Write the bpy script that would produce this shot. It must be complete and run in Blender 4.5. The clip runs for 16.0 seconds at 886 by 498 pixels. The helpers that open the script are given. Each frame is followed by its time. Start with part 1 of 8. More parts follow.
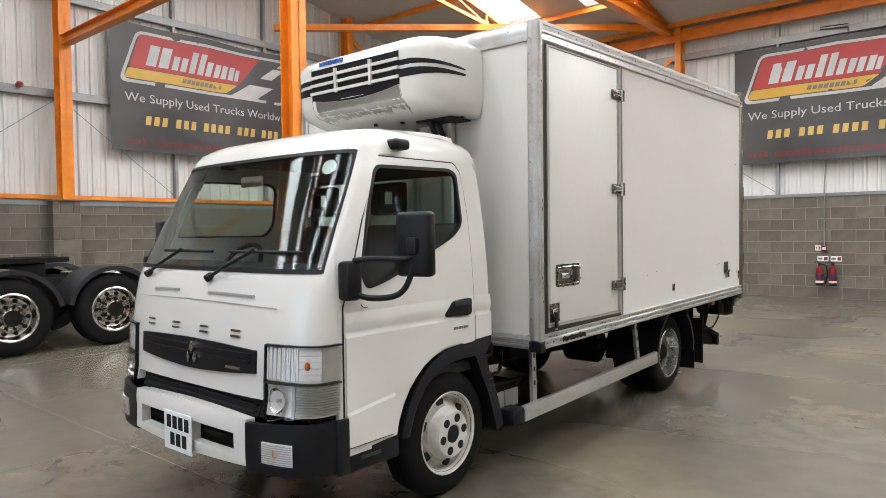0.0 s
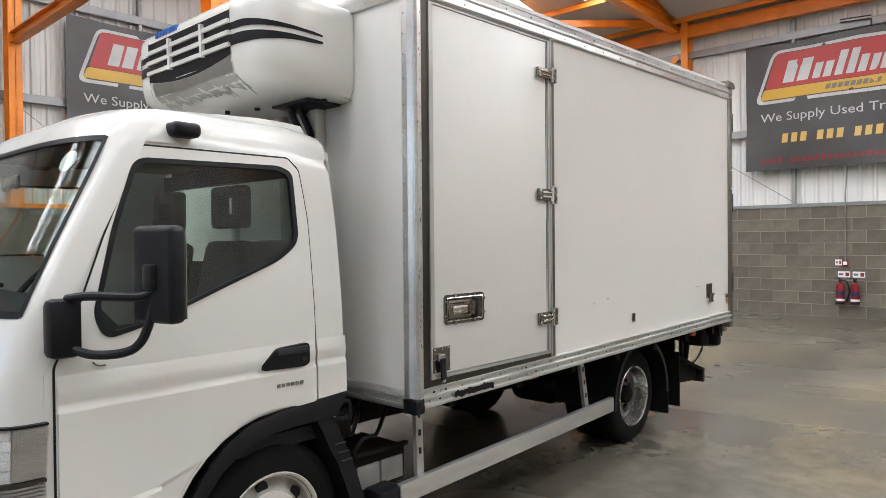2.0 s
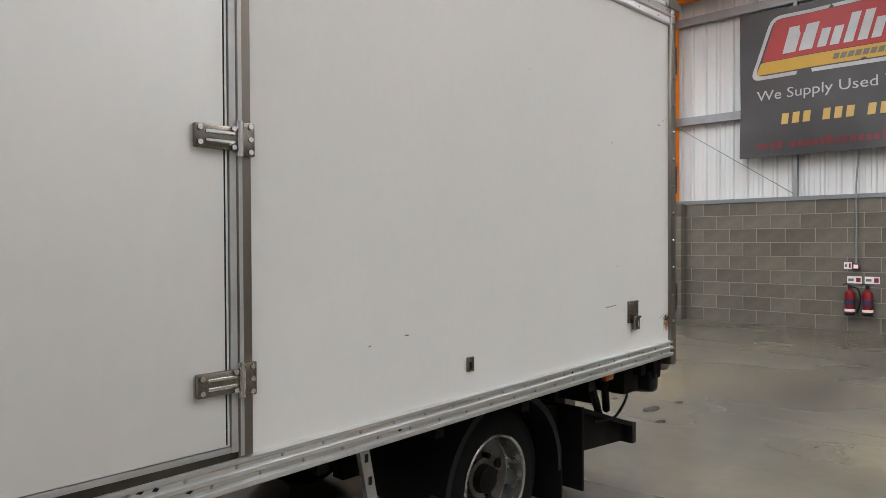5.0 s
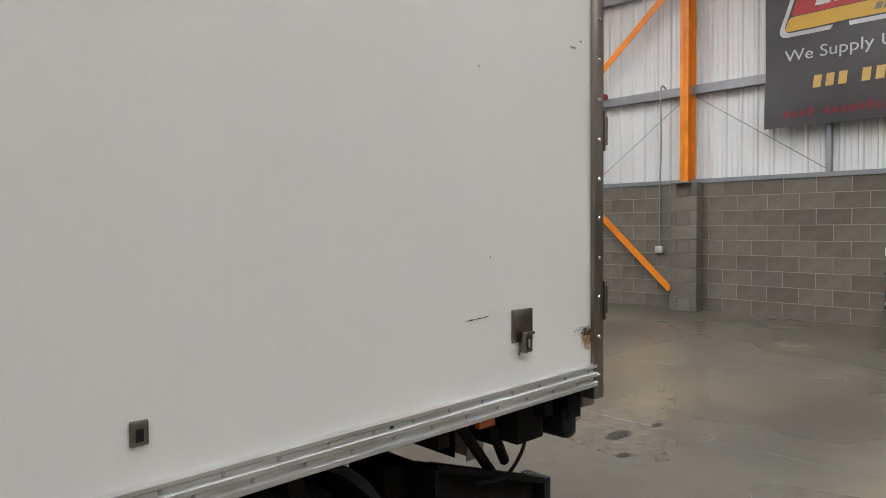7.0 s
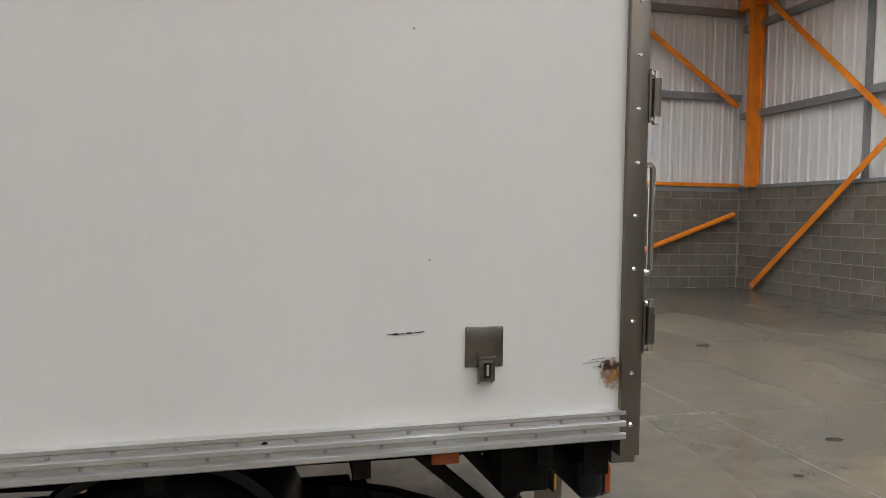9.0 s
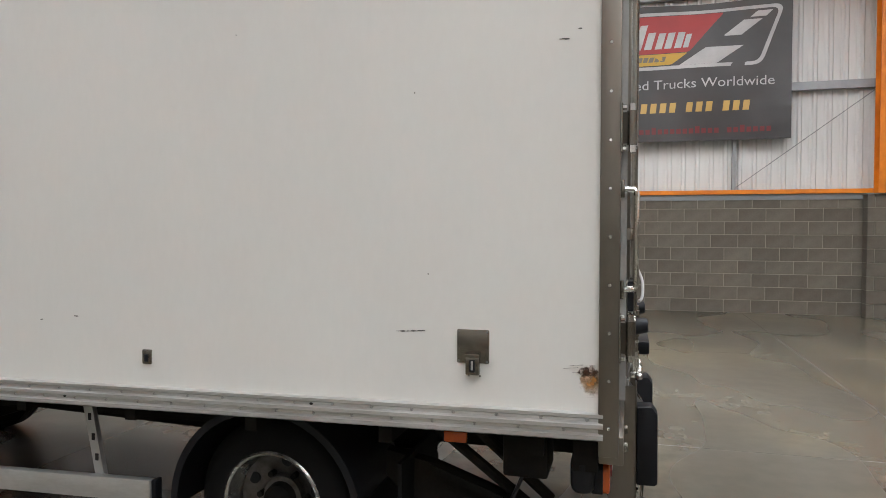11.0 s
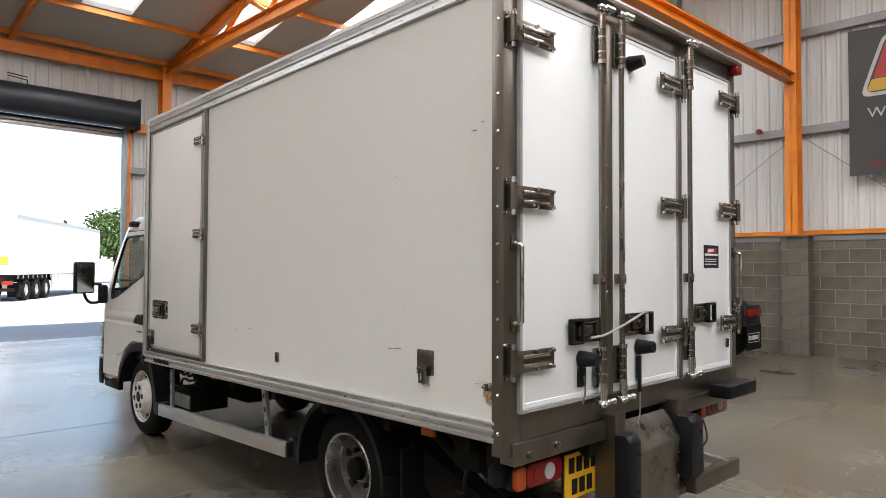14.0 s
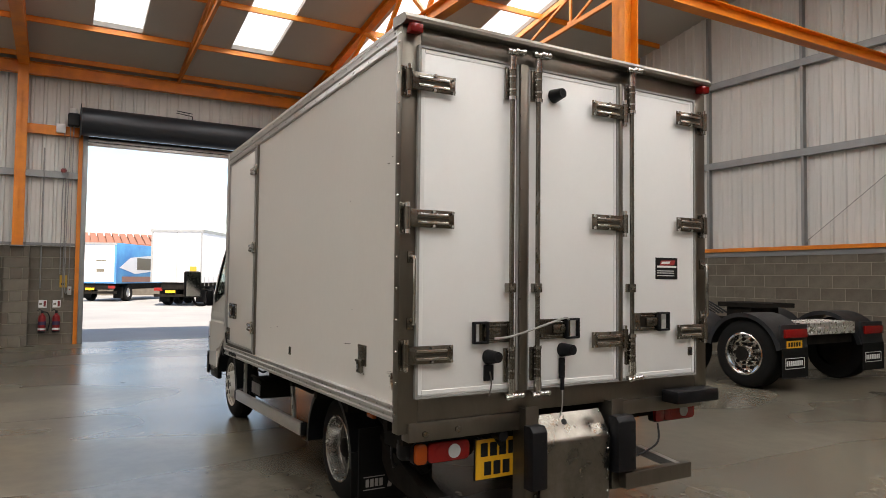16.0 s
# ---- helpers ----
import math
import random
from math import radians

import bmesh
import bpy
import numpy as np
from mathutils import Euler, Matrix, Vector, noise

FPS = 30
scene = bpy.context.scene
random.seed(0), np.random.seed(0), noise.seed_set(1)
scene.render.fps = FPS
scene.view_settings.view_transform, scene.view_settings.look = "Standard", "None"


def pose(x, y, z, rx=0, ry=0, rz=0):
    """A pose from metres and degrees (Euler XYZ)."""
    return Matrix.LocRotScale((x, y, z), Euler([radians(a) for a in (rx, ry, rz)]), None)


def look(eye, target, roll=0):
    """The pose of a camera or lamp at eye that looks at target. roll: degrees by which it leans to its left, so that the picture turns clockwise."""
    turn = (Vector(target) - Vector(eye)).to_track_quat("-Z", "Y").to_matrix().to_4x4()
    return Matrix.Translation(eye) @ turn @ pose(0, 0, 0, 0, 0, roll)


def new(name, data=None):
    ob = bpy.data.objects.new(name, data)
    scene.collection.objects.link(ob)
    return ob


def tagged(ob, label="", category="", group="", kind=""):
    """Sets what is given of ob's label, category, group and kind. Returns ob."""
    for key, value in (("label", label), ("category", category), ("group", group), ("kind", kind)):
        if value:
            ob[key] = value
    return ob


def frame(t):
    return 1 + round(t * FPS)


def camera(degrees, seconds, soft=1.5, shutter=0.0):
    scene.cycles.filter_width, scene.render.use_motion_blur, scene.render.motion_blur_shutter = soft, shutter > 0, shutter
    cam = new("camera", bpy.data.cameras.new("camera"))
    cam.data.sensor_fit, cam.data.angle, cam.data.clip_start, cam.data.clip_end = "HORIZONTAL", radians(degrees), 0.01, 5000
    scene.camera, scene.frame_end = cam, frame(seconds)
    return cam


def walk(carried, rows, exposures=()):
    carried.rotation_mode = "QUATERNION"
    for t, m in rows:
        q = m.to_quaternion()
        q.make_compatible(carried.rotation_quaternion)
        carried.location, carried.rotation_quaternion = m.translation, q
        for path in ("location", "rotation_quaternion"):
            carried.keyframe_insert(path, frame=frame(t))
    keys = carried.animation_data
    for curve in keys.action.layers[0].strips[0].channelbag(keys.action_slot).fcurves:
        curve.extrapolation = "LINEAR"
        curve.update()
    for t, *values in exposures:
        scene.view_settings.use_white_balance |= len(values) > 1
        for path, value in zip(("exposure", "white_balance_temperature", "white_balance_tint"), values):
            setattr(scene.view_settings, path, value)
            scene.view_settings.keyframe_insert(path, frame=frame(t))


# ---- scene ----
cam = camera(66.1, 16.0, soft=0.8)
SKYLIGHT = {-1: 56, 1: 90}   # west slope, and the sunlit east slope
EXPOSURES = [(0.0, 1.78, 6500, 11), (1.0, 1.76, 6450, 11), (3.0, 1.62, 6400, 11), (5.0, 1.38, 6300, 11), (7.5, 1.32, 6350, 11), (8.2, 1.32, 6350, 11), (10.3, 1.42, 6400, 11), (12.0, 1.47, 6400, 11), (13.5, 1.47, 6450, 11), (14.5, 1.25, 6800, 13), (16.0, 0.88, 7200, 14)]
PATH = [
    (0, (-1.058, -2.211, 1.464), (0.464, -0.915, 1.412), -0.7),
    (0.5, (-0.745, -2.203, 1.492), (0.766, -0.893, 1.448), -0.6),
    (1, (-0.389, -2.234, 1.488), (1.112, -0.912, 1.461), -0.7),
    (1.5, (-0.065, -2.201, 1.474), (1.422, -0.864, 1.447), -0.6),
    (2, (0.271, -2.142, 1.502), (1.746, -0.791, 1.477), -0.5),
    (2.5, (0.649, -2.132, 1.489), (2.113, -0.77, 1.484), -0.5),
    (3, (0.985, -2.082, 1.463), (2.445, -0.715, 1.463), -0.7),
    (3.5, (1.352, -1.986, 1.488), (2.813, -0.62, 1.483), -0.4),
    (4, (1.744, -1.943, 1.486), (3.206, -0.579, 1.479), -0.3),
    (4.5, (2.121, -1.827, 1.469), (3.574, -0.454, 1.451), 0.1),
    (5, (2.492, -1.763, 1.462), (3.941, -0.385, 1.436), -0.3),
    (7.3, (4.208, -1.488, 1.424), (5.54, 0.001, 1.337), -0.3),
    (7.5, (4.371, -1.452, 1.42), (5.659, 0.075, 1.328), -0.1),
    (8, (4.732, -1.53, 1.421), (5.771, 0.176, 1.322), -0.6),
    (8.2, (4.857, -1.581, 1.427), (5.763, 0.199, 1.317), -0.2),
    (10.3, (5.88, -2.244, 1.456), (5.729, -0.251, 1.38), 0.1),
    (10.6, (6.061, -2.281, 1.454), (5.758, -0.305, 1.393), -0.2),
    (11, (6.321, -2.273, 1.477), (5.799, -0.343, 1.42), 0.1),
    (11.5, (6.63, -2.355, 1.473), (5.895, -0.495, 1.436), -0.0),
    (12, (6.92, -2.391, 1.501), (6.014, -0.609, 1.481), 0.1),
    (12.5, (7.228, -2.345, 1.517), (6.143, -0.664, 1.512), 0.1),
    (13, (7.552, -2.317, 1.499), (6.331, -0.734, 1.519), 0.2),
    (13.5, (7.85, -2.264, 1.504), (6.521, -0.77, 1.543), 0.2),
    (14, (8.133, -2.116, 1.509), (6.691, -0.731, 1.565), 0.2),
    (14.5, (8.459, -2.05, 1.499), (6.929, -0.764, 1.572), 0.3),
    (15, (8.747, -1.87, 1.492), (7.145, -0.677, 1.578), 0.4),
    (15.5, (9.031, -1.663, 1.502), (7.348, -0.585, 1.587), 0.5),
    (16, (9.33, -1.504, 1.509), (7.596, -0.51, 1.594), 0.6),
]
walk(cam, [(t, look(eye, target, roll)) for t, eye, target, roll in PATH], EXPOSURES)

# ---- light ----
world = bpy.data.worlds.new("sky")
scene.world = world
world.use_nodes = True
wn = world.node_tree
sky = wn.nodes.new("ShaderNodeTexSky")
sky.sky_type = "NISHITA"
sky.sun_disc = False
sky.sun_elevation = radians(52)
sky.sun_rotation = radians(105)
wn.links.new(sky.outputs[0], wn.nodes["Background"].inputs[0])
wn.nodes["Background"].inputs[1].default_value = 0.15
sun = new("sun", bpy.data.lights.new("sun", "SUN"))
sun.data.energy, sun.data.angle, sun.data.color = 5.0, radians(0.5), (1.0, 0.95, 0.88)
sun.matrix_world = look((30, -8, 40), (0, 0, 0))

# plan of the hall
XW, XR, YF, YS = -7.5, 14.6, 10.85, -10.4      # inner faces of the block walls
ZB = 2.1                                      # top of the block walls
EAVE, SLOPE = 6.1, 0.185
XM = (XW + XR) / 2                            # ridge line and middle columns


def roof_z(x):
    return EAVE + SLOPE * (min(x - XW, XR - x))


SKY_Y = [-9.05, -6.35, -3.65, -0.95, 1.72, 4.35, 6.42]
SKY_L = 8.4                                   # length of a strip, up the slope


def skylights(side):
    """The strips on a slope: lower end and start."""
    return [(XW + 1.85, y) for y in SKY_Y[1:]] if side < 0 else [(XR - 1.85, y) for y in SKY_Y]


for side in (-1, 1):
    for xa, y0 in skylights(side):
        xb = xa - side * SKY_L
        xm = (xa + xb) / 2
        lamp = new("skylight_glow", bpy.data.lights.new("skylight_glow", "AREA"))
        lamp.data.shape, lamp.data.size, lamp.data.size_y = "RECTANGLE", SKY_L, 0.88
        lamp.data.energy, lamp.data.color = SKYLIGHT[side], (0.90, 0.97, 1.0)
        lamp.matrix_world = pose(xm, y0 + 0.45, roof_z(xm) - 0.012, 0, math.degrees(math.atan(SLOPE)) * side, 0)


# ---- materials ----
def mat(name, col, rough=0.5, metal=0.0, var=0.08, scale=2.5, fine=70.0, bump=0.04, stretch=(1, 1, 1), rvar=0.12,
        tint=None, spread=0.0, coat=0.0, thr=None, spec=0.5):
    """A surface with broad and fine variation of colour, gloss and relief. tint: second colour of the broad stains; spread: change from piece to piece."""
    m = bpy.data.materials.new(name)
    m.use_nodes = True
    nt = m.node_tree
    b = nt.nodes["Principled BSDF"]
    tc = nt.nodes.new("ShaderNodeTexCoord")
    mp = nt.nodes.new("ShaderNodeMapping")
    mp.inputs["Scale"].default_value = stretch
    nt.links.new(tc.outputs["Object"], mp.inputs[0])
    n1 = nt.nodes.new("ShaderNodeTexNoise")
    n1.inputs["Scale"].default_value, n1.inputs["Detail"].default_value, n1.inputs["Roughness"].default_value = scale, 6, 0.6
    n2 = nt.nodes.new("ShaderNodeTexNoise")
    n2.inputs["Scale"].default_value, n2.inputs["Detail"].default_value = fine, 3
    for n in (n1, n2):
        nt.links.new(mp.outputs[0], n.inputs["Vector"])
    ramp = nt.nodes.new("ShaderNodeValToRGB")
    lo, hi = thr or (0.35, 0.68)
    ramp.color_ramp.elements[0].position, ramp.color_ramp.elements[1].position = lo, hi
    c2 = tint or [c * (1 - 2 * var) for c in col]
    ramp.color_ramp.elements[0].color, ramp.color_ramp.elements[1].color = (*c2, 1), (*col, 1)
    nt.links.new(n1.outputs[0], ramp.inputs[0])
    hsv = nt.nodes.new("ShaderNodeHueSaturation")
    add = nt.nodes.new("ShaderNodeMath")
    add.operation = "MULTIPLY_ADD"
    nt.links.new(n2.outputs[0], add.inputs[0])
    add.inputs[1].default_value, add.inputs[2].default_value = var * 1.6, 1 - var * 0.8
    val = add.outputs[0]
    if spread:
        oi = nt.nodes.new("ShaderNodeObjectInfo")
        a2 = nt.nodes.new("ShaderNodeMath")
        a2.operation = "MULTIPLY_ADD"
        nt.links.new(oi.outputs["Random"], a2.inputs[0])
        a2.inputs[1].default_value, a2.inputs[2].default_value = 2 * spread, 1 - spread
        a3 = nt.nodes.new("ShaderNodeMath")
        a3.operation = "MULTIPLY"
        nt.links.new(val, a3.inputs[0])
        nt.links.new(a2.outputs[0], a3.inputs[1])
        val = a3.outputs[0]
    nt.links.new(val, hsv.inputs["Value"])
    nt.links.new(ramp.outputs[0], hsv.inputs["Color"])
    nt.links.new(hsv.outputs[0], b.inputs["Base Color"])
    rr = nt.nodes.new("ShaderNodeMapRange")
    rr.inputs["To Min"].default_value, rr.inputs["To Max"].default_value = max(0.02, rough - rvar), min(1, rough + rvar)
    nt.links.new(n1.outputs[0], rr.inputs["Value"])
    nt.links.new(rr.outputs[0], b.inputs["Roughness"])
    b.inputs["Metallic"].default_value = metal
    b.inputs["Coat Weight"].default_value = coat
    b.inputs["Specular IOR Level"].default_value = spec
    if bump:
        bp = nt.nodes.new("ShaderNodeBump")
        bp.inputs["Strength"].default_value, bp.inputs["Distance"].default_value = bump, 0.01
        nt.links.new(n2.outputs[0], bp.inputs["Height"])
        nt.links.new(bp.outputs[0], b.inputs["Normal"])
    return m


def translucent(name, col):
    m = bpy.data.materials.new(name)
    m.use_nodes = True
    nt = m.node_tree
    tl = nt.nodes.new("ShaderNodeBsdfTranslucent")
    wv = nt.nodes.new("ShaderNodeTexWave")
    wv.bands_direction, wv.inputs["Scale"].default_value = "Y", 2.6
    tc = nt.nodes.new("ShaderNodeTexCoord")
    nt.links.new(tc.outputs["Object"], wv.inputs[0])
    rp = nt.nodes.new("ShaderNodeValToRGB")
    rp.color_ramp.elements[0].color, rp.color_ramp.elements[1].color = (*[c * 0.8 for c in col], 1), (*col, 1)
    nt.links.new(wv.outputs[0], rp.inputs[0])
    nt.links.new(rp.outputs[0], tl.inputs[0])
    nt.links.new(tl.outputs[0], nt.nodes["Material Output"].inputs[0])
    return m


def glass(name, col=(0.9, 0.95, 0.93), rough=0.0, clear=0.85):
    m = bpy.data.materials.new(name)
    m.use_nodes = True
    nt = m.node_tree
    out = nt.nodes["Material Output"]
    tr = nt.nodes.new("ShaderNodeBsdfTransparent")
    tr.inputs[0].default_value = (*[c * clear for c in col], 1)
    gl = nt.nodes.new("ShaderNodeBsdfGlossy")
    gl.inputs["Roughness"].default_value = max(rough, 0.01)
    lw = nt.nodes.new("ShaderNodeLayerWeight")
    lw.inputs[0].default_value = 0.5
    pw = nt.nodes.new("ShaderNodeMath")
    pw.operation, pw.inputs[1].default_value = "POWER", 4.5
    nt.links.new(lw.outputs["Facing"], pw.inputs[0])
    fr = nt.nodes.new("ShaderNodeMath")
    fr.operation = "MULTIPLY_ADD"
    fr.inputs[1].default_value, fr.inputs[2].default_value = 0.55, 0.026
    nt.links.new(pw.outputs[0], fr.inputs[0])
    mx = nt.nodes.new("ShaderNodeMixShader")
    nt.links.new(fr.outputs[0], mx.inputs[0])
    nt.links.new(tr.outputs[0], mx.inputs[1])
    nt.links.new(gl.outputs[0], mx.inputs[2])
    nt.links.new(mx.outputs[0], out.inputs[0])
    return m


def stain(name, col, scale, cut=0.5, soft=0.25, rough=0.6, most=1.0):
    """A mark with a ragged, fading edge, on a thin patch."""
    m = mat(name, col, rough, var=0.2, scale=scale * 0.6)
    nt = m.node_tree
    b = nt.nodes["Principled BSDF"]
    tc = nt.nodes.new("ShaderNodeTexCoord")
    sp = nt.nodes.new("ShaderNodeVectorMath")
    sp.operation = "DISTANCE"
    sp.inputs[1].default_value = (0.5, 0.5, 0.5)
    nt.links.new(tc.outputs["Generated"], sp.inputs[0])
    n = nt.nodes.new("ShaderNodeTexNoise")
    n.inputs["Scale"].default_value, n.inputs["Detail"].default_value, n.inputs["Roughness"].default_value = scale, 7, 0.68
    nt.links.new(tc.outputs["Object"], n.inputs["Vector"])
    ma = nt.nodes.new("ShaderNodeMath")
    ma.operation = "MULTIPLY_ADD"
    nt.links.new(sp.outputs["Value"], ma.inputs[0])
    ma.inputs[1].default_value = -1.3
    nt.links.new(n.outputs[0], ma.inputs[2])
    mr = nt.nodes.new("ShaderNodeMapRange")
    mr.inputs["From Min"].default_value, mr.inputs["From Max"].default_value = cut - 0.85, cut - 0.85 + soft
    mr.inputs["To Max"].default_value = most
    nt.links.new(ma.outputs[0], mr.inputs["Value"])
    nt.links.new(mr.outputs[0], b.inputs["Alpha"])
    return m


# the oval at (3.5, 1.0) paints the truck's shade into the floor colour
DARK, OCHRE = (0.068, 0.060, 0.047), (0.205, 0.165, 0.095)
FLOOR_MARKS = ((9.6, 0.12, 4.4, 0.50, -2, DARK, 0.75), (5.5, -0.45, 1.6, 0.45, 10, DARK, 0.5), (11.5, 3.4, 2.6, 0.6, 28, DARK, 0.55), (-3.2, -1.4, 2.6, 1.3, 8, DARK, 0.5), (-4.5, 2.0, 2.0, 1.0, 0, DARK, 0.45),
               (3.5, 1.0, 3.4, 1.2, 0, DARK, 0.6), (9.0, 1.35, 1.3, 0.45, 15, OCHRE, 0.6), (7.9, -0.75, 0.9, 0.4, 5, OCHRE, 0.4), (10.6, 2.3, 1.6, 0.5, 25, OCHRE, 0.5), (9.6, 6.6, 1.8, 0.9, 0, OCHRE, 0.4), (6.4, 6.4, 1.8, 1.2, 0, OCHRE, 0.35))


def concrete():
    """Power-floated slab: broad dark and yellowish stains, tyre streaks, painted shade under the truck, fine speckle,
    uneven sheen.
    """
    m = bpy.data.materials.new("polished_concrete")
    m.use_nodes = True
    nt = m.node_tree
    b = nt.nodes["Principled BSDF"]
    tc = nt.nodes.new("ShaderNodeTexCoord")
    def noise_at(scale, detail=6, rough=0.6, stretch=(1, 1, 1), turn=0.0, warp=0.0):
        mp = nt.nodes.new("ShaderNodeMapping")
        mp.inputs["Scale"].default_value, mp.inputs["Rotation"].default_value = stretch, (0, 0, radians(turn))
        nt.links.new(tc.outputs["Object"], mp.inputs[0])
        n = nt.nodes.new("ShaderNodeTexNoise")
        n.inputs["Scale"].default_value, n.inputs["Detail"].default_value = scale, detail
        n.inputs["Roughness"].default_value, n.inputs["Distortion"].default_value = rough, warp
        nt.links.new(mp.outputs[0], n.inputs["Vector"])
        return n.outputs[0]
    def ramp(src, stops):
        r = nt.nodes.new("ShaderNodeValToRGB")
        r.color_ramp.interpolation = "EASE"
        el = r.color_ramp.elements
        while len(el) < len(stops):
            el.new(0.5)
        for e, (p, c) in zip(el, stops):
            e.position, e.color = p, (*c, 1) if len(c) == 3 else (c[0], c[0], c[0], 1)
        nt.links.new(src, r.inputs[0])
        return r.outputs[0]
    def mix(a, c, fac, how="MIX"):
        x = nt.nodes.new("ShaderNodeMix")
        x.data_type, x.blend_type = "RGBA", how
        for s, v in ((x.inputs["Factor"], fac), (x.inputs["A"], a), (x.inputs["B"], c)):
            if isinstance(v, (int, float)):
                s.default_value = v
            elif isinstance(v, tuple):
                s.default_value = (*v, 1)
            else:
                nt.links.new(v, s)
        return x.outputs["Result"]
    broad = noise_at(0.33, 5, 0.55)
    base = ramp(broad, [(0.28, (0.080, 0.070, 0.053)), (0.48, (0.112, 0.099, 0.076)), (0.68, (0.150, 0.135, 0.105))])
    streak = ramp(noise_at(0.9, 4, 0.55, (0.22, 1.5, 1), 24), [(0.32, (0.80,)), (0.66, (1.0,))])
    streak2 = ramp(noise_at(1.3, 4, 0.55, (1.6, 0.18, 1), -8), [(0.32, (0.78,)), (0.62, (1.0,))])
    col = mix(base, streak, 0.5, "MULTIPLY")
    col = mix(col, streak2, 0.3, "MULTIPLY")
    col = mix(col, (0.30, 0.235, 0.125), ramp(noise_at(0.55, 3, 0.5), [(0.46, (0.0,)), (0.80, (0.30,))]))
    col = mix(col, ramp(noise_at(6, 3, 0.6), [(0.28, (0.76,)), (0.70, (1.10,))]), 0.8, "MULTIPLY")
    # worn tracks, old spills and the truck's painted shade, each an oval with a ragged, fading edge
    edge = noise_at(1.1, 4, 0.6)
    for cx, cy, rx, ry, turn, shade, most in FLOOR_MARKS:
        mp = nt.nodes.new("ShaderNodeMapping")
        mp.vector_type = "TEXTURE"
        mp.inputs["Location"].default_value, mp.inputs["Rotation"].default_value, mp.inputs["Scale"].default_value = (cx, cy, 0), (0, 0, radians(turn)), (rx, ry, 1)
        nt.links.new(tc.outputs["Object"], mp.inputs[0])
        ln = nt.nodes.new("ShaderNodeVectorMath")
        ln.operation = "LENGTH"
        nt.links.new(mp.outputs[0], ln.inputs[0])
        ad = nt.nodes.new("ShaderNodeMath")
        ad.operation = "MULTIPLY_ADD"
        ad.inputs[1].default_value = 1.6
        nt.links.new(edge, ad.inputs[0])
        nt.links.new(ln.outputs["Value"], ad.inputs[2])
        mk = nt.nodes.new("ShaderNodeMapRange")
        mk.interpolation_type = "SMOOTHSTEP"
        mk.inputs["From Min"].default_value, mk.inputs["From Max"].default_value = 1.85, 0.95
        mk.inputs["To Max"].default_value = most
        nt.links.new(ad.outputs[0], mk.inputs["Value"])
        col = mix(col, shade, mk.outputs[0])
    nt.links.new(col, b.inputs["Base Color"])
    gloss = nt.nodes.new("ShaderNodeMapRange")
    gloss.inputs["From Min"].default_value, gloss.inputs["From Max"].default_value = 0.36, 0.64
    gloss.inputs["To Min"].default_value, gloss.inputs["To Max"].default_value = 0.23, 0.31
    b.inputs["Specular IOR Level"].default_value = 0.60
    nt.links.new(noise_at(0.5, 2, 0.5, (1.0, 0.5, 1), 12), gloss.inputs["Value"])
    nt.links.new(gloss.outputs[0], b.inputs["Roughness"])
    return m


M_FLOOR = concrete()
M_BLOCK = mat("concrete_block", (0.150, 0.131, 0.104), 0.9, var=0.22, scale=3.2, fine=60, bump=0.5, spread=0.17, tint=(0.103, 0.088, 0.068))
M_MORTAR = mat("mortar", (0.27, 0.243, 0.193), 0.95, var=0.08, fine=120, bump=0.2)
M_CLAD = mat("white_steel_cladding", (0.62, 0.62, 0.60), 0.45, var=0.03, scale=0.7, stretch=(1, 1, 0.3), bump=0.0, tint=(0.57, 0.57, 0.55))
M_ROOF = mat("roof_liner", (0.50, 0.48, 0.44), 0.7, var=0.03, scale=0.8, bump=0.0)
M_ORANGE = mat("orange_steel_paint", (0.80, 0.25, 0.012), 0.42, var=0.06, scale=3, fine=40, bump=0.03, tint=(0.62, 0.17, 0.01))
M_RUSTRED = mat("red_oxide_steel", (0.66, 0.20, 0.02), 0.55, var=0.1, scale=4, bump=0.03)
M_GALV = mat("galvanised_steel", (0.30, 0.31, 0.315), 0.5, 0.6, var=0.08, scale=5, bump=0.03)
M_FLASH = mat("grey_flashing", (0.22, 0.23, 0.235), 0.5, 0.2, var=0.06, scale=3)
M_PANEL = mat("white_grp_panel", (0.67, 0.652, 0.612), 0.42, var=0.03, scale=1.1, fine=38, bump=0.02, stretch=(1, 1, 0.4), tint=(0.62, 0.604, 0.568), rvar=0.06, thr=(0.2, 0.8))
M_DOORW = mat("white_door_panel", (0.87, 0.87, 0.86), 0.3, var=0.015, scale=1.2, fine=30, bump=0.01, rvar=0.05)
M_PAINT = mat("white_cab_paint", (0.67, 0.66, 0.622), 0.22, var=0.012, scale=1.5, fine=40, bump=0.0, coat=0.5, rvar=0.05)
M_STEEL = mat("brushed_stainless", (0.285, 0.265, 0.232), 0.25, 0.95, var=0.14, scale=4, fine=60, stretch=(1, 1, 0.3), bump=0.04, tint=(0.175, 0.155, 0.128))
M_CHROME = mat("polished_steel", (0.70, 0.69, 0.67), 0.13, 1.0, var=0.05, scale=14, bump=0.0)
M_ALU = mat("aluminium_rail", (0.66, 0.66, 0.65), 0.33, 0.80, var=0.10, scale=5, fine=80, stretch=(0.3, 1, 1), bump=0.03, tint=(0.50, 0.49, 0.47))
M_ALUDK = mat("dull_aluminium", (0.46, 0.455, 0.44), 0.45, 0.6, var=0.08, scale=6, bump=0.03)
M_BLACK = mat("black_plastic", (0.010, 0.010, 0.012), 0.42, spec=0.22, var=0.15, scale=8, fine=250, bump=0.06)
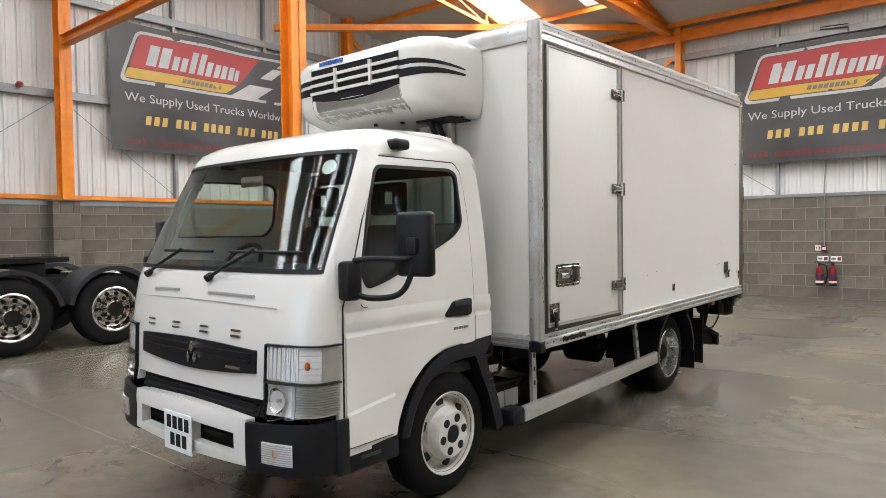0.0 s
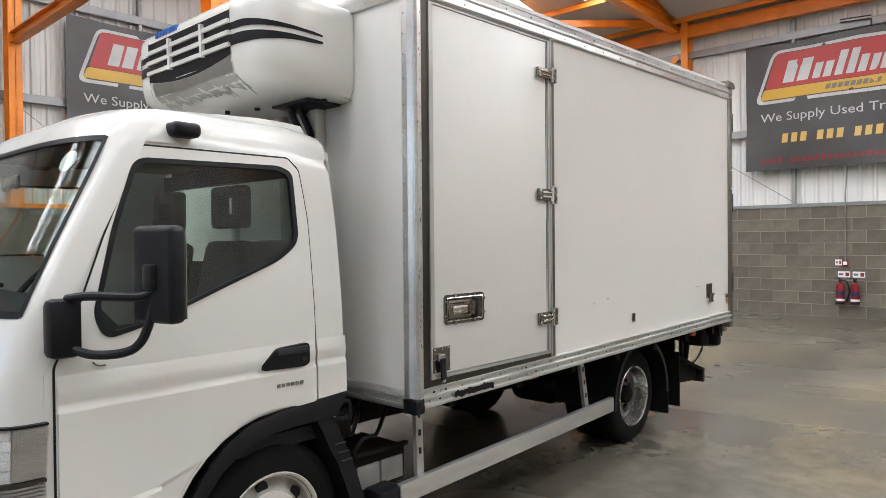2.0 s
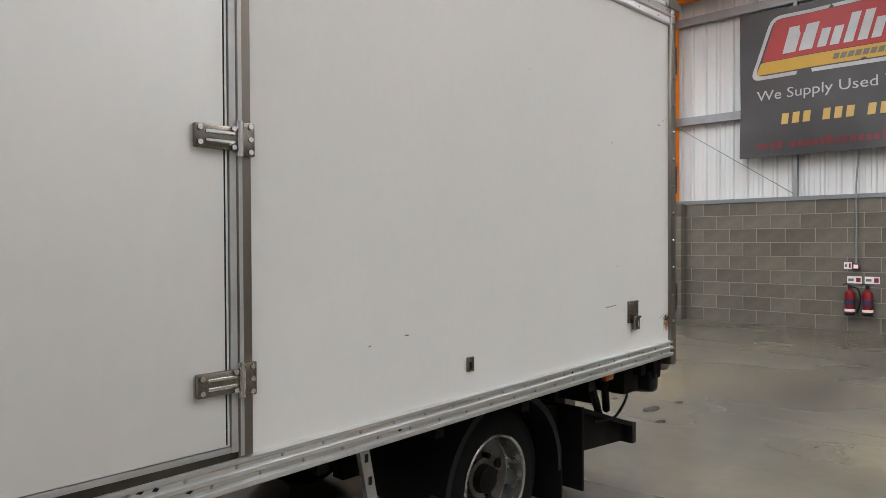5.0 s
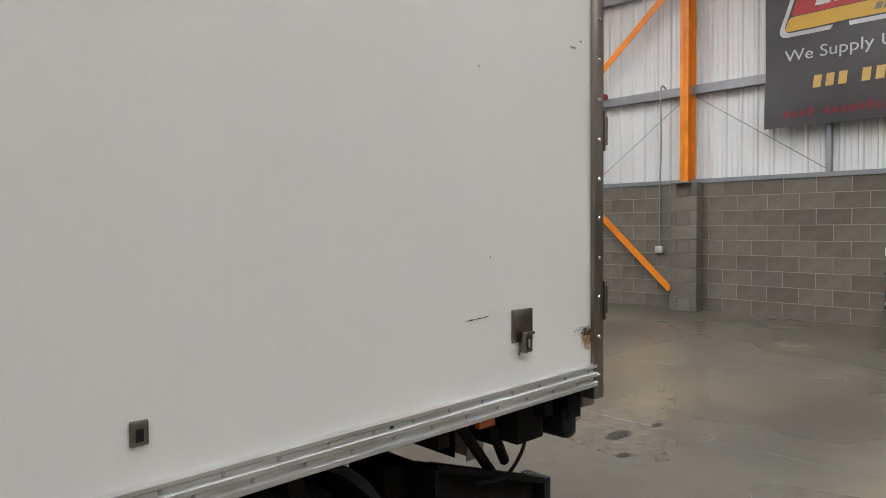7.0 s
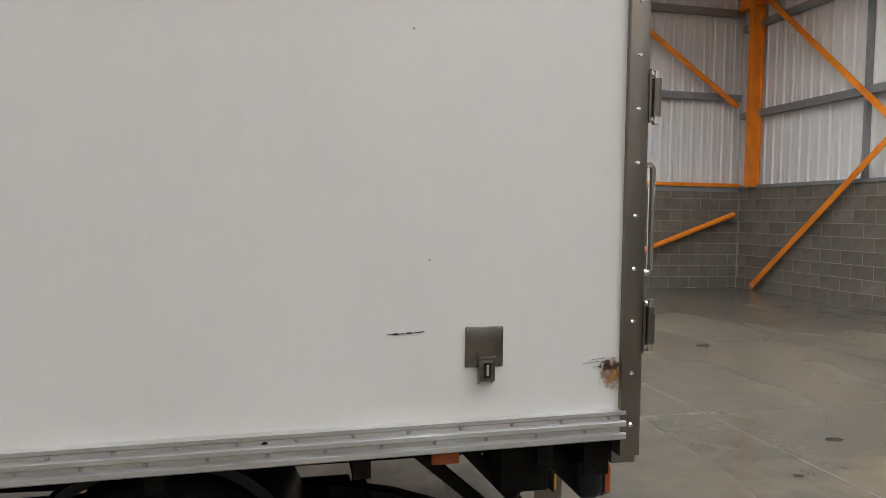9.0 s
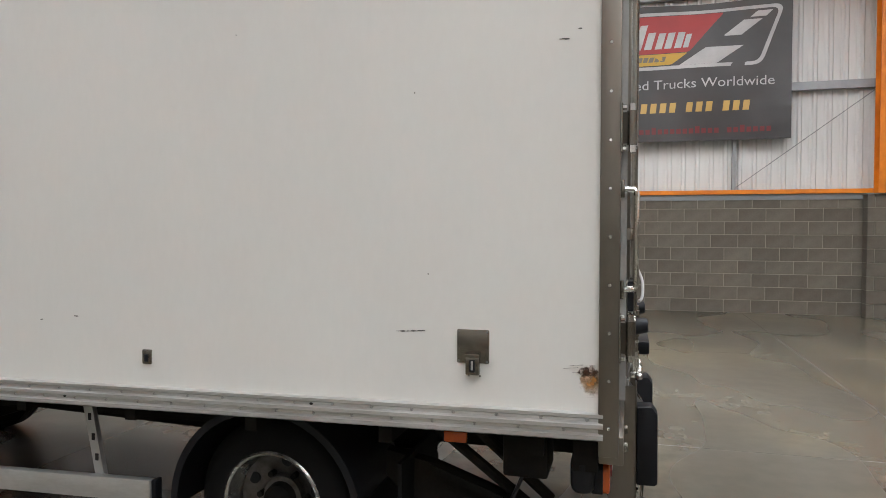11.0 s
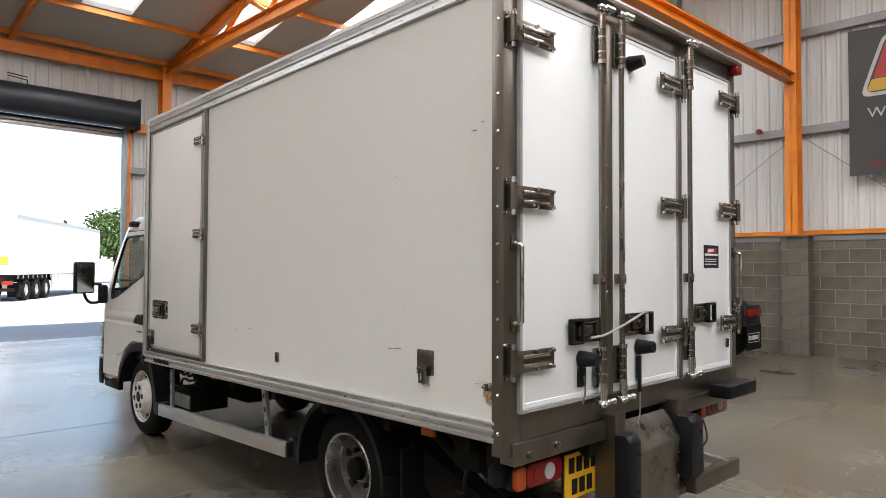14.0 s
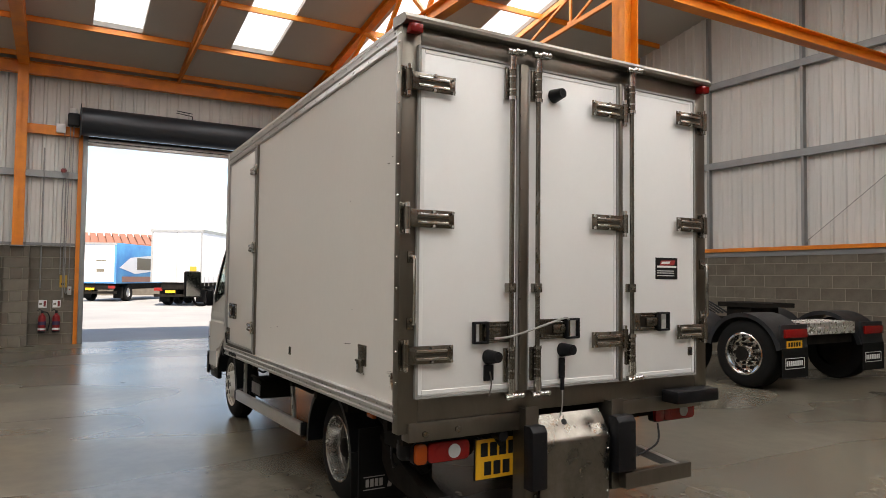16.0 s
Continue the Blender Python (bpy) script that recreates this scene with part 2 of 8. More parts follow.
M_RUBBER = mat("tyre_rubber", (0.010, 0.0095, 0.009), 0.75, spec=0.12, var=0.2, scale=6, fine=120, bump=0.1)
M_CHASSIS = mat("dark_chassis_paint", (0.007, 0.0065, 0.006), 0.75, spec=0.08, var=0.3, scale=5, bump=0.1, tint=(0.016, 0.013, 0.010))
M_RIM = mat("white_painted_steel", (0.74, 0.73, 0.70), 0.4, var=0.08, scale=8, bump=0.03, tint=(0.5, 0.47, 0.42))
M_RIMD = mat("dull_steel_rim", (0.16, 0.15, 0.14), 0.35, 0.7, var=0.25, scale=9, bump=0.08, tint=(0.06, 0.052, 0.045))
M_RED = mat("red_lens", (0.24, 0.008, 0.007), 0.15, var=0.05, scale=20, bump=0.0)
M_AMBER = mat("amber_lens", (0.42, 0.07, 0.008), 0.2, var=0.05, scale=20, bump=0.0)
M_EXT = mat("red_extinguisher_paint", (0.20, 0.010, 0.012), 0.3, var=0.05)
M_VINYL = mat("black_banner_vinyl", (0.032, 0.031, 0.031), 0.42, var=0.25, scale=1.2, fine=300, bump=0.05, tint=(0.048, 0.046, 0.045))
M_WHITE = mat("white_print", (0.78, 0.78, 0.77), 0.45, var=0.03)
M_PRED = mat("red_print", (0.36, 0.030, 0.030), 0.5, var=0.06)
M_PDULL = mat("dull_red_print", (0.17, 0.018, 0.020), 0.5, var=0.1)
M_PWHITE = mat("greyed_white_print", (0.50, 0.50, 0.49), 0.5, var=0.10, scale=1.5, tint=(0.36, 0.36, 0.36))
M_LABEL = mat("dark_blue_label", (0.03, 0.03, 0.09), 0.5, var=0.1)
M_PYEL = mat("yellow_print", (0.52, 0.31, 0.03), 0.4, var=0.05)
M_PGREY = mat("grey_print", (0.16, 0.14, 0.10), 0.5, var=0.05)
M_GOLD = mat("gold_print", (0.55, 0.36, 0.10), 0.45, var=0.05)
M_ASPH = mat("yard_concrete", (0.36, 0.35, 0.33), 0.85, var=0.08, scale=0.3, fine=20, bump=0.1, tint=(0.28, 0.275, 0.26))
M_GLASS = glass("window_glass", (0.91, 0.95, 0.935), 0.0, 0.97)
M_GLASSD = glass("tinted_glass", (0.90, 0.96, 0.92), 0.0, 0.94)
M_SKYL = translucent("skylight_sheet", (0.85, 0.88, 0.88))
M_SHUT = mat("dark_grey_shutter", (0.035, 0.038, 0.045), 0.4, 0.3, var=0.08)


# ---- mesh helpers ----
def link(name, bm, material, smooth=False):
    me = bpy.data.meshes.new(name)
    bmesh.ops.recalc_face_normals(bm, faces=bm.faces)
    bm.to_mesh(me)
    bm.free()
    me.materials.append(material)
    if smooth:
        me.shade_smooth()
        me.set_sharp_from_angle(angle=radians(35))
    return new(name, me)


def part(name, bm, material, parent, label="", smooth=True):
    ob = link(name, bm, material, smooth)
    ob.parent = parent
    if parent.type == "EMPTY":
        ob.matrix_parent_inverse = Matrix.Translation(parent.location).inverted()
    return tagged(ob, label, kind="stuff" if name in SMALL else "")


SMALL = {"emblem_small_bar", "slot", "drain", "print_bar", "slogan", "rivet_row", "bolt", "bolt_hole", "scratch", "worn_patch", "rust_mark", "tread", "screw", "wheel_nut"}


def thing(name, loc, label, category, group="", kind=""):
    e = new(name)
    e.location = loc
    e.empty_display_size = 0.1
    return tagged(e, label, category, group, kind)


def box(bm, x0, x1, y0, y1, z0, z1, bev=0.0, seg=2, m=None):
    r = bmesh.ops.create_cube(bm, size=1)
    vs = r["verts"]
    t = Matrix.Translation(((x0 + x1) / 2, (y0 + y1) / 2, (z0 + z1) / 2)) @ Matrix.Diagonal((abs(x1 - x0), abs(y1 - y0), abs(z1 - z0), 1))
    bmesh.ops.transform(bm, matrix=(m @ t) if m else t, verts=vs)
    if bev:
        es = {e for v in vs for e in v.link_edges}
        bmesh.ops.bevel(bm, geom=list(es), offset=bev, segments=seg, affect="EDGES", profile=0.5)
    return bm


def B():
    return bmesh.new()


def bx(*a, **k):
    return box(B(), *a, **k)


def cyl(bm, p, q, r, seg=16, r2=None, caps=True):
    p, q = Vector(p), Vector(q)
    d = q - p
    m = Matrix.Translation((p + q) / 2) @ d.to_track_quat("Z", "Y").to_matrix().to_4x4()
    bmesh.ops.create_cone(bm, cap_ends=caps, cap_tris=False, segments=seg, radius1=r, radius2=r if r2 is None else r2, depth=d.length, matrix=m)
    return bm


def prism(bm, pts, axis, a, b):
    """A plate from a flat outline: pts are pairs in the plane across the axis, from a to b along it."""
    def at(p, h):
        return {"x": (h, p[0], p[1]), "y": (p[0], h, p[1]), "z": (p[0], p[1], h)}[axis]
    va, vb = [bm.verts.new(at(p, a)) for p in pts], [bm.verts.new(at(p, b)) for p in pts]
    bm.faces.new(va)
    bm.faces.new(vb[::-1])
    n = len(pts)
    for i in range(n):
        bm.faces.new((va[i], vb[i], vb[(i + 1) % n], va[(i + 1) % n]))
    return bm


def rrect(x0, x1, y0, y1, r, seg=4):
    out = []
    for cx, cy, a in ((x1 - r, y0 + r, -90), (x1 - r, y1 - r, 0), (x0 + r, y1 - r, 90), (x0 + r, y0 + r, 180)):
        for i in range(seg + 1):
            t = radians(a + 90 * i / seg)
            out.append((cx + r * math.cos(t), cy + r * math.sin(t)))
    return out


def tube(bm, pts, r, seg=10):
    """A round bar along a line of points, with a ball-free bend at each."""
    pts = [Vector(p) for p in pts]
    rings = []
    for i, p in enumerate(pts):
        d = (pts[min(i + 1, len(pts) - 1)] - pts[max(i - 1, 0)]).normalized()
        u = d.orthogonal().normalized() if i == 0 else (rings_u - d * rings_u.dot(d)).normalized()
        rings_u = u
        v = d.cross(u)
        rings.append([bm.verts.new(p + r * (math.cos(2 * math.pi * k / seg) * u + math.sin(2 * math.pi * k / seg) * v)) for k in range(seg)])
    for a, c in zip(rings, rings[1:]):
        for k in range(seg):
            bm.faces.new((a[k], a[(k + 1) % seg], c[(k + 1) % seg], c[k]))
    bm.faces.new(rings[0])
    bm.faces.new(rings[-1][::-1])
    return bm


def bend(pts, n=6):
    """A smooth line through the points."""
    out = []
    P = [Vector(p) for p in pts]
    for i in range(len(P) - 1):
        a, b, c, d = P[max(i - 1, 0)], P[i], P[i + 1], P[min(i + 2, len(P) - 1)]
        for k in range(n):
            t = k / n
            out.append(0.5 * ((2 * b) + (c - a) * t + (2 * a - 5 * b + 4 * c - d) * t * t + (3 * b - a - 3 * c + d) * t ** 3))
    return out + [P[-1]]


def lathe(bm, profile, origin, axis, seg=40):
    """A turned body: profile of (radius, along) about an axis through origin. axis: 'y+' runs towards +y."""
    o = Vector(origin)
    rings = []
    for r, h in profile:
        rings.append([bm.verts.new(o + Vector((r * math.cos(2 * math.pi * k / seg), h, r * math.sin(2 * math.pi * k / seg)))) for k in range(seg)])
    for a, c in zip(rings, rings[1:]):
        for k in range(seg):
            bm.faces.new((a[k], a[(k + 1) % seg], c[(k + 1) % seg], c[k]))
    return bm


def grid(bm, rows, close=False):
    """Faces over rows of points."""
    vs = [[bm.verts.new(p) for p in row] for row in rows]
    for a, c in zip(vs, vs[1:]):
        n = len(a)
        for k in range(n if close else n - 1):
            bm.faces.new((a[k], a[(k + 1) % n], c[(k + 1) % n], c[k]))
    return vs


def grid_mesh(rows):
    bm = B()
    grid(bm, rows)
    return bm


def struct(name, bm, material, label, category, smooth=False):
    return tagged(link(name, bm, material, smooth), label, category, kind="structure")


# ---- the hall ----
ground = struct("ground", bx(-400, 400, -400, 400, -0.6, -0.03), M_ASPH, "pale concrete yard outside the hall", "ground")
floor = struct("floor", bx(XW - 0.28, XR + 0.3, YS - 0.3, YF + 0.3, -0.2, 0.0), M_FLOOR, "polished grey concrete floor, dark stains, tyre marks, shade painted under truck", "floor")

DOOR_Y0, DOOR_Y1, DOOR_Z = -0.95, 3.15, 4.75


def sheet(axis, at, a, b, z0, z1f, out):
    """Ribbed wall sheet: upright ribs across a..b, standing on the plane `at`, with its outer side towards `out`."""
    bm = B()
    prof = []
    s, p = a, 0.24
    while s < b - 1e-6:
        for ds, d in ((0, 0), (0.045, 0), (0.068, 0.028), (0.140, 0.028), (0.145, 0.023), (0.175, 0.023), (0.18, 0.028), (0.217, 0.028)):
            if s + ds <= b:
                prof.append((s + ds, d))
        s += p
    prof.append((b, 0))
    def pt(s, d, z):
        return (at + out * d, s, z) if axis == "x" else (s, at + out * d, z)
    lo = [bm.verts.new(pt(s, d, z0)) for s, d in prof]
    hi = [bm.verts.new(pt(s, d, z1f(s))) for s, d in prof]
    lo2 = [bm.verts.new(pt(s, 0.06, z0)) for s, d in prof]
    hi2 = [bm.verts.new(pt(s, 0.06, z1f(s))) for s, d in prof]
    for i in range(len(prof) - 1):
        bm.faces.new((lo[i], lo[i + 1], hi[i + 1], hi[i]))
        bm.faces.new((lo2[i], hi2[i], hi2[i + 1], lo2[i + 1]))
    return bm


def flat(z):
    return lambda s: z


struct("wall_cladding_east", sheet("x", XR + 0.1, YS, YF + 0.1, ZB - 0.1, flat(EAVE + 0.1), 1), M_CLAD, "white ribbed steel cladding above the block wall", "wall")
struct("wall_cladding_north", sheet("y", YF + 0.1, XW - 0.1, XR + 0.1, ZB - 0.1, roof_z, 1), M_CLAD, "white ribbed steel cladding on the gable above the block wall", "wall")
struct("wall_cladding_south", sheet("y", YS - 0.1, XW - 0.1, XR + 0.1, ZB - 0.1, roof_z, -1), M_CLAD, "white ribbed steel cladding on the rear gable", "wall")
struct("wall_cladding_west", sheet("x", XW - 0.1, YS, DOOR_Y0, ZB - 0.1, flat(EAVE + 0.1), -1), M_CLAD, "white ribbed steel cladding beside the roller door", "wall")
struct("wall_cladding_west.001", sheet("x", XW - 0.1, DOOR_Y1, YF + 0.1, ZB - 0.1, flat(EAVE + 0.1), -1), M_CLAD, "white ribbed steel cladding beside the roller door", "wall")
struct("wall_cladding_west.002", sheet("x", XW - 0.1, DOOR_Y0, DOOR_Y1, DOOR_Z, flat(EAVE + 0.1), -1), M_CLAD, "white ribbed steel cladding above the roller door", "wall")

# roof: two slopes, each cut by skylight strips
for side in (-1, 1):
    bm = B()
    e = XW - 0.15 if side < 0 else XR + 0.15
    def slab(x0, x1, y0, y1):
        a, b = sorted((x0, x1))
        vs = [bm.verts.new((x, y, roof_z(x) + h)) for h in (0, 0.12) for x, y in ((a, y0), (b, y0), (b, y1), (a, y1))]
        for f in ((0, 1, 2, 3), (7, 6, 5, 4), (0, 4, 5, 1), (1, 5, 6, 2), (2, 6, 7, 3), (3, 7, 4, 0)):
            bm.faces.new([vs[i] for i in f])
    ys = [YS - 0.2] + [v for _, y in skylights(side) for v in (y, y + 0.9)] + [YF + 0.2]
    for y0, y1 in zip(ys[::2], ys[1::2]):
        slab(e, XM, y0, y1)
    for xa, y0 in skylights(side):
        slab(e, xa, y0, y0 + 0.9)
        slab(xa - side * SKY_L, XM, y0, y0 + 0.9)
    tagged(link("ceiling", bm, M_ROOF), "grey-beige insulated roof sheets with white skylight strips", "ceiling", kind="structure")
    for xa, y0 in skylights(side):
        bm = B()
        a, b = sorted((xa, xa - side * SKY_L))
        vs = [bm.verts.new((x, y, roof_z(x) + 0.1)) for x, y in ((a, y0), (b, y0), (b, y0 + 0.9), (a, y0 + 0.9))]
        bm.faces.new(vs)
        struct("skylight", bm, M_SKYL, "white translucent skylight sheet in the roof", "skylight")


def wall_core(name, x0, x1, y0, y1, label):
    return struct(name, bx(x0, x1, y0, y1, -0.1, ZB), M_MORTAR, label, "wall")


wall_east = wall_core("wall_east", XR + 0.008, XR + 0.3, YS - 0.3, YF + 0.3, "grey concrete block wall with pale mortar joints")
wall_north = wall_core("wall_north", XW, XR + 0.008, YF + 0.008, YF + 0.3, "grey concrete block wall with pale mortar joints")
wall_south = wall_core("wall_south", XW, XR + 0.008, YS - 0.3, YS, "grey concrete block wall")
wall_west = wall_core("wall_west", XW - 0.3, XW - 0.008, YS - 0.3, DOOR_Y0 - 0.12, "grey concrete block wall beside the roller door")
wall_west2 = wall_core("wall_west.001", XW - 0.3, XW - 0.008, DOOR_Y1 + 0.12, YF + 0.3, "grey concrete block wall beside the roller door")

# ---- the refrigerated truck ----
# x runs from the front bumper to the rear doors, y from the near side to the far side
BX0, BX1, BY0, BY1, BZ0, BZ1 = 2.42, 6.28, 0.0, 2.21, 0.79, 2.78
truck = thing("refrigerated_truck", (3.5, 1.1, 0), "white refrigerated box truck standing on the concrete floor", "truck")
M_LENS = glass("clear_lens", (0.985, 0.985, 0.985), 0.02, 0.985)
M_PRINT = mat("dark_print", (0.012, 0.012, 0.013), 0.5, var=0.05, spec=0.2)
M_YPLATE = mat("yellow_plate", (0.80, 0.42, 0.02), 0.3, var=0.03)
M_SEAT = mat("dark_brown_cloth", (0.035, 0.025, 0.022), 0.9, var=0.1, fine=300, bump=0.2)
M_DASH = mat("dark_grey_trim", (0.03, 0.032, 0.034), 0.7, spec=0.2, var=0.1, bump=0.1)
M_SCUFF = mat("scuff_mark", (0.16, 0.15, 0.14), 0.7, var=0.2, scale=30)
M_RUSTM = stain("rust_stain", (0.52, 0.24, 0.06), 26, 0.42, 0.42, 0.85, 0.75)
M_RUSTD = stain("rust_core", (0.08, 0.035, 0.016), 60, 0.56, 0.18, 0.9)
M_BARE = mat("bare_grey_metal", (0.36, 0.35, 0.33), 0.4, 0.7, var=0.08, scale=10)
M_RIML = mat("bright_rim_steel", (0.52, 0.51, 0.49), 0.26, 0.9, var=0.10, scale=6, bump=0.0, tint=(0.30, 0.29, 0.27))
M_FRAME = mat("dark_bronze_frame", (0.085, 0.075, 0.062), 0.32, 0.75, var=0.15, scale=5, stretch=(1, 1, 0.2), bump=0.03, tint=(0.055, 0.047, 0.038))
M_POST = mat("brown_tinged_stainless", (0.240, 0.219, 0.188), 0.34, 0.95, var=0.05, scale=5, fine=60, stretch=(1, 1, 0.3), bump=0.0, rvar=0.04, tint=(0.19, 0.17, 0.143))
M_BLUE = mat("blue_print", (0.02, 0.10, 0.40), 0.5, var=0.1)
M_SILICA = mat("grey_sealant", (0.34, 0.335, 0.32), 0.5, var=0.1, scale=9)


def rivets(pts, axis, r=0.007, h=0.005):
    """Dome heads, each a low cone stump, on one mesh."""
    bm = B()
    for p in pts:
        q = Vector(p) + Vector({"x-": (-h, 0, 0), "x+": (h, 0, 0), "y-": (0, -h, 0)}[axis])
        cyl(bm, p, q, r, 8, r * 0.55)
    return bm


def steps(a, b, d):
    n = max(1, round((b - a) / d))
    return [a + (b - a) * i / n for i in range(n + 1)]


box_body = part("box_body", bx(BX0 + 0.008, BX1 - 0.03, BY0 + 0.004, BY1 - 0.004, BZ0 + 0.02, BZ1 - 0.01), M_PANEL, truck, "white insulated panels, lightly streaked")

# near side and far side rails
RAIL = ((0.0, 0.785), (-0.012, 0.785), (-0.026, 0.792), (-0.026, 0.806), (-0.014, 0.812), (-0.014, 0.824), (-0.026, 0.830), (-0.026, 0.842),
        (-0.014, 0.848), (-0.012, 0.858), (-0.022, 0.864), (-0.022, 0.874), (0.0, 0.878))
TOPR = ((0.0, 2.69), (-0.010, 2.69), (-0.014, 2.70), (-0.010, 2.735), (-0.018, 2.742), (-0.018, 2.752), (-0.010, 2.758), (-0.012, 2.785), (0.01, 2.80), (0.06, 2.806), (0.06, 2.69))
rail = part("bottom_rail", prism(B(), [(y + 0.004, z) for y, z in RAIL], "x", BX0 + 0.02, BX1 - 0.03), M_ALU, truck, "ribbed aluminium side rail with rivets", smooth=False)
part("rivet_row", rivets([(x, -0.010, z) for i, x in enumerate(steps(2.50, 6.2, 0.075)) for z in ((0.854,) if i % 2 else (0.818,))], "y-"), M_ALUDK, rail, "small rivet heads")
trail = part("top_rail", prism(B(), [(y + 0.004, z) for y, z in TOPR], "x", BX0 - 0.01, BX1 + 0.01), M_ALU, truck, "riveted aluminium top rail", smooth=False)
part("rivet_row", rivets([(x, -0.007, z) for i, x in enumerate(steps(2.55, 6.2, 0.11)) for z in ((2.77,) if i % 2 else (2.715,))], "y-"), M_ALUDK, trail)
part("bottom_rail", bx(BX0, BX1, BY1 - 0.004, BY1 + 0.02, 0.785, 0.878), M_ALU, truck)
part("top_rail", bx(BX0, BX1, BY1 - 0.06, BY1 + 0.012, 2.69, 2.804, bev=0.006), M_ALU, truck)
ftrail = part("front_top_rail", bx(BX0 - 0.006, BX0 + 0.06, 0.065, BY1 - 0.06, 2.69, 2.80, bev=0.006), M_ALU, truck)
part("rivet_row", rivets([(BX0 - 0.005, y, z) for i, y in enumerate(steps(0.1, 2.1, 0.1)) for z in ((2.77,) if i % 2 else (2.715,))], "x-"), M_ALUDK, ftrail)
fbrail = part("front_bottom_rail", bx(BX0 - 0.012, BX0 + 0.02, 0.05, BY1 - 0.05, 0.785, 0.87, bev=0.005), M_ALUDK, truck, "dull ribbed front rail")
for z in (0.80, 0.835):
    box(bm := B(), BX0 - 0.02, BX0 - 0.011, 0.06, BY1 - 0.06, z, z + 0.012)
    part("rib", bm, M_ALU, fbrail)
part("rivet_row", rivets([(BX0 - 0.012, y, z) for y in (0.10, 0.33, 0.60, 0.90) for z in (0.822, 0.857)], "x-"), M_ALUDK, fbrail)
# front corner posts
for y0, s in ((BY0, -1), (BY1, 1)):
    bm = B()
    prism(bm, [(BX0 - 0.012, y0 - s * 0.06), (BX0 - 0.018, y0 - s * 0.05), (BX0 - 0.018, y0 - s * 0.02), (BX0 - 0.005, y0 + s * 0.012), (BX0 + 0.008, y0 + s * 0.020), (BX0 + 0.032, y0 + s * 0.020), (BX0 + 0.042, y0 + s * 0.008),
               (BX0 + 0.042, y0 - s * 0.02), (BX0 + 0.02, y0 - s * 0.06)], "z", 0.79, 2.795)
    post = part("corner_post", bm, M_ALU, truck, "riveted aluminium corner post, dented", smooth=False)
    if s < 0:
        part("rivet_row", rivets([(BX0 + 0.028, -0.018, z) for z in steps(0.9, 2.7, 0.12)], "y-"), M_ALUDK, post)
        part("rivet_row", rivets([(BX0 - 0.017, 0.042, z) for z in steps(0.93, 2.7, 0.12)], "x-"), M_ALUDK, post)
        cap = bx(BX0 - 0.022, BX0 + 0.035, -0.028, 0.06, 0.725, 0.795, bev=0.008)
        bmesh.ops.subdivide_edges(cap, edges=list(cap.edges), cuts=3, use_grid_fill=True)
        for v in cap.verts:
            d = noise.noise_vector(v.co * 38)
            v.co += Vector((0.004 * d.x, 0.004 * d.y, 0.007 * d.z))
        part("corner_cap", cap, M_BLACK, post, "black plastic corner cap, torn and scraped", smooth=False)
        # buckled bead along the corner, and knocks
        bead = [(BX0 - 0.004 + 0.004 * noise.noise((0, 0, z * 9)), -0.012 + 0.005 * noise.noise((3, 0, z * 7)), z) for z in steps(0.80, 2.68, 0.045)]
        part("bead", tube(B(), bead, 0.0075, 8), M_ALU, post, "buckled edge bead")
        bm = B()
        for z in (1.02, 1.05, 1.11, 1.14, 1.17, 1.20, 1.33, 1.36, 1.58, 1.63, 2.02, 2.36):
            x = BX0 + 0.004 + 0.016 * random.random()
            h = 0.006 + 0.020 * random.random()
            prism(bm, [(x, z), (x + 0.003, z + 0.4 * h), (x + 0.002, z + h), (x - 0.002, z + 0.6 * h)], "y", -0.0212, -0.0195)
        part("scratch", bm, M_SCUFF, post, "dark knocks", smooth=False)
        bm = B()
        for k in range(22):
            x = 2.66 + 0.29 * k / 22
            lo = 0.806 + 0.012 * noise.noise((k * 0.45, 1, 0))
            hi = 0.834 + 0.012 * noise.noise((k * 0.6, 5, 0))
            prism(bm, [(x, lo), (x + 0.012, lo - 0.003), (x + 0.0165, lo + 0.002), (x + 0.0165, hi - 0.004), (x + 0.008, hi), (x, hi - 0.003)], "y", -0.0236, -0.0222)
        for x, z in ((2.52, 0.852), (2.56, 0.815), (2.60, 0.85), (3.02, 0.856), (3.05, 0.86), (3.20, 0.856), (3.24, 0.852), (3.33, 0.82), (4.10, 0.82), (5.2, 0.85)):
            prism(bm, [(x, z), (x + 0.012, z - 0.004), (x + 0.02, z + 0.002), (x + 0.009, z + 0.007)], "y", -0.0105, -0.0085)
        part("worn_patch", bm, M_PRINT, rail, "black scraped patch")

# the floor of the box falls a little towards the cab
for ob in [o for o in bpy.data.objects if o.name.startswith(("bottom_rail", "front_bottom_rail", "worn_patch"))] + [o for o in bpy.data.objects if o.parent in (rail, fbrail)]:
    if ob.name.startswith(("bottom_rail", "front_bottom_rail", "rib", "rivet_row", "worn_patch")) and not ob.get("settled"):
        ob["settled"] = 1
        for v in ob.data.vertices:
            v.co.z += 0.0118 * (v.co.x - 6.25)

# side door
DX0, DX1, DZ0, DZ1 = 2.538, 3.462, 0.884, 2.655
sdoor = part("side_door", bx(DX0, DX1, -0.010, 0.004, DZ0, DZ1, bev=0.004), M_PANEL, truck, "white insulated side door, closed")
dframe = part("door_frame", bx(2.464, 2.510, -0.006, 0.006, 0.825, 2.69), M_FRAME, truck, "dark brushed steel door frame", smooth=False)
part("post", bx(3.487, 3.534, -0.012, 0.006, 0.845, 2.69, bev=0.003), M_POST, dframe, smooth=False)
part("post_channel", bx(3.493, 3.505, -0.0135, -0.0115, 0.85, 2.685), M_ALUDK, dframe, "bright rolled edge", smooth=False)
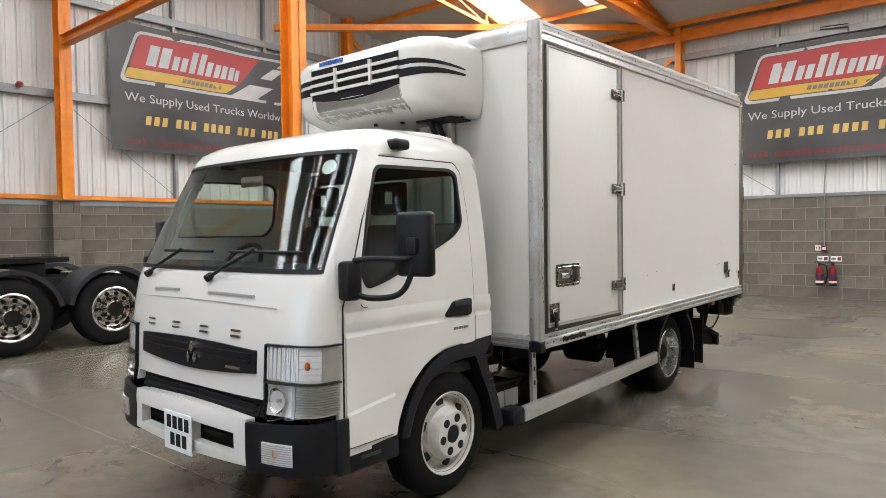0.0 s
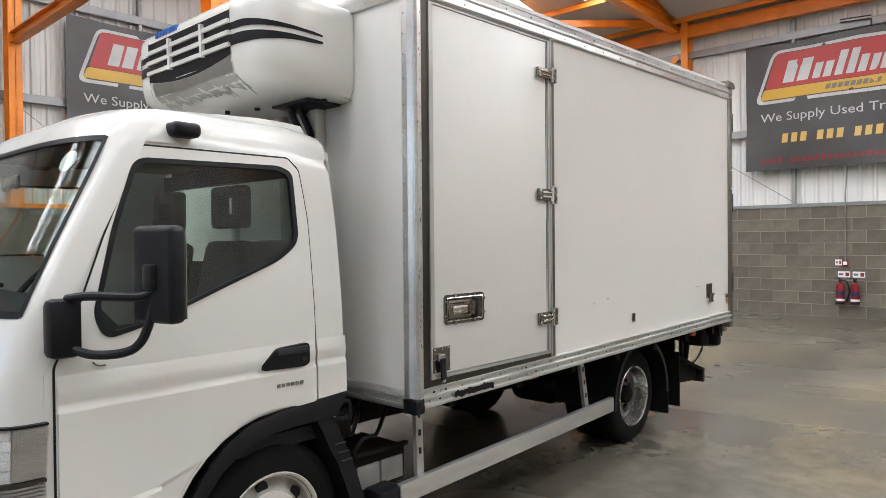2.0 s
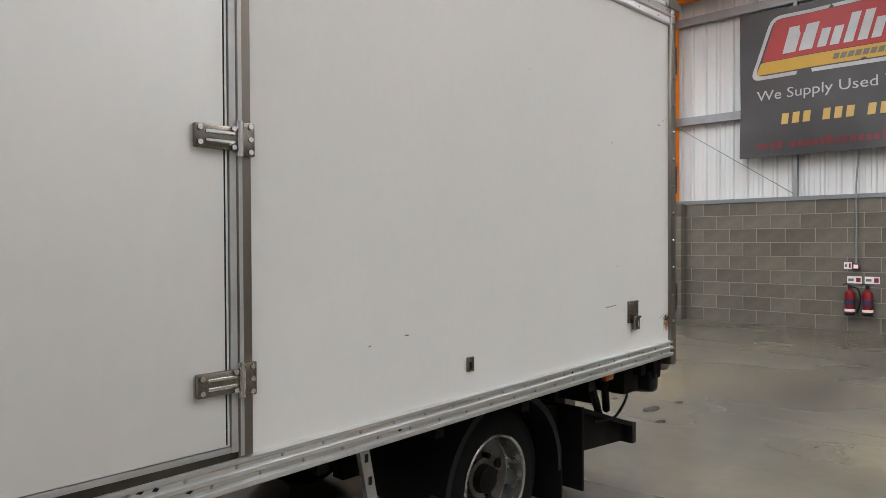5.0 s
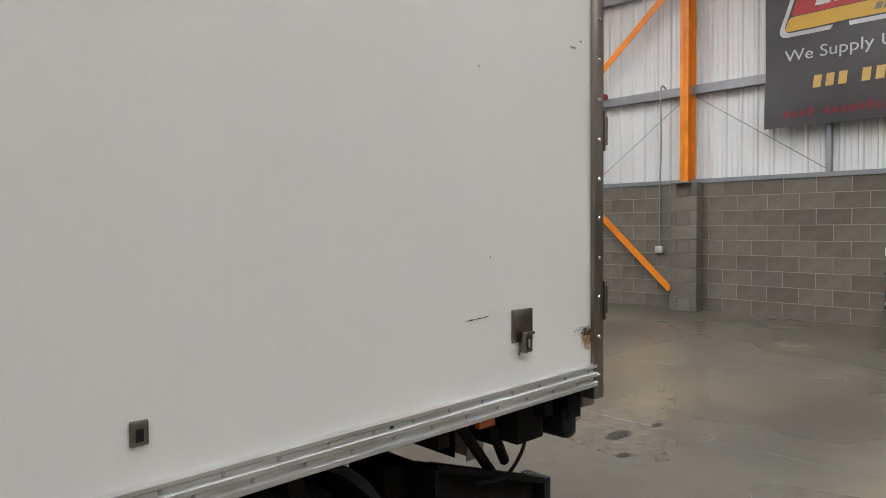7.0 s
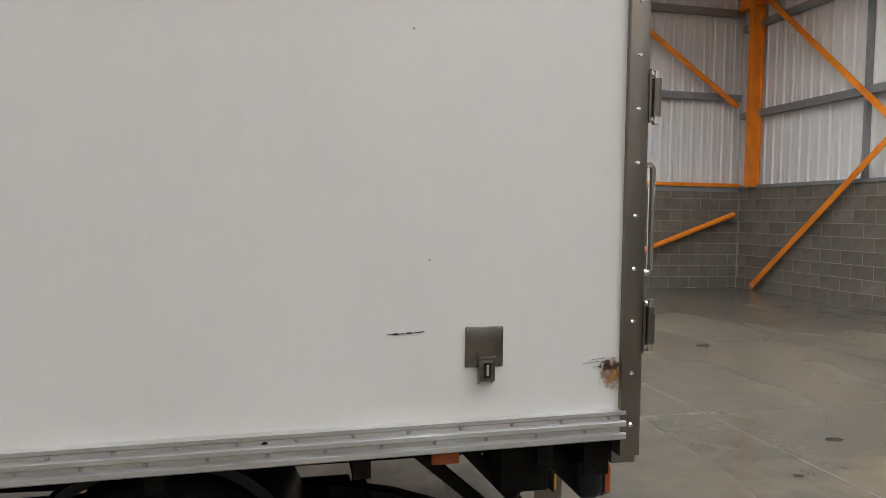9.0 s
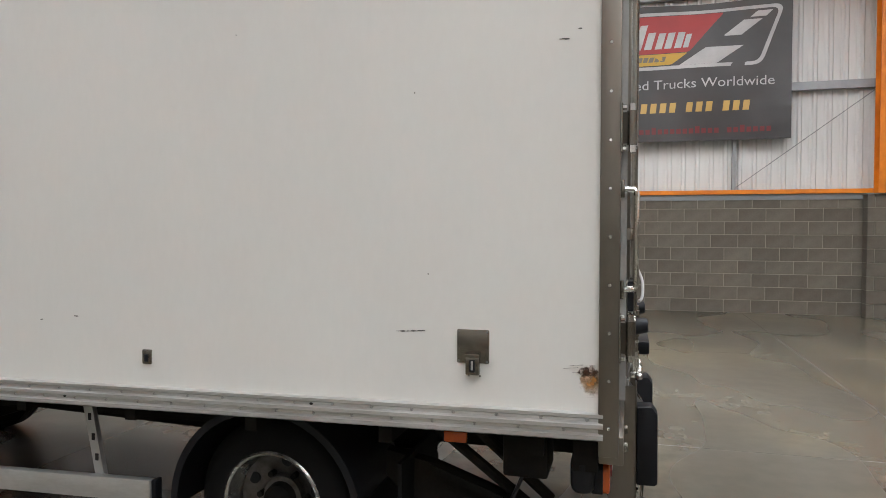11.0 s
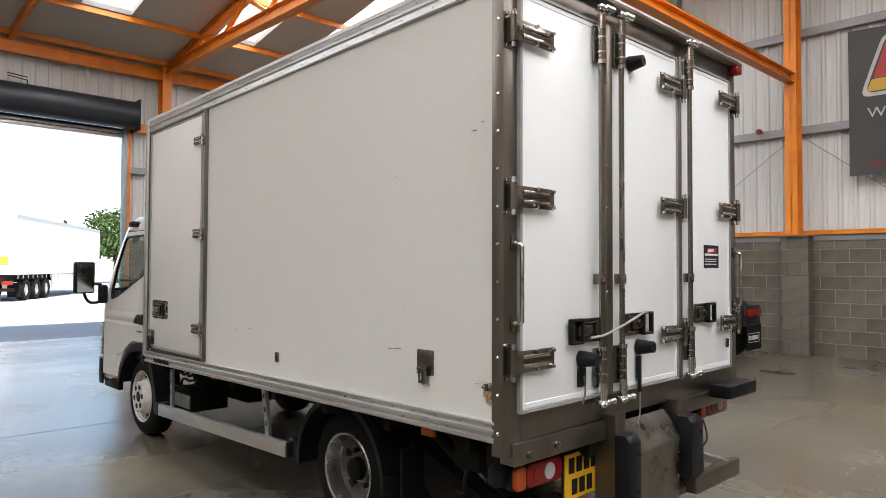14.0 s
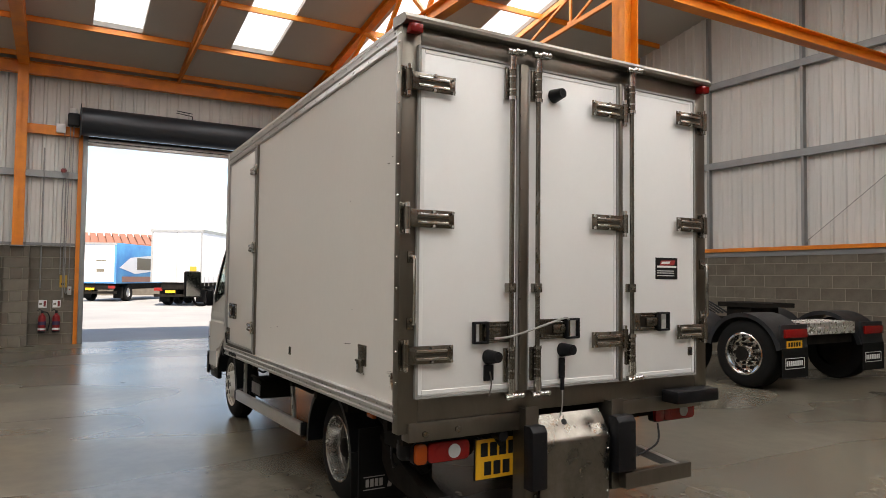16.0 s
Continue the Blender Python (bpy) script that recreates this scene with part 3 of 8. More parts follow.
part("sill", bx(2.510, 3.487, -0.006, 0.006, 0.834, 0.864), M_FRAME, dframe, smooth=False)
part("header", bx(2.510, 3.487, -0.006, 0.006, 2.668, 2.69), M_FRAME, dframe, smooth=False)
for a in ((2.511, 2.536, -0.013, 0.0, 0.866, 2.667), (3.464, 3.484, -0.016, 0.0, 0.866, 2.667), (2.536, 3.464, -0.013, 0.0, 0.866, 0.882), (2.536, 3.464, -0.013, 0.0, 2.657, 2.667)):
    part("door_seal", bx(*a), M_ALUDK, sdoor, "thin grey rubber and aluminium edge", smooth=False)
# dark strip laid on the door to paint in the hinge gap's shadow
part("shadow_gap", bx(3.4485, 3.4535, -0.0105, -0.002, 0.89, 2.65), M_PRINT, sdoor, "dark strip standing for the shadowed gap beside the hinges")


def bolt(bm, p, axis, r=0.008, h=0.006):
    q = Vector(p) + Vector(axis) * h
    return cyl(bm, p, q, r, 6)


def ball(bm, p, r):
    bmesh.ops.create_uvsphere(bm, u_segments=10, v_segments=6, radius=r, matrix=Matrix.Translation(p))
    return bm


def side_hinge(x, z):
    h = part("hinge", bx(x - 0.105, x + 0.02, -0.028, -0.011, z - 0.034, z + 0.032, bev=0.004), M_STEEL, sdoor, "pressed stainless hinge")
    bm = B()
    cyl(bm, (x + 0.03, -0.024, z - 0.05), (x + 0.03, -0.024, z + 0.05), 0.011, 12)
    part("pin", bm, M_CHROME, h)
    part("plate", bx(x + 0.035, x + 0.075, -0.030, -0.012, z - 0.048, z + 0.048, bev=0.004), M_STEEL, h)
    bm = B()
    for dz in (-0.012, 0.012):
        box(bm, x - 0.075, x + 0.012, -0.034, -0.027, z + dz - 0.005, z + dz + 0.005, bev=0.002, seg=1)
    part("rib", bm, M_CHROME, h)
    bm = B()
    for dx, dz in ((-0.092, -0.02), (-0.092, 0.02), (0.008, -0.026), (0.008, 0.026), (0.06, -0.036), (0.06, 0.036), (0.06, 0)):
        bolt(bm, (x + dx, -0.029, z + dz), (0, -1, 0))
    part("bolt", bm, M_CHROME, h)


for z in (2.44, 1.75, 1.07):
    side_hinge(3.462, z)


def pull_latch(parent, cx, cz, y, w=0.215, hh=0.145):
    """Recessed paddle latch: pressed tray with a raised rim, the pull, its catch and a dark end."""
    bm = B()
    prism(bm, rrect(cx - w / 2, cx + w / 2, cz - hh / 2, cz + hh / 2, 0.018), "y", y, y - 0.005)
    la = part("latch", bm, M_STEEL, parent, "stainless recessed paddle latch")
    a, b, c, d = cx - w / 2 + 0.020, cx + w / 2 - 0.020, cz - hh / 2 + 0.020, cz + hh / 2 - 0.020
    part("recess", bx(a, b, y - 0.0065, y - 0.004, c, d), M_BLACK, la)
    for e in ((a - 0.004, b + 0.004, d, d + 0.006), (a - 0.004, b + 0.004, c - 0.006, c), (a - 0.006, a, c, d), (b, b + 0.006, c, d)):
        part("rim", bx(e[0], e[1], y - 0.011, y - 0.005, e[2], e[3], bev=0.002, seg=1), M_CHROME, la)
    pd = part("paddle", bx(a + 0.004, cx + 0.038, y - 0.012, y - 0.006, c + 0.006, d - 0.006, bev=0.003), M_STEEL, la, "pressed steel paddle")
    part("pull", bx(a + 0.030, cx + 0.008, y - 0.022, y - 0.011, cz - 0.022, cz + 0.016, bev=0.005), M_CHROME, pd)
    part("slot", bx(a + 0.014, cx - 0.01, y - 0.0135, y - 0.0118, cz + 0.026, cz + 0.031), M_PRINT, pd)
    part("catch", prism(B(), [(cx + 0.012, cz - 0.018), (cx + 0.022, cz - 0.032), (cx + 0.050, cz - 0.032), (cx + 0.054, cz + 0.034), (cx + 0.020, cz + 0.034), (cx + 0.012, cz + 0.012)], "y", y - 0.026, y - 0.010), M_STEEL, la, "steel catch")
    part("dark_end", bx(cx + 0.062, cx + 0.092, y - 0.016, y - 0.006, c + 0.004, d - 0.004, bev=0.004), M_BLACK, la)
    part("inner_plate", bx(cx + 0.096, b - 0.002, y - 0.010, y - 0.006, c + 0.004, d - 0.004), M_STEEL, la)
    bm = B()
    for dx in (-0.25, 0.22):
        for dz in (-0.47, 0.47):
            bolt(bm, (cx + dx * w, y - 0.004, cz + dz * hh), (0, -1, 0), 0.009, 0.009)
    for dz in (-0.2, 0.28):
        bolt(bm, (cx + 0.475 * w, y - 0.004, cz + dz * hh), (0, -1, 0), 0.009, 0.009)
        bolt(bm, (cx - 0.475 * w, y - 0.004, cz + dz * hh), (0, -1, 0), 0.004, 0.006)
    part("bolt", bm, M_CHROME, la)


pull_latch(sdoor, 2.745, 1.178, -0.010, 0.293, 0.140)
tog = part("toggle_plate", bx(2.522, 2.637, -0.016, -0.010, 0.895, 1.012, bev=0.002, seg=1), M_STEEL, sdoor, "stainless door retainer plate")
part("buckle", bx(2.545, 2.590, -0.030, -0.015, 0.948, 0.980, bev=0.004), M_CHROME, tog, "steel buckle")
part("strap", box(B(), -0.016, 0.016, -0.006, 0.006, -0.105, 0.0, bev=0.004, m=pose(2.564, -0.036, 0.962, 6, -10, 0)), M_BLACK, tog, "black rubber strap")
part("strap_tip", box(B(), -0.009, 0.009, -0.005, 0.005, -0.118, -0.103, bev=0.003, m=pose(2.564, -0.036, 0.962, 6, -10, 0)), M_ALUDK, tog)
bm = B()
for x, z in ((2.530, 1.003), (2.580, 1.003), (2.629, 1.003), (2.629, 0.955), (2.629, 0.905), (2.530, 0.905), (2.530, 0.955)):
    bolt(bm, (x, -0.0155, z), (0, -1, 0), 0.005, 0.004)
part("bolt", bm, M_CHROME, tog)

# fittings on the panel
sock = part("tie_socket", bx(4.478, 4.520, -0.004, 0.006, 0.945, 1.003, bev=0.004), M_STEEL, truck, "small steel lock plate")
part("slot", bx(4.490, 4.508, -0.007, -0.003, 0.955, 0.985, bev=0.002), M_BLACK, sock)
pad = part("retainer_plate", bx(5.757, 5.870, -0.002, 0.006, 1.018, 1.134, bev=0.004), M_STEEL, truck, "stainless door retainer plate")
part("catch", bx(5.792, 5.840, -0.026, -0.002, 0.982, 1.046, bev=0.004), M_STEEL, pad)
part("catch_lip", bx(5.790, 5.842, -0.034, -0.004, 1.044, 1.056, bev=0.003), M_STEEL, pad)
part("catch_slot", bx(5.806, 5.826, -0.0275, -0.0245, 0.992, 1.036, bev=0.002), M_BLACK, pad)
part("catch_pin", bx(5.8125, 5.8195, -0.031, -0.026, 1.000, 1.030, bev=0.001, seg=1), M_ALUDK, pad)
bm = B()
for x, z in ((5.764, 1.127), (5.863, 1.127), (5.764, 1.026), (5.863, 1.026)):
    bolt(bm, (x, -0.002, z), (0, -1, 0), 0.004, 0.003)
for x in (5.795, 5.835):
    box(bm, x, x + 0.006, -0.001, 0.004, 0.972, 0.978)
part("screw", bm, M_SCUFF, pad)
# scratches and the rust run
bm = B()
for k in range(26):
    x = 5.535 + 0.10 * k / 26
    box(bm, x, x + 0.009, 0.0022, 0.0045, 1.117 + 0.004 * noise.noise((k * 0.3, 0, 0)) + 0.0002 * k, 1.1190 + 0.004 * noise.noise((k * 0.3, 2, 0)) + 0.0002 * k)
for x, z, w in ((3.98, 1.10, 0.012), (4.15, 1.12, 0.02), (6.10, 2.10, 0.03), (6.16, 2.13, 0.012), (5.65, 1.32, 0.004), (5.6, 1.95, 0.004), (2.95, 0.98, 0.02), (4.9, 2.2, 0.004)):
    for j in range(3):
        box(bm, x + j * w * 0.3, x + j * w * 0.3 + w * 0.5, 0.0022, 0.0045, z + 0.003 * random.random(), z + 0.003 + 0.003 * random.random())
part("scratch", bm, M_SCUFF, box_body, "fine grey scratches")
bm = B()
prism(bm, rrect(6.172, 6.246, 0.925, 1.032, 0.02), "y", 0.0015, 0.003)
part("rust_mark", bm, M_RUSTM, box_body, "brown rust stain by the rear post", smooth=False)
part("rust_mark", prism(B(), rrect(6.160, 6.242, 0.984, 1.032, 0.012), "y", 0.0002, 0.001), M_RUSTD, box_body, smooth=False)
bm = B()
for x, z, w in ((6.12, 1.016, 0.05), (6.14, 1.026, 0.045), (6.15, 1.004, 0.04)):
    for j in range(8):
        box(bm, x + w * j / 8, x + w * (j + 0.9) / 8, 0.0018, 0.0042, z + 0.0006 * j + 0.001 * random.random(), z + 0.0008 + 0.0007 * j + 0.0008 * random.random())
part("scratch", bm, M_SCUFF, box_body)


# the roof line falls a little towards the cab
def under(ob):
    return [ob] + [q for c in ob.children for q in under(c)]


def lower_front(ob):
    for v in ob.data.vertices:
        v.co.z -= 0.090 * max(0.0, (6.28 - v.co.x) / 3.86) * max(0.0, min(1.0, (v.co.z - 2.30) / 0.40))


part("roof", bx(BX0, 6.2, 0.0, BY1, 2.795, 2.815), M_PANEL, truck)
bpy.context.view_layer.update()
for ob in under(truck):
    if ob.type == "MESH":
        lower_front(ob)

# rear frame
rf = part("rear_frame", bx(6.235, 6.300, -0.014, 0.095, 0.735, 2.79, bev=0.004), M_POST, truck, "brushed stainless rear door frame")
part("post", bx(6.235, 6.300, BY1 - 0.095, BY1 + 0.014, 0.79, 2.79, bev=0.004), M_POST, rf)
part("sill", bx(6.235, 6.300, 0.095, BY1 - 0.095, 0.790, 0.915, bev=0.003), M_POST, rf)
part("header", bx(6.235, 6.300, 0.095, BY1 - 0.095, 2.665, 2.79, bev=0.003), M_POST, rf)
bm = B()
prism(bm, [(6.20, 2.785), (6.335, 2.785), (6.35, 2.795), (6.35, 2.812), (6.33, 2.835), (6.20, 2.842)], "y", -0.02, BY1 + 0.02)
part("roof_cap", bm, M_POST, rf, "rounded steel roof edge")
part("rivet_row", rivets([(6.268, -0.013, z) for z in steps(0.83, 2.7, 0.15)], "y-", 0.009, 0.006), M_CHROME, rf)
for y in (0.04, BY1 - 0.04):
    part("marker_lamp", bx(6.299, 6.36, y - 0.035, y + 0.035, 2.735, 2.782, bev=0.008), M_RED, rf, "small red marker lamp")

# rear doors
DOORS = ((0.095, 0.690), (0.775, 1.425), (1.475, 2.095))
rdoors = []
for i, (y0, y1) in enumerate(DOORS):
    d = part("rear_door", bx(6.29, 6.332, y0, y1, 0.93, 2.675, bev=0.004), M_DOORW, truck, "white insulated rear door, closed")
    rdoors.append(d)
    for a in ((y0 - 0.014, y0, 0.918, 2.687), (y1, y1 + 0.014, 0.918, 2.687), (y0, y1, 0.918, 0.93), (y0, y1, 2.675, 2.687)):
        part("door_seal", bx(6.298, 6.338, *a), M_SILICA, d, "grey edge seal", smooth=False)
    # pale bevelled edge strip inside the seal
    for a in ((y0 + 0.002, y0 + 0.024, 0.935, 2.67), (y1 - 0.024, y1 - 0.002, 0.935, 2.67), (y0 + 0.024, y1 - 0.024, 0.935, 0.955), (y0 + 0.024, y1 - 0.024, 2.65, 2.67)):
        part("edge_strip", bx(6.330, 6.3345, *a, bev=0.002, seg=1), M_DOORW, d)
part("meeting_strip", bx(6.30, 6.352, 0.706, 0.760, 0.92, 2.69, bev=0.006), M_POST, rf, "folded steel meeting strip")
part("meeting_strip", bx(6.30, 6.350, 1.440, 1.460, 0.92, 2.69, bev=0.004), M_POST, rf)
part("rivet_row", rivets([(6.334, 0.697, z) for z in steps(1.0, 2.6, 0.2)], "x+", 0.006, 0.004), M_CHROME, rf)


def rear_hinge(door, y0, z, flip):
    """Long strap hinge across a door edge: thin frame plate, round knuckle, ribbed strap; flip: the knuckle on the far side."""
    w = 0.285
    ya, yb = (y0, y0 + w)
    k = -1 if flip else 1
    yk = ya + 0.02 if not flip else yb - 0.02
    a, b = sorted((yk + k * 0.016, yb if not flip else ya))
    h = part("hinge", bx(6.3525, 6.359, a, b, z - 0.045, z + 0.045, bev=0.003), M_STEEL, door, "pressed stainless strap hinge")
    ra, rb = a + 0.035, b - 0.035
    for dz in (-0.020, 0.020):
        part("rib", bx(6.357, 6.366, ra, rb, z + dz - 0.008, z + dz + 0.008, bev=0.004), M_CHROME, h)
    part("groove", bx(6.3585, 6.3605, ra, rb, z - 0.006, z + 0.006), M_FRAME, h)
    bm = B()
    cyl(bm, (6.352, yk, z - 0.055), (6.352, yk, z + 0.055), 0.0165, 14)
    part("knuckle", bm, M_STEEL, h)
    part("pin", cyl(B(), (6.352, yk, z - 0.078), (6.352, yk, z + 0.078), 0.0115, 10), M_CHROME, h)
    part("plate", bx(6.316, 6.3225, yk - 0.030, yk + 0.024, z - 0.078, z + 0.078, bev=0.002, seg=1), M_STEEL, h)
    part("web", bx(6.320, 6.348, yk - 0.006, yk + 0.006, z - 0.050, z + 0.050), M_FRAME, h)
    bm = B()
    end = yb if not flip else ya
    for dy, dz in ((end - k * 0.014, -0.034), (end - k * 0.014, 0.034), (yk + k * 0.14, -0.038), (yk + k * 0.14, 0.038)):
        bolt(bm, (6.358, dy, z + dz), (1, 0, 0), 0.009, 0.013)
    for dz in (-0.066, 0.066):
        bolt(bm, (6.322, yk - 0.012, z + dz), (1, 0, 0), 0.009, 0.012)
    part("bolt", bm, M_CHROME, h)


for z in (2.495, 1.805, 1.125):
    rear_hinge(rdoors[0], 0.0, z, False)
for z in (2.515, 1.845, 1.160):
    rear_hinge(rdoors[1], 1.215, z, True)
for z in (2.545, 1.865, 1.185):
    rear_hinge(rdoors[2], 1.915, z, True)


def lock_rod(door, y, z0, z1, hy0, hy1, hz, grip):
    """Upright lock bar with cams at both ends, a guide at mid height and a paddle handle."""
    bm = B()
    cyl(bm, (6.366, y, z0 + 0.05), (6.366, y, z1 - 0.05), 0.0135, 16)
    r = part("lock_rod", bm, M_STEEL, door, "upright stainless lock rod")
    for z, s in ((z0, 1), (z1, -1)):
        part("sleeve", cyl(B(), (6.368, y, z + s * 0.095), (6.368, y, z + s * 0.245), 0.0195, 14), M_STEEL, r)
        bm = B()
        cyl(bm, (6.368, y, z + s * 0.02), (6.368, y, z + s * 0.26), 0.016, 14)
        for dz, rad, h in ((0.030, 0.020, 0.012), (0.056, 0.024, 0.016), (0.084, 0.022, 0.012), (0.135, 0.0215, 0.005), (0.205, 0.0215, 0.005), (0.252, 0.023, 0.010)):
            cyl(bm, (6.368, y, z + s * (dz - h)), (6.368, y, z + s * (dz + h)), rad, 14)
        cm = part("cam", bm, M_CHROME, r, "polished locking cam")
        bm = B()
        cyl(bm, (6.372, y - 0.046, z), (6.372, y + 0.044, z), 0.009, 12)
        for dy, rad in ((-0.046, 0.015), (-0.020, 0.012), (0.004, 0.015), (0.030, 0.013), (0.048, 0.016)):
            ball(bm, (6.374, y + dy, z + 0.004 * (1 if dy > 0 else -1)), rad)
        box(bm, 6.335, 6.360, y - 0.046, y + 0.058, z - 0.012, z + 0.014, bev=0.005)
        part("claw", bm, M_CHROME, cm)
        br = part("cam_bracket", bx(6.333, 6.350, y - 0.034, y + 0.030, z + s * 0.165 - 0.088, z + s * 0.165 + 0.088, bev=0.006), M_STEEL, r, "riveted cam bracket")
        bm = B()
        for dz in (0.105, 0.165, 0.225):
            ball(bm, (6.350, y - 0.026, z + s * dz), 0.006)
        part("rivet_row", bm, M_CHROME, br)
    bm = B()
    box(bm, 6.333, 6.378, y - 0.024, y + 0.024, 1.435, 1.485, bev=0.005)
    part("guide", bm, M_STEEL, r)
    bm = B()
    cyl(bm, (6.366, y, 1.448), (6.366, y, 1.472), 0.019, 14)
    part("clamp", bm, M_CHROME, r)
    pa, pb = (hy0 + 0.052, hy1) if grip < 0 else (hy0, hy1 - 0.052)
    ga, gb = (hy0, hy0 + 0.098) if grip < 0 else (hy1 - 0.098, hy1)
    hd = part("handle_plate", prism(B(), rrect(pa, pb, hz - 0.055, hz + 0.055, 0.008), "x", 6.334, 6.341), M_STEEL, door, "pressed stainless handle plate")
    for z in (hz - 0.050, hz + 0.050):
        part("rim", bx(6.340, 6.349, pa + 0.004, pb - 0.004, z - 0.005, z + 0.005, bev=0.003), M_STEEL, hd)
    bm = B()
    for a, b, c, e in ((ga, ga + 0.017, -0.058, 0.058), (gb - 0.017, gb, -0.058, 0.058), (ga, gb, 0.045, 0.058), (ga, gb, -0.058, -0.045)):
        box(bm, 6.342, 6.366, a, b, hz + c, hz + e, bev=0.005)
    part("grip", bm, M_BLACK, hd, "black loop grip")
    cy = (pa + pb) / 2
    part("recess", bx(6.3405, 6.343, cy - 0.062, cy + 0.062, hz - 0.030, hz + 0.030, bev=0.001, seg=1), M_FRAME, hd)
    bm = B()
    g1, g2 = sorted((cy - grip * 0.02, cy + grip * 0.085))
    box(bm, 6.343, 6.358, g1, g2, hz - 0.026, hz + 0.026, bev=0.006)
    cyl(bm, (6.356, cy + grip * 0.045, hz), (6.364, cy + grip * 0.045, hz), 0.017, 14)
    part("paddle", bm, M_STEEL, hd)
    for dz in (-0.036, 0.036):
        part("slide_edge", bx(6.342, 6.350, cy - 0.055, cy + 0.06, hz + dz - 0.004, hz + dz + 0.004, bev=0.002, seg=1), M_CHROME, hd)
    part("bolt", bolt(B(), (6.341, pa + 0.02 if grip > 0 else pb - 0.02, hz - 0.036), (1, 0, 0), 0.008, 0.008), M_CHROME, hd)


lock_rod(rdoors[0], 0.640, 0.885, 2.735, 0.405, 0.672, 1.225, -1)
lock_rod(rdoors[1], 0.815, 0.885, 2.745, 0.840, 1.120, 1.232, 1)
lock_rod(rdoors[2], 1.520, 0.925, 2.775, 1.550, 1.845, 1.255, 1)
bm = tube(B(), bend([(6.385, 0.52, 1.195), (6.40, 0.62, 1.205), (6.405, 0.80, 1.25), (6.39, 0.98, 1.292), (6.385, 1.02, 1.285)]), 0.006, 8)
part("cord", bm, M_SILICA, rdoors[1], "pale tie cord knotted round the handles")
for y, z, d, l in ((0.945, 2.545, 1, 0.075), (0.515, 1.095, 0, 0.085), (1.015, 1.112, 1, 0.085)):
    bm = B()
    cyl(bm, (6.333, y, z), (6.333 + l, y + 0.01, z + 0.006), 0.040, 20, 0.028)
    cyl(bm, (6.333 + l, y + 0.01, z + 0.006), (6.336 + l, y + 0.01, z + 0.006), 0.016, 12)
    part("buffer", bm, M_BLACK, rdoors[d], "black rubber door buffer")
part("hook_plate", bx(6.333, 6.345, 0.485, 0.545, 0.975, 1.055, bev=0.004), M_BLACK, rdoors[0])
part("pull_cord", tube(B(), bend([(6.35, 0.515, 1.02), (6.352, 0.525, 0.96), (6.345, 0.512, 0.90)]), 0.004, 6), M_SCUFF, rdoors[0])
bm = B()
box(bm, 6.338, 6.350, 0.985, 1.025, 0.96, 1.07, bev=0.004)
box(bm, 6.345, 6.353, 0.992, 1.018, 0.90, 0.97, bev=0.003)
part("strap", bm, M_BLACK, rdoors[1], "black strap hanging by the sill")
part("pull_cord", tube(B(), bend([(6.35, 1.005, 0.9), (6.352, 1.0, 0.80), (6.345, 0.985, 0.74)]), 0.004, 6), M_SILICA, rdoors[1])
st = part("sticker", bx(6.332, 6.3335, 1.752, 1.945, 1.515, 1.650), M_PRINT, rdoors[2], "small black sticker with a red and white emblem", smooth=False)
bm = B()
prism(bm, [(1.785, 1.600), (1.80, 1.632), (1.925, 1.636), (1.915, 1.604)], "x", 6.3336, 6.3342)
part("emblem", bm, M_PRED, st, smooth=False)
bm = B()
prism(bm, [(1.80, 1.610), (1.807, 1.625), (1.88, 1.628), (1.872, 1.612)], "x", 6.3343, 6.3348)
for z, w in ((1.588, 0.17), (1.565, 0.15), (1.552, 0.15), (1.535, 0.15)):
    box(bm, 6.3336, 6.3342, 1.765, 1.765 + w, z, z + (0.012 if z > 1.58 else 0.005))
part("print_bar", bm, M_WHITE, st, smooth=False)
sk = part("lock_plate", bx(6.332, 6.338, 2.035, 2.075, 1.03, 1.085, bev=0.003), M_STEEL, rdoors[2])
part("slot", bx(6.337, 6.341, 2.046, 2.064, 1.042, 1.07, bev=0.002), M_BLACK, sk)
for y in (0.045, BY1 - 0.03):
    bm = tube(B(), [(6.300, y, 1.28), (6.343, y, 1.283), (6.350, y, 1.292), (6.350, y, 1.60), (6.343, y, 1.609), (6.300, y, 1.612)], 0.010, 8)
    g = part("grab_handle", bm, M_CHROME, rf, "thin steel grab handle")
    for z in (1.28, 1.612):
        part("foot", bx(6.299, 6.312, y - 0.018, y + 0.018, z - 0.03, z + 0.03, bev=0.003), M_STEEL, g)

# the doors hang a little proud and towards the near side
def settle(ob):
    for v in ob.data.vertices:
        v.co.x -= 0.018
        v.co.y -= 0.010 * max(0.0, min(1.0, (2.15 - v.co.y) / 1.2))
        v.co.z -= 0.012 * max(0.0, min(1.0, (1.0 - v.co.z) / 0.07))


for ob in [o for o in bpy.data.objects if o.type == "MESH" and (o in rdoors or o.parent in rdoors or (o.parent and o.parent.parent in rdoors) or o.name.startswith("meeting_strip"))]:
    settle(ob)

# rear end under the doors
bar = part("rear_bar", bx(6.235, 6.316, 0.040, 0.714, 0.694, 0.788, bev=0.004), M_POST, truck, "brushed steel rear bar with bolts")
bm = B()
for y in (0.13, 0.32):
    bolt(bm, (6.315, y, 0.730 if y < 0.2 else 0.738), (1, 0, 0), 0.017, 0.014)
part("bolt", bm, M_STEEL, bar)
part("rear_bar", bx(6.235, 6.318, 1.428, 2.150, 0.705, 0.788, bev=0.004), M_POST, truck)
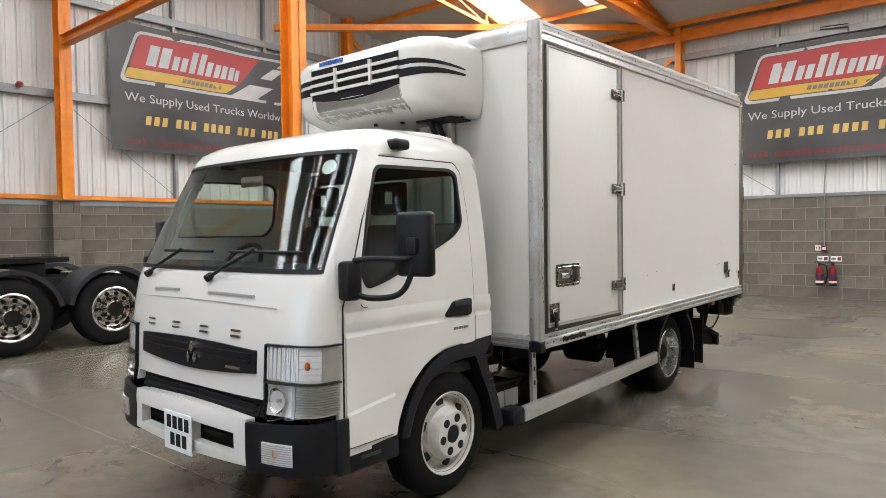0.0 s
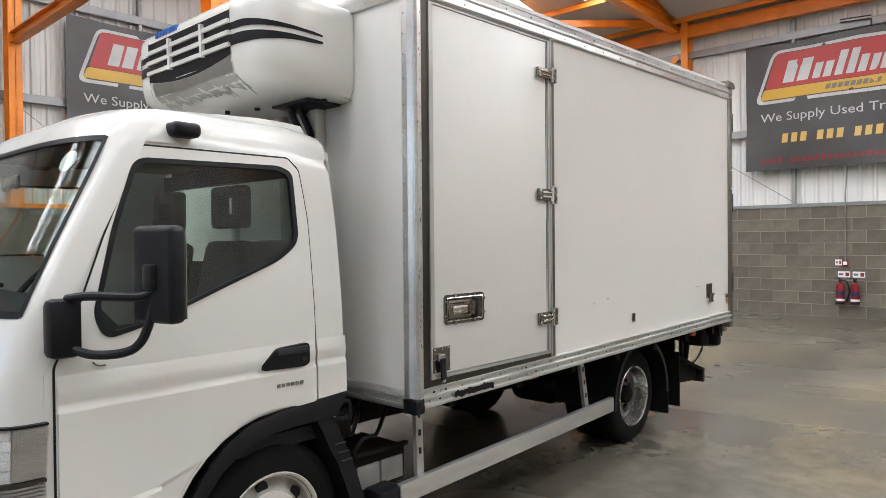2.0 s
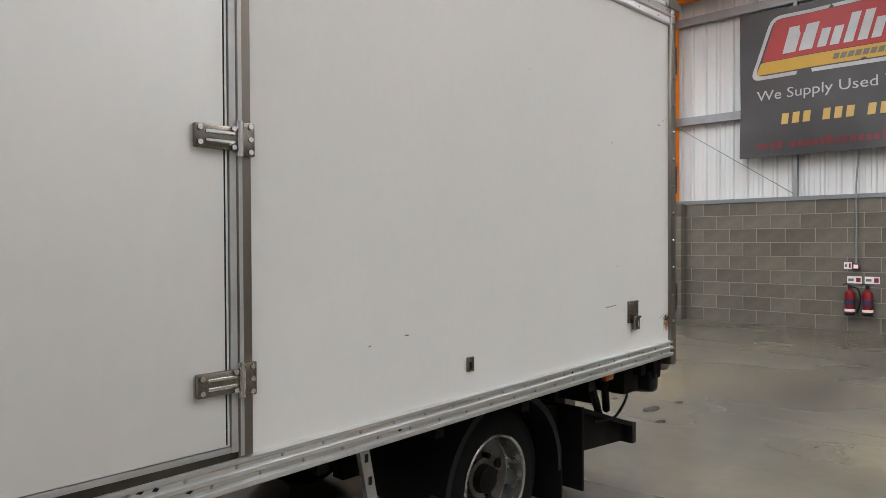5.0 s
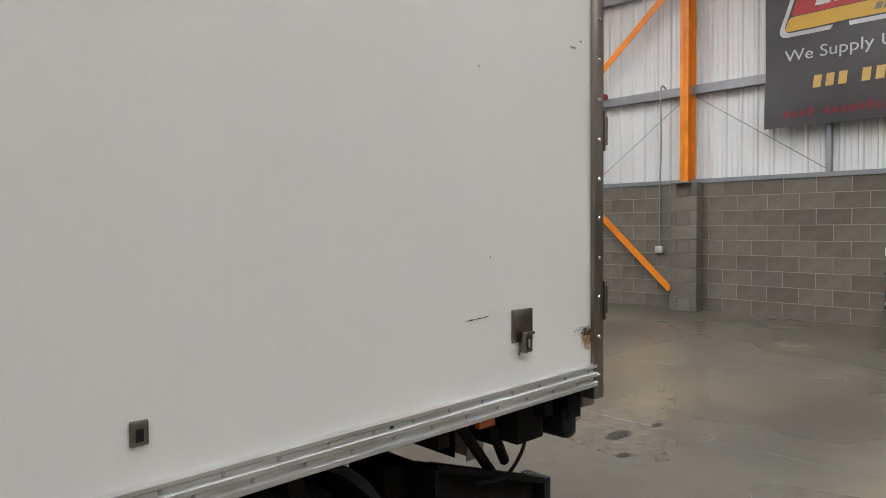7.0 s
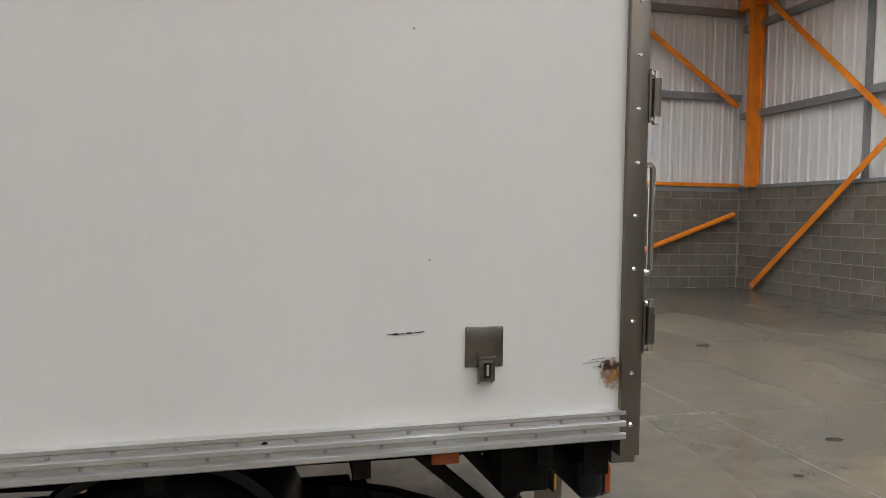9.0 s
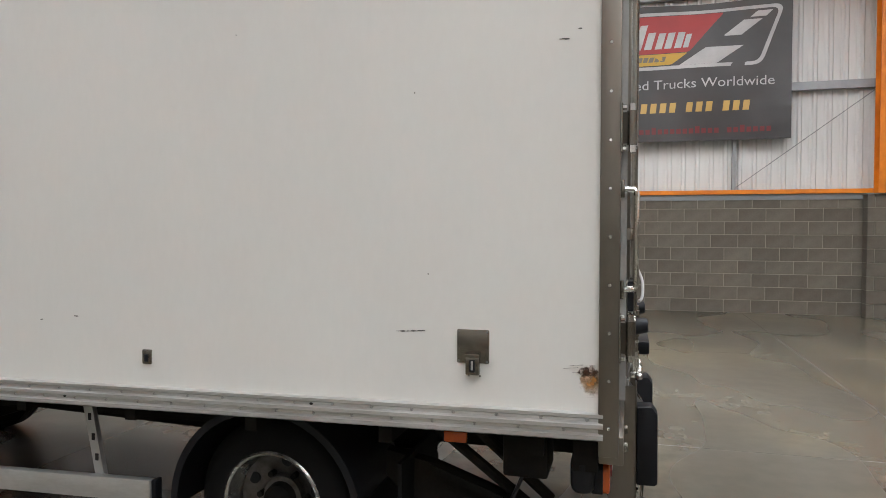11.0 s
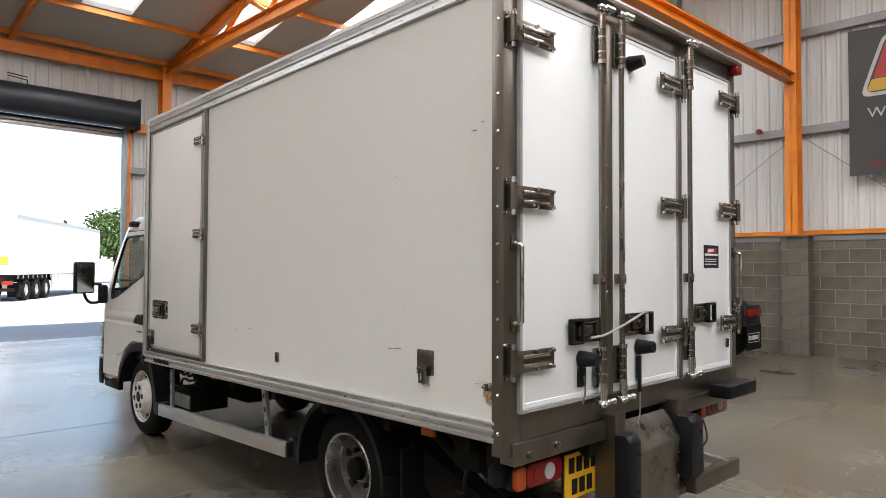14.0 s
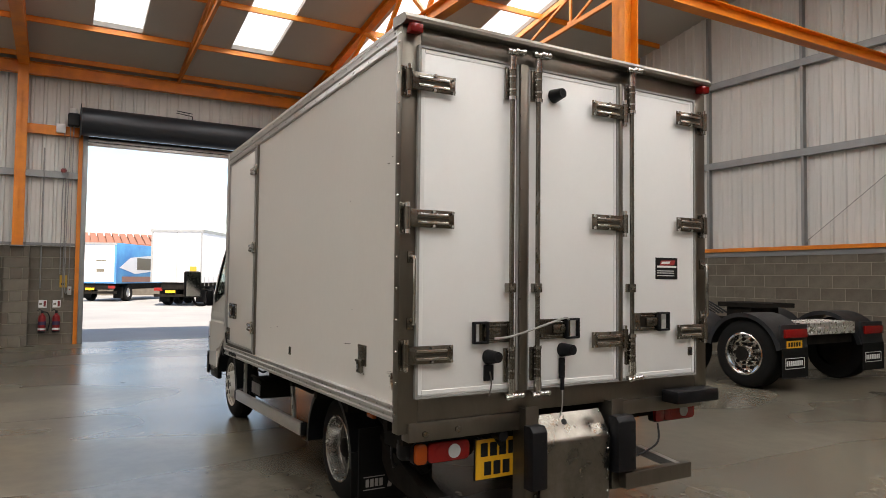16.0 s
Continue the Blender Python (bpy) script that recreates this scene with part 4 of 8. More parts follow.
part("step_pad", bx(6.3185, 6.450, 1.790, 2.165, 0.758, 0.836, bev=0.012), M_BLACK, truck, "black rubber step pad")
part("rear_beam", bx(6.15, 6.232, 0.05, 2.15, 0.66, 0.785), M_CHASSIS, truck)
for y0, y1, z0, z1 in ((0.105, 0.425, 0.565, 0.668), (1.795, 2.150, 0.622, 0.728)):
    lm = part("tail_lamp", prism(B(), rrect(y0 - 0.006, y1 + 0.006, z0 - 0.006, z1 + 0.006, 0.03), "x", 6.21, 6.248), M_BLACK, truck, "rounded rear lamp cluster")
    w, zc = y1 - y0, (z0 + z1) / 2
    red = prism(B(), rrect(y0 + 0.22 * w, y1, z0, z1, 0.028), "x", 6.248, 6.272)
    bmesh.ops.bevel(red, geom=[e for e in red.edges if all(v.co.x > 6.27 for v in e.verts)], offset=0.008, segments=3, affect="EDGES", profile=0.5)
    part("lens", red, M_RED, lm, "red ribbed lens")
    amb = prism(B(), rrect(y0, y0 + 0.21 * w, z0, z1, 0.022), "x", 6.248, 6.271)
    bmesh.ops.bevel(amb, geom=[e for e in amb.edges if all(v.co.x > 6.27 for v in e.verts)], offset=0.006, segments=2, affect="EDGES", profile=0.5)
    part("lens", amb, M_AMBER if y0 < 1 else M_RED, lm)
    part("lens", cyl(B(), (6.262, y0 + 0.70 * w, zc), (6.276, y0 + 0.70 * w, zc), 0.036, 20), M_PWHITE, lm, "round white reversing lamp")
    part("bulb_ring", cyl(B(), (6.262, y0 + 0.45 * w, zc), (6.275, y0 + 0.45 * w, zc), 0.034, 20), M_RED, lm)
nplate = part("number_plate", bx(6.235, 6.245, 0.482, 0.748, 0.435, 0.645, bev=0.002), M_YPLATE, truck, "square yellow rear number plate", smooth=False)
part("plate_back", bx(6.226, 6.2345, 0.477, 0.753, 0.43, 0.65), M_BLACK, nplate)
bm = B()
for z, n, y in ((0.555, 4, 0.509), (0.455, 3, 0.532)):
    for k in range(n):
        box(bm, 6.2452, 6.2465, y + k * 0.060, y + k * 0.060 + 0.045, z, z + 0.072)
part("print_bar", bm, M_PRINT, nplate, smooth=False)
pl = part("plate_lamp", cyl(B(), (6.235, 0.615, 0.672), (6.305, 0.615, 0.668), 0.036, 18, 0.030), M_BLACK, truck, "round black plate lamp")
part("lens", cyl(B(), (6.255, 0.615, 0.652), (6.290, 0.615, 0.630), 0.024, 14), M_BLACK, pl)
for y0, y1, z0, z1 in ((0.700, 0.797, 0.395, 0.728), (1.305, 1.440, 0.412, 0.728)):
    bm = prism(B(), [(6.368, z1), (6.428, z1 + 0.002), (6.452, z1 - 0.028), (6.454, z0 + 0.012), (6.442, z0), (6.368, z0)], "y", y0, y1)
    bmesh.ops.bevel(bm, geom=list(bm.edges), offset=0.005, segments=2, affect="EDGES", profile=0.5)
    b = part("dock_buffer", bm, M_BLACK, truck, "thick black rubber dock buffer")
    for z in (z0 + 0.07, z1 - 0.085):
        part("bolt_hole", cyl(B(), (6.4535, y1 - 0.030, z), (6.4552, y1 - 0.030, z), 0.013, 12), M_PRINT, b)
# folded uprights that carry the buffers
for y0, y1, z1 in ((0.716, 0.802, 0.822), (1.335, 1.425, 0.815)):
    up = part("upright", bx(6.360, 6.367, y0, y1, 0.30, z1, bev=0.002), M_POST, truck, "folded stainless upright behind a buffer")
    part("flange", bx(6.25, 6.360, y0, y0 + 0.007, 0.30, z1 - 0.01), M_POST, up)
    part("bolt", bolt(B(), (6.367, y1 - 0.025, 0.345), (1, 0, 0), 0.012, 0.010), M_STEEL, up)
# panel between them: upper part slopes out to a soft fold and is dented
M_TAIL = mat("dull_tail_steel", (0.32, 0.298, 0.265), 0.29, 0.95, var=0.12, scale=5, bump=0.0, tint=(0.19, 0.175, 0.152))


def tail_depth(u, v):
    """How far back a spot lies: u across, v down from the top edge, both 0 to 1."""
    x = 6.310 + 0.098 * min(1.0, v / 0.27) ** 0.85 if v < 0.27 else 6.408 - 0.016 * (v - 0.27)
    dent = 0.013 * math.exp(-((u - 0.80) / 0.09) ** 2 - ((v - 0.15) / 0.06) ** 2) + 0.008 * math.exp(-((u - 0.45) / 0.25) ** 2 - ((v - 0.14) / 0.08) ** 2)
    return x - dent - 0.010 * max(0.0, u - 0.86) / 0.14


TV = [0.0, 0.04, 0.08, 0.11, 0.14, 0.17, 0.20, 0.23, 0.26, 0.28, 0.32, 0.45, 0.7, 1.0]
TU = [k / 16 for k in range(17)]
bm = B()
for back in (0.0, 0.008):
    grid(bm, [[(tail_depth(u, v) - back, 0.792 + 0.498 * u, 0.758 - 0.50 * v) for u in TU] for v in TV])
tp = part("tail_panel", bm, M_TAIL, truck, "bent and dented stainless tail panel")
hd = Vector((0.45, 0.0, 0.30)).normalized()
hc = Vector((tail_depth(0.41, 0.085) + 0.001, 0.998, 0.7155))
part("hole", cyl(B(), tuple(hc - hd * 0.002), tuple(hc + hd * 0.002), 0.018, 18), M_PRINT, tp, "dark round hole")
part("rivet_row", rivets([(tail_depth(0.97, v), 1.277, 0.758 - 0.50 * v) for v in (0.03, 0.25, 0.42, 0.66, 0.9)], "x+", 0.007, 0.004), M_CHROME, tp)
part("back_plate", bx(6.245, 6.252, 0.80, 1.34, 0.30, 0.80), M_CHASSIS, truck)
part("step_bar", bx(6.385, 6.445, 1.37, 1.91, 0.315, 0.405, bev=0.004), M_POST, truck, "bare steel rear step bar")
part("step_arm", prism(B(), [(6.10, 0.44), (6.42, 0.405), (6.42, 0.36), (6.10, 0.39)], "y", 1.80, 1.84), M_ALU, truck)
part("side_marker", bx(6.27, 6.30, 1.50, 1.60, 0.70, 0.745, bev=0.006), M_AMBER, truck)
part("cable", tube(B(), bend([(6.28, 1.80, 0.62), (6.32, 1.76, 0.52), (6.30, 1.66, 0.46), (6.26, 1.55, 0.42)]), 0.006, 6), M_BLACK, truck)
mf = part("mud_flap", bx(5.50, 5.515, 0.12, 0.62, 0.17, 0.60), M_RUBBER, truck, "black rubber mud flap with a pale print")
bm = B()
for a, b, z0, z1 in ((0.15, 0.29, 0.23, 0.235), (0.15, 0.29, 0.305, 0.31), (0.41, 0.55, 0.23, 0.235), (0.41, 0.55, 0.305, 0.31)):
    box(bm, 5.5152, 5.5165, a, b, z0, z1)
for k in range(4):
    box(bm, 5.5152, 5.5165, 0.165 + 0.03 * k, 0.187 + 0.03 * k, 0.248, 0.294)
    box(bm, 5.5152, 5.5165, 0.425 + 0.03 * k, 0.447 + 0.03 * k, 0.248, 0.294)
prism(bm, [(0.305, 0.235), (0.335, 0.325), (0.365, 0.325), (0.395, 0.235), (0.365, 0.235), (0.35, 0.29), (0.335, 0.235)], "x", 5.5152, 5.5165)
part("print_bar", bm, M_SILICA, mf, smooth=False)

# chassis
for y in (0.72, 1.38):
    part("chassis_rail", bx(1.0, 6.2, y, y + 0.07, 0.50, 0.70, bev=0.008), M_CHASSIS, truck, "dirty black chassis rail")
for x in steps(2.7, 6.0, 0.55):
    part("cross_bearer", bx(x, x + 0.05, 0.05, 2.16, 0.70, 0.79), M_CHASSIS, truck)
part("gearbox", bx(1.5, 2.6, 0.80, 1.30, 0.30, 0.62, bev=0.06), M_CHASSIS, truck)
bm = B(); cyl(bm, (2.6, 1.05, 0.45), (4.9, 1.05, 0.38), 0.045, 14)
part("prop_shaft", bm, M_CHASSIS, truck)
bm = B(); cyl(bm, (4.92, 0.45, 0.345), (4.92, 1.75, 0.345), 0.06, 16); cyl(bm, (4.92, 0.92, 0.345), (4.92, 1.22, 0.345), 0.17, 20)
part("rear_axle", bm, M_CHASSIS, truck)
bm = B(); cyl(bm, (1.81, 0.35, 0.33), (1.81, 1.7, 0.33), 0.05, 12)
part("front_axle", bm, M_CHASSIS, truck)
bm = B(); cyl(bm, (3.25, 1.48, 0.50), (3.95, 1.48, 0.50), 0.19, 24)
part("fuel_tank", bm, M_CHASSIS, truck)
bb = part("battery_box", bx(2.31, 2.64, 0.30, 0.62, 0.31, 0.49, bev=0.01), M_CHASSIS, truck)
part("battery_cover", bx(2.325, 2.462, 0.288, 0.301, 0.335, 0.445, bev=0.004), M_ALUDK, bb, "scuffed grey battery cover")
part("battery_cover", bx(2.474, 2.615, 0.288, 0.301, 0.335, 0.445, bev=0.004), M_ALUDK, bb)
part("tray_lip", bx(2.30, 2.65, 0.282, 0.31, 0.485, 0.505, bev=0.004), M_CHASSIS, bb)
part("cable", tube(B(), bend([(2.34, 0.34, 0.50), (2.40, 0.33, 0.56), (2.50, 0.36, 0.55), (2.58, 0.40, 0.60), (2.66, 0.45, 0.66)]), 0.011, 6), M_BLACK, bb)
for x in (3.0, 3.35, 4.2, 5.35, 5.7):
    bm = tube(B(), bend([(x, 0.68, 0.72), (x + 0.1, 0.55, 0.62), (x + 0.22, 0.6, 0.66), (x + 0.35, 0.66, 0.58)]), 0.012, 6)
    part("hose", bm, M_BLACK, truck)
part("air_box", bx(3.0, 3.3, 0.62, 0.80, 0.52, 0.70, bev=0.02), M_CHASSIS, truck)
part("leaf_spring", bx(4.35, 5.5, 0.62, 0.70, 0.40, 0.47, bev=0.01), M_CHASSIS, truck)
for x0, z0, x1, z1 in ((5.62, 0.76, 5.98, 0.42), (5.78, 0.76, 6.05, 0.46)):
    bm = tube(B(), [(x0, 0.16, z0), (x1, 0.30, z1)], 0.022, 8)
    part("strut", bm, M_CHASSIS, truck)
part("lamp_bracket", bx(5.90, 6.06, 0.10, 0.30, 0.60, 0.76, bev=0.01), M_CHASSIS, truck)
ua = part("under_arm", prism(B(), [(5.40, 0.60), (5.60, 0.56), (6.23, 0.345), (6.23, 0.25), (5.62, 0.30), (5.40, 0.50)], "y", 0.27, 0.33), M_CHASSIS, truck, "dark folded steel underrun arm")
part("flange", prism(B(), [(5.60, 0.575), (6.23, 0.36), (6.23, 0.335), (5.60, 0.55)], "y", 0.215, 0.262), M_CHASSIS, ua)
part("end_cap", bx(6.20, 6.245, 0.21, 0.34, 0.24, 0.365, bev=0.006), M_BLACK, ua)
part("lamp_housing", bx(6.14, 6.222, 0.05, 0.42, 0.575, 0.712, bev=0.03, seg=3), M_BLACK, truck)
part("cable", tube(B(), bend([(5.98, 0.14, 0.66), (5.96, 0.12, 0.58), (5.90, 0.16, 0.47), (5.80, 0.22, 0.45)]), 0.008, 6), M_BLACK, truck)
for x in (3.42, 5.685):
    part("side_marker", bx(x, x + 0.085, 0.09, 0.115, 0.708, 0.748, bev=0.006), M_AMBER, truck, "amber side marker lamp")

# side guard
def fall(bm):
    """Tilt the rail down towards the cab."""
    for v in bm.verts:
        v.co.z += 0.0275 * (v.co.x - 4.42)
    return bm


sg = part("side_guard", fall(bx(2.43, 4.42, 0.105, 0.145, 0.340, 0.435, bev=0.008)), M_ALU, truck, "aluminium side guard rail")
part("end_cap", fall(bx(2.31, 2.45, 0.115, 0.24, 0.330, 0.432, bev=0.02)), M_BLACK, sg, "black plastic end cap")
part("end_cap", fall(bx(4.418, 4.44, 0.115, 0.16, 0.340, 0.435, bev=0.006)), M_BLACK, sg)
for x, lean in ((2.575, 0.03), (4.125, 0.20)):
    p = part("guard_post", prism(B(), [(x, 0.36), (x + 0.045, 0.36), (x + 0.045 - 0.44 * lean, 0.80), (x - 0.44 * lean, 0.80)], "y", 0.146, 0.17), M_ALUDK, sg, "galvanised post with slots")
    bm = B()
    for z in steps(0.48, 0.74, 0.085):
        box(bm, x + 0.014 - (z - 0.36) * lean, x + 0.03 - (z - 0.36) * lean, 0.144, 0.147, z, z + 0.03)
    part("slot", bm, M_PRINT, p)


def wheel(x, y, front, far=False):
    """A tyre on its rim, with its outer side towards -y."""
    R, w = 0.345, 0.19
    s = -1 if far else 1
    bm = B()
    prof = [(0.212, 0.014), (0.225, 0.0), (0.27, -0.004), (0.305, 0.004), (0.33, 0.018), (0.341, 0.035), (0.345, 0.05)]
    for k in range(4):
        a = 0.05 + 0.028 * k
        prof += [(0.345, a), (0.345, a + 0.02), (0.336, a + 0.021), (0.336, a + 0.027)]
    prof += [(0.345, w - 0.03), (0.33, w - 0.015), (0.30, w), (0.225, w)]
    lathe(bm, [(r, s * h) for r, h in prof], (x, y, R), "y", 56)
    return bm


def rim_front(x, y):
    bm = B()
    lathe(bm, [(0.147, 0.030), (0.140, 0.012), (0.132, -0.022), (0.122, -0.034), (0.055, -0.036), (0.050, -0.030), (0.046, 0.0)], (x, y, 0.345), "y", 48)
    return bm


def rim_rear(x, y):
    bm = B()
    lathe(bm, [(0.200, 0.095), (0.186, 0.092), (0.170, 0.105), (0.140, 0.112), (0.110, 0.125), (0.088, 0.13), (0.086, 0.09), (0.05, 0.08), (0.0, 0.08)], (x, y, 0.345), "y", 48)
    return bm


fw = part("wheel", wheel(1.81, 0.205, True), M_RUBBER, truck, "front wheel with white steel rim")
part("rim", rim_front(1.81, 0.205), M_RIM, fw, "scuffed white steel rim")
for r, y0, y1, rr, n, a0 in ((0.090, 0.1675, 0.1705, 0.0235, 6, 10), (0.170, 0.243, 0.262, 0.026, 6, 38), (0.0, 0.172, 0.20, 0.047, 1, 0)):
    for k in range(n):
        a = radians(360 / n * k + a0)
        part("hand_hole", cyl(B(), (1.81 + r * math.cos(a), y0, 0.345 + r * math.sin(a)), (1.81 + r * math.cos(a), y1, 0.345 + r * math.sin(a)), rr, 18), M_PRINT, fw)
bm = B()
lathe(bm, [(0.228, 0.02), (0.232, 0.002), (0.226, -0.004), (0.217, 0.002), (0.211, 0.022), (0.205, 0.03)], (1.81, 0.205, 0.345), "y", 48)
part("rim_lip", bm, M_RIM, fw)
# well coloured darker than the rim: the recess's shade put into the paint
bm = B()
lathe(bm, [(0.205, 0.03), (0.202, 0.050), (0.192, 0.058), (0.170, 0.048), (0.146, 0.028)], (1.81, 0.205, 0.345), "y", 48)
part("rim_well", bm, mat("shaded_rim_well", (0.52, 0.50, 0.46), 0.5, var=0.25, scale=12, tint=(0.26, 0.24, 0.20)), fw, "recessed rim well, shade painted into its colour")
part("valve_hub", cyl(B(), (1.81, 0.178, 0.345), (1.81, 0.30, 0.345), 0.04, 18), M_CHASSIS, fw)
for yy in (1.66,):
    part("wheel", wheel(1.81, yy + 0.19, True, True), M_RUBBER, truck)
rw = part("wheel", wheel(4.92, 0.215, False), M_RUBBER, truck, "twin rear wheel with bare steel rim")
part("rim", rim_rear(4.92, 0.215), M_RIMD, rw, "dished steel rim")
for k in range(5):
    a = radians(72 * k + 12)
    part("hand_hole", cyl(B(), (4.92 + 0.153 * math.cos(a), 0.320, 0.345 + 0.153 * math.sin(a)), (4.92 + 0.153 * math.cos(a), 0.334, 0.345 + 0.153 * math.sin(a)), 0.026, 16), M_PRINT, rw)
bm = B()
lathe(bm, [(0.219, 0.022), (0.222, -0.001), (0.215, -0.007), (0.205, -0.001), (0.198, 0.03), (0.192, 0.06), (0.188, 0.085), (0.186, 0.088)], (4.92, 0.215, 0.345), "y", 48)
part("rim_lip", bm, M_RIML, rw, "bright steel rim lip")
bm = B()
cyl(bm, (4.92, 0.26, 0.345), (4.92, 0.345, 0.345), 0.062, 24, 0.075)
cyl(bm, (4.92, 0.25, 0.345), (4.92, 0.26, 0.345), 0.045, 20, 0.060)
part("hub", bm, M_CHASSIS, rw, "greasy black hub")
bm = B()
for k in range(6):
    a = radians(60 * k)
    cyl(bm, (4.92 + 0.105 * math.cos(a), 0.30, 0.345 + 0.105 * math.sin(a)), (4.92 + 0.105 * math.cos(a), 0.335, 0.345 + 0.105 * math.sin(a)), 0.014, 6)
part("wheel_nut", bm, M_CHASSIS, rw)
part("wheel", wheel(4.92, 0.425, False), M_RUBBER, truck)
for yy in (1.60, 1.81):
    part("wheel", wheel(4.92, yy + 0.19, False, True), M_RUBBER, truck)


def arch(cx, cz, r, y0, y1, a0, a1, th, lip):
    bm = B()
    n = 22
    rows = []
    for i in range(n + 1):
        a = radians(a0 + (a1 - a0) * i / n)
        c, s = math.cos(a), math.sin(a)
        rows.append([(cx + rr * c, yy, cz + rr * s) for rr, yy in ((r, y1), (r, y0), (r - lip, y0), (r - lip, y0 + 0.01), (r - th, y0 + 0.012), (r - th, y1))])
    grid(bm, rows, close=True)
    return bm


for y0, y1 in ((0.14, 0.62), (1.60, 2.05)):
    part("mudguard", arch(4.92, 0.345, 0.425, y0, y1, -4, 184, 0.012, 0.03), M_BLACK, truck, "black plastic rear mudguard")
part("mud_flap", bx(5.335, 5.35, 0.14, 0.60, 0.14, 0.42, bev=0.004), M_RUBBER, truck)

# ---- cab ----
CABZ = ((0.28, 0.745, 0.875), (0.40, 0.715, 0.885), (0.60, 0.715, 0.885), (0.66, 0.745, 0.885), (0.80, 0.748, 0.885), (0.95, 0.755, 0.885), (1.10, 0.775, 0.885), (1.22, 0.80, 0.88), (1.30, 0.83, 0.872),
        (1.50, 0.925, 0.85), (1.70, 1.03, 0.822), (1.86, 1.11, 0.795), (1.90, 1.13, 0.785), (1.945, 1.165, 0.765), (1.985, 1.235, 0.725), (2.01, 1.34, 0.66), (2.022, 1.46, 0.58))
XREAR = 2.155


def cab_at(z):
    """Front line and half width of the cab at a height."""
    for (za, xa, ha), (zb, xb, hb) in zip(CABZ, CABZ[1:]):
        if z <= zb:
            t = max(0.0, (z - za) / (zb - za))
            return xa + (xb - xa) * t, ha + (hb - ha) * t
    return CABZ[-1][1], CABZ[-1][2]


def taper(x):
    """How far the cab sides draw in towards the rear."""
    return 0.035 * max(0.0, min(1.0, (x - 1.0) / 1.2))


def nose(z, f, off=0.0):
    """A point on the front of the cab: f runs from -1 (near side) to 1; off: metres proud of it."""
    xf, hw = cab_at(z)
    n, a = 3.3, 0.22
    g = min(1.0, abs(f))
    x = xf + a * (1 - (1 - g ** n) ** (1 / n))
    p = Vector((x, YC + f * hw, z))
    if off:
        nx, ny = (-1.0, 0.0) if g < 0.3 else Vector((-(1 - g ** 6), math.copysign(g ** 8, f))).normalized()
        p += Vector((nx, ny, 0)) * off
    return p


YC = 1.03
FS = [-1, -0.992, -0.975, -0.955, -0.92, -0.87, -0.8, -0.7, -0.58, -0.44, -0.3, -0.15, 0, 0.15, 0.3, 0.44, 0.58, 0.7, 0.8, 0.87, 0.92, 0.955, 0.975, 0.992, 1]


def patch(fs, lo, hi, off, th=0.006, nz=4):
    """A skin lying on the front of the cab between two height lines."""
    bm = B()
    outer = [[nose(lo(f) + (hi(f) - lo(f)) * k / nz, f, off) for f in fs] for k in range(nz + 1)]
    inner = [[nose(lo(f) + (hi(f) - lo(f)) * k / nz, f, off - th) for f in fs] for k in range(nz + 1)]
    a, b = grid(bm, outer), grid(bm, inner)
    for r0, r1 in ((a[0], b[0]), (a[-1], b[-1]), ([r[0] for r in a], [r[0] for r in b]), ([r[-1] for r in a], [r[-1] for r in b])):
        for i in range(len(r0) - 1):
            bm.faces.new((r0[i], r0[i + 1], r1[i + 1], r1[i]))
    return bm


def const(z):
    return lambda f: z


def frange(a, b, n):
    return [a + (b - a) * i / n for i in range(n + 1)]


M_REFL = mat("lamp_reflector", (0.95, 0.95, 0.95), 0.16, 0.25, var=0.02, scale=30, bump=0.0, rvar=0.0)
M_BULB = mat("warm_bulb", (0.75, 0.55, 0.32), 0.2, 0.3, var=0.05)
cab = part("cab", B(), M_PAINT, truck, "white painted tilt cab")
# front skin, from the bumper gap to the roof, open at the windscreen
bm = B()
levels = [0.700, 0.735, 0.80, 0.88, 0.95, 1.02, 1.10, 1.22, 1.26, 1.29, 1.38, 1.5, 1.7, 1.86, 1.90, 1.925, 1.945, 1.965, 1.985, 2.0, 2.012, 2.022]
rows = [[bm.verts.new(nose(z, f)) for f in FS] for z in levels]
for i, (a, b) in enumerate(zip(rows, rows[1:])):
    for k in range(len(FS) - 1):
        if 1.2899 <= levels[i] < 1.86 and -0.955 <= FS[k] < 0.955 and FS[k + 1] <= 0.955:
            continue
        bm.faces.new((a[k], a[k + 1], b[k + 1], b[k]))
# roof, back to the rear wall
last = rows[-1]
prev = last
for xs, zr in ((0.25, 2.04), (0.5, 2.05), (0.75, 2.05), (0.93, 2.045), (1.0, 2.005)):
    cur = []
    for f, v0 in zip(FS, last):
        xr = v0.co.x + (XREAR - v0.co.x) * xs
        hw = 0.58 + 0.06 * xs - taper(xr)
        cur.append(bm.verts.new((xr, YC + f * hw, zr - 0.02 * abs(f) ** 3 * xs)))
    for k in range(len(FS) - 1):
        bm.faces.new((prev[k], prev[k + 1], cur[k + 1], cur[k]))
    prev = cur
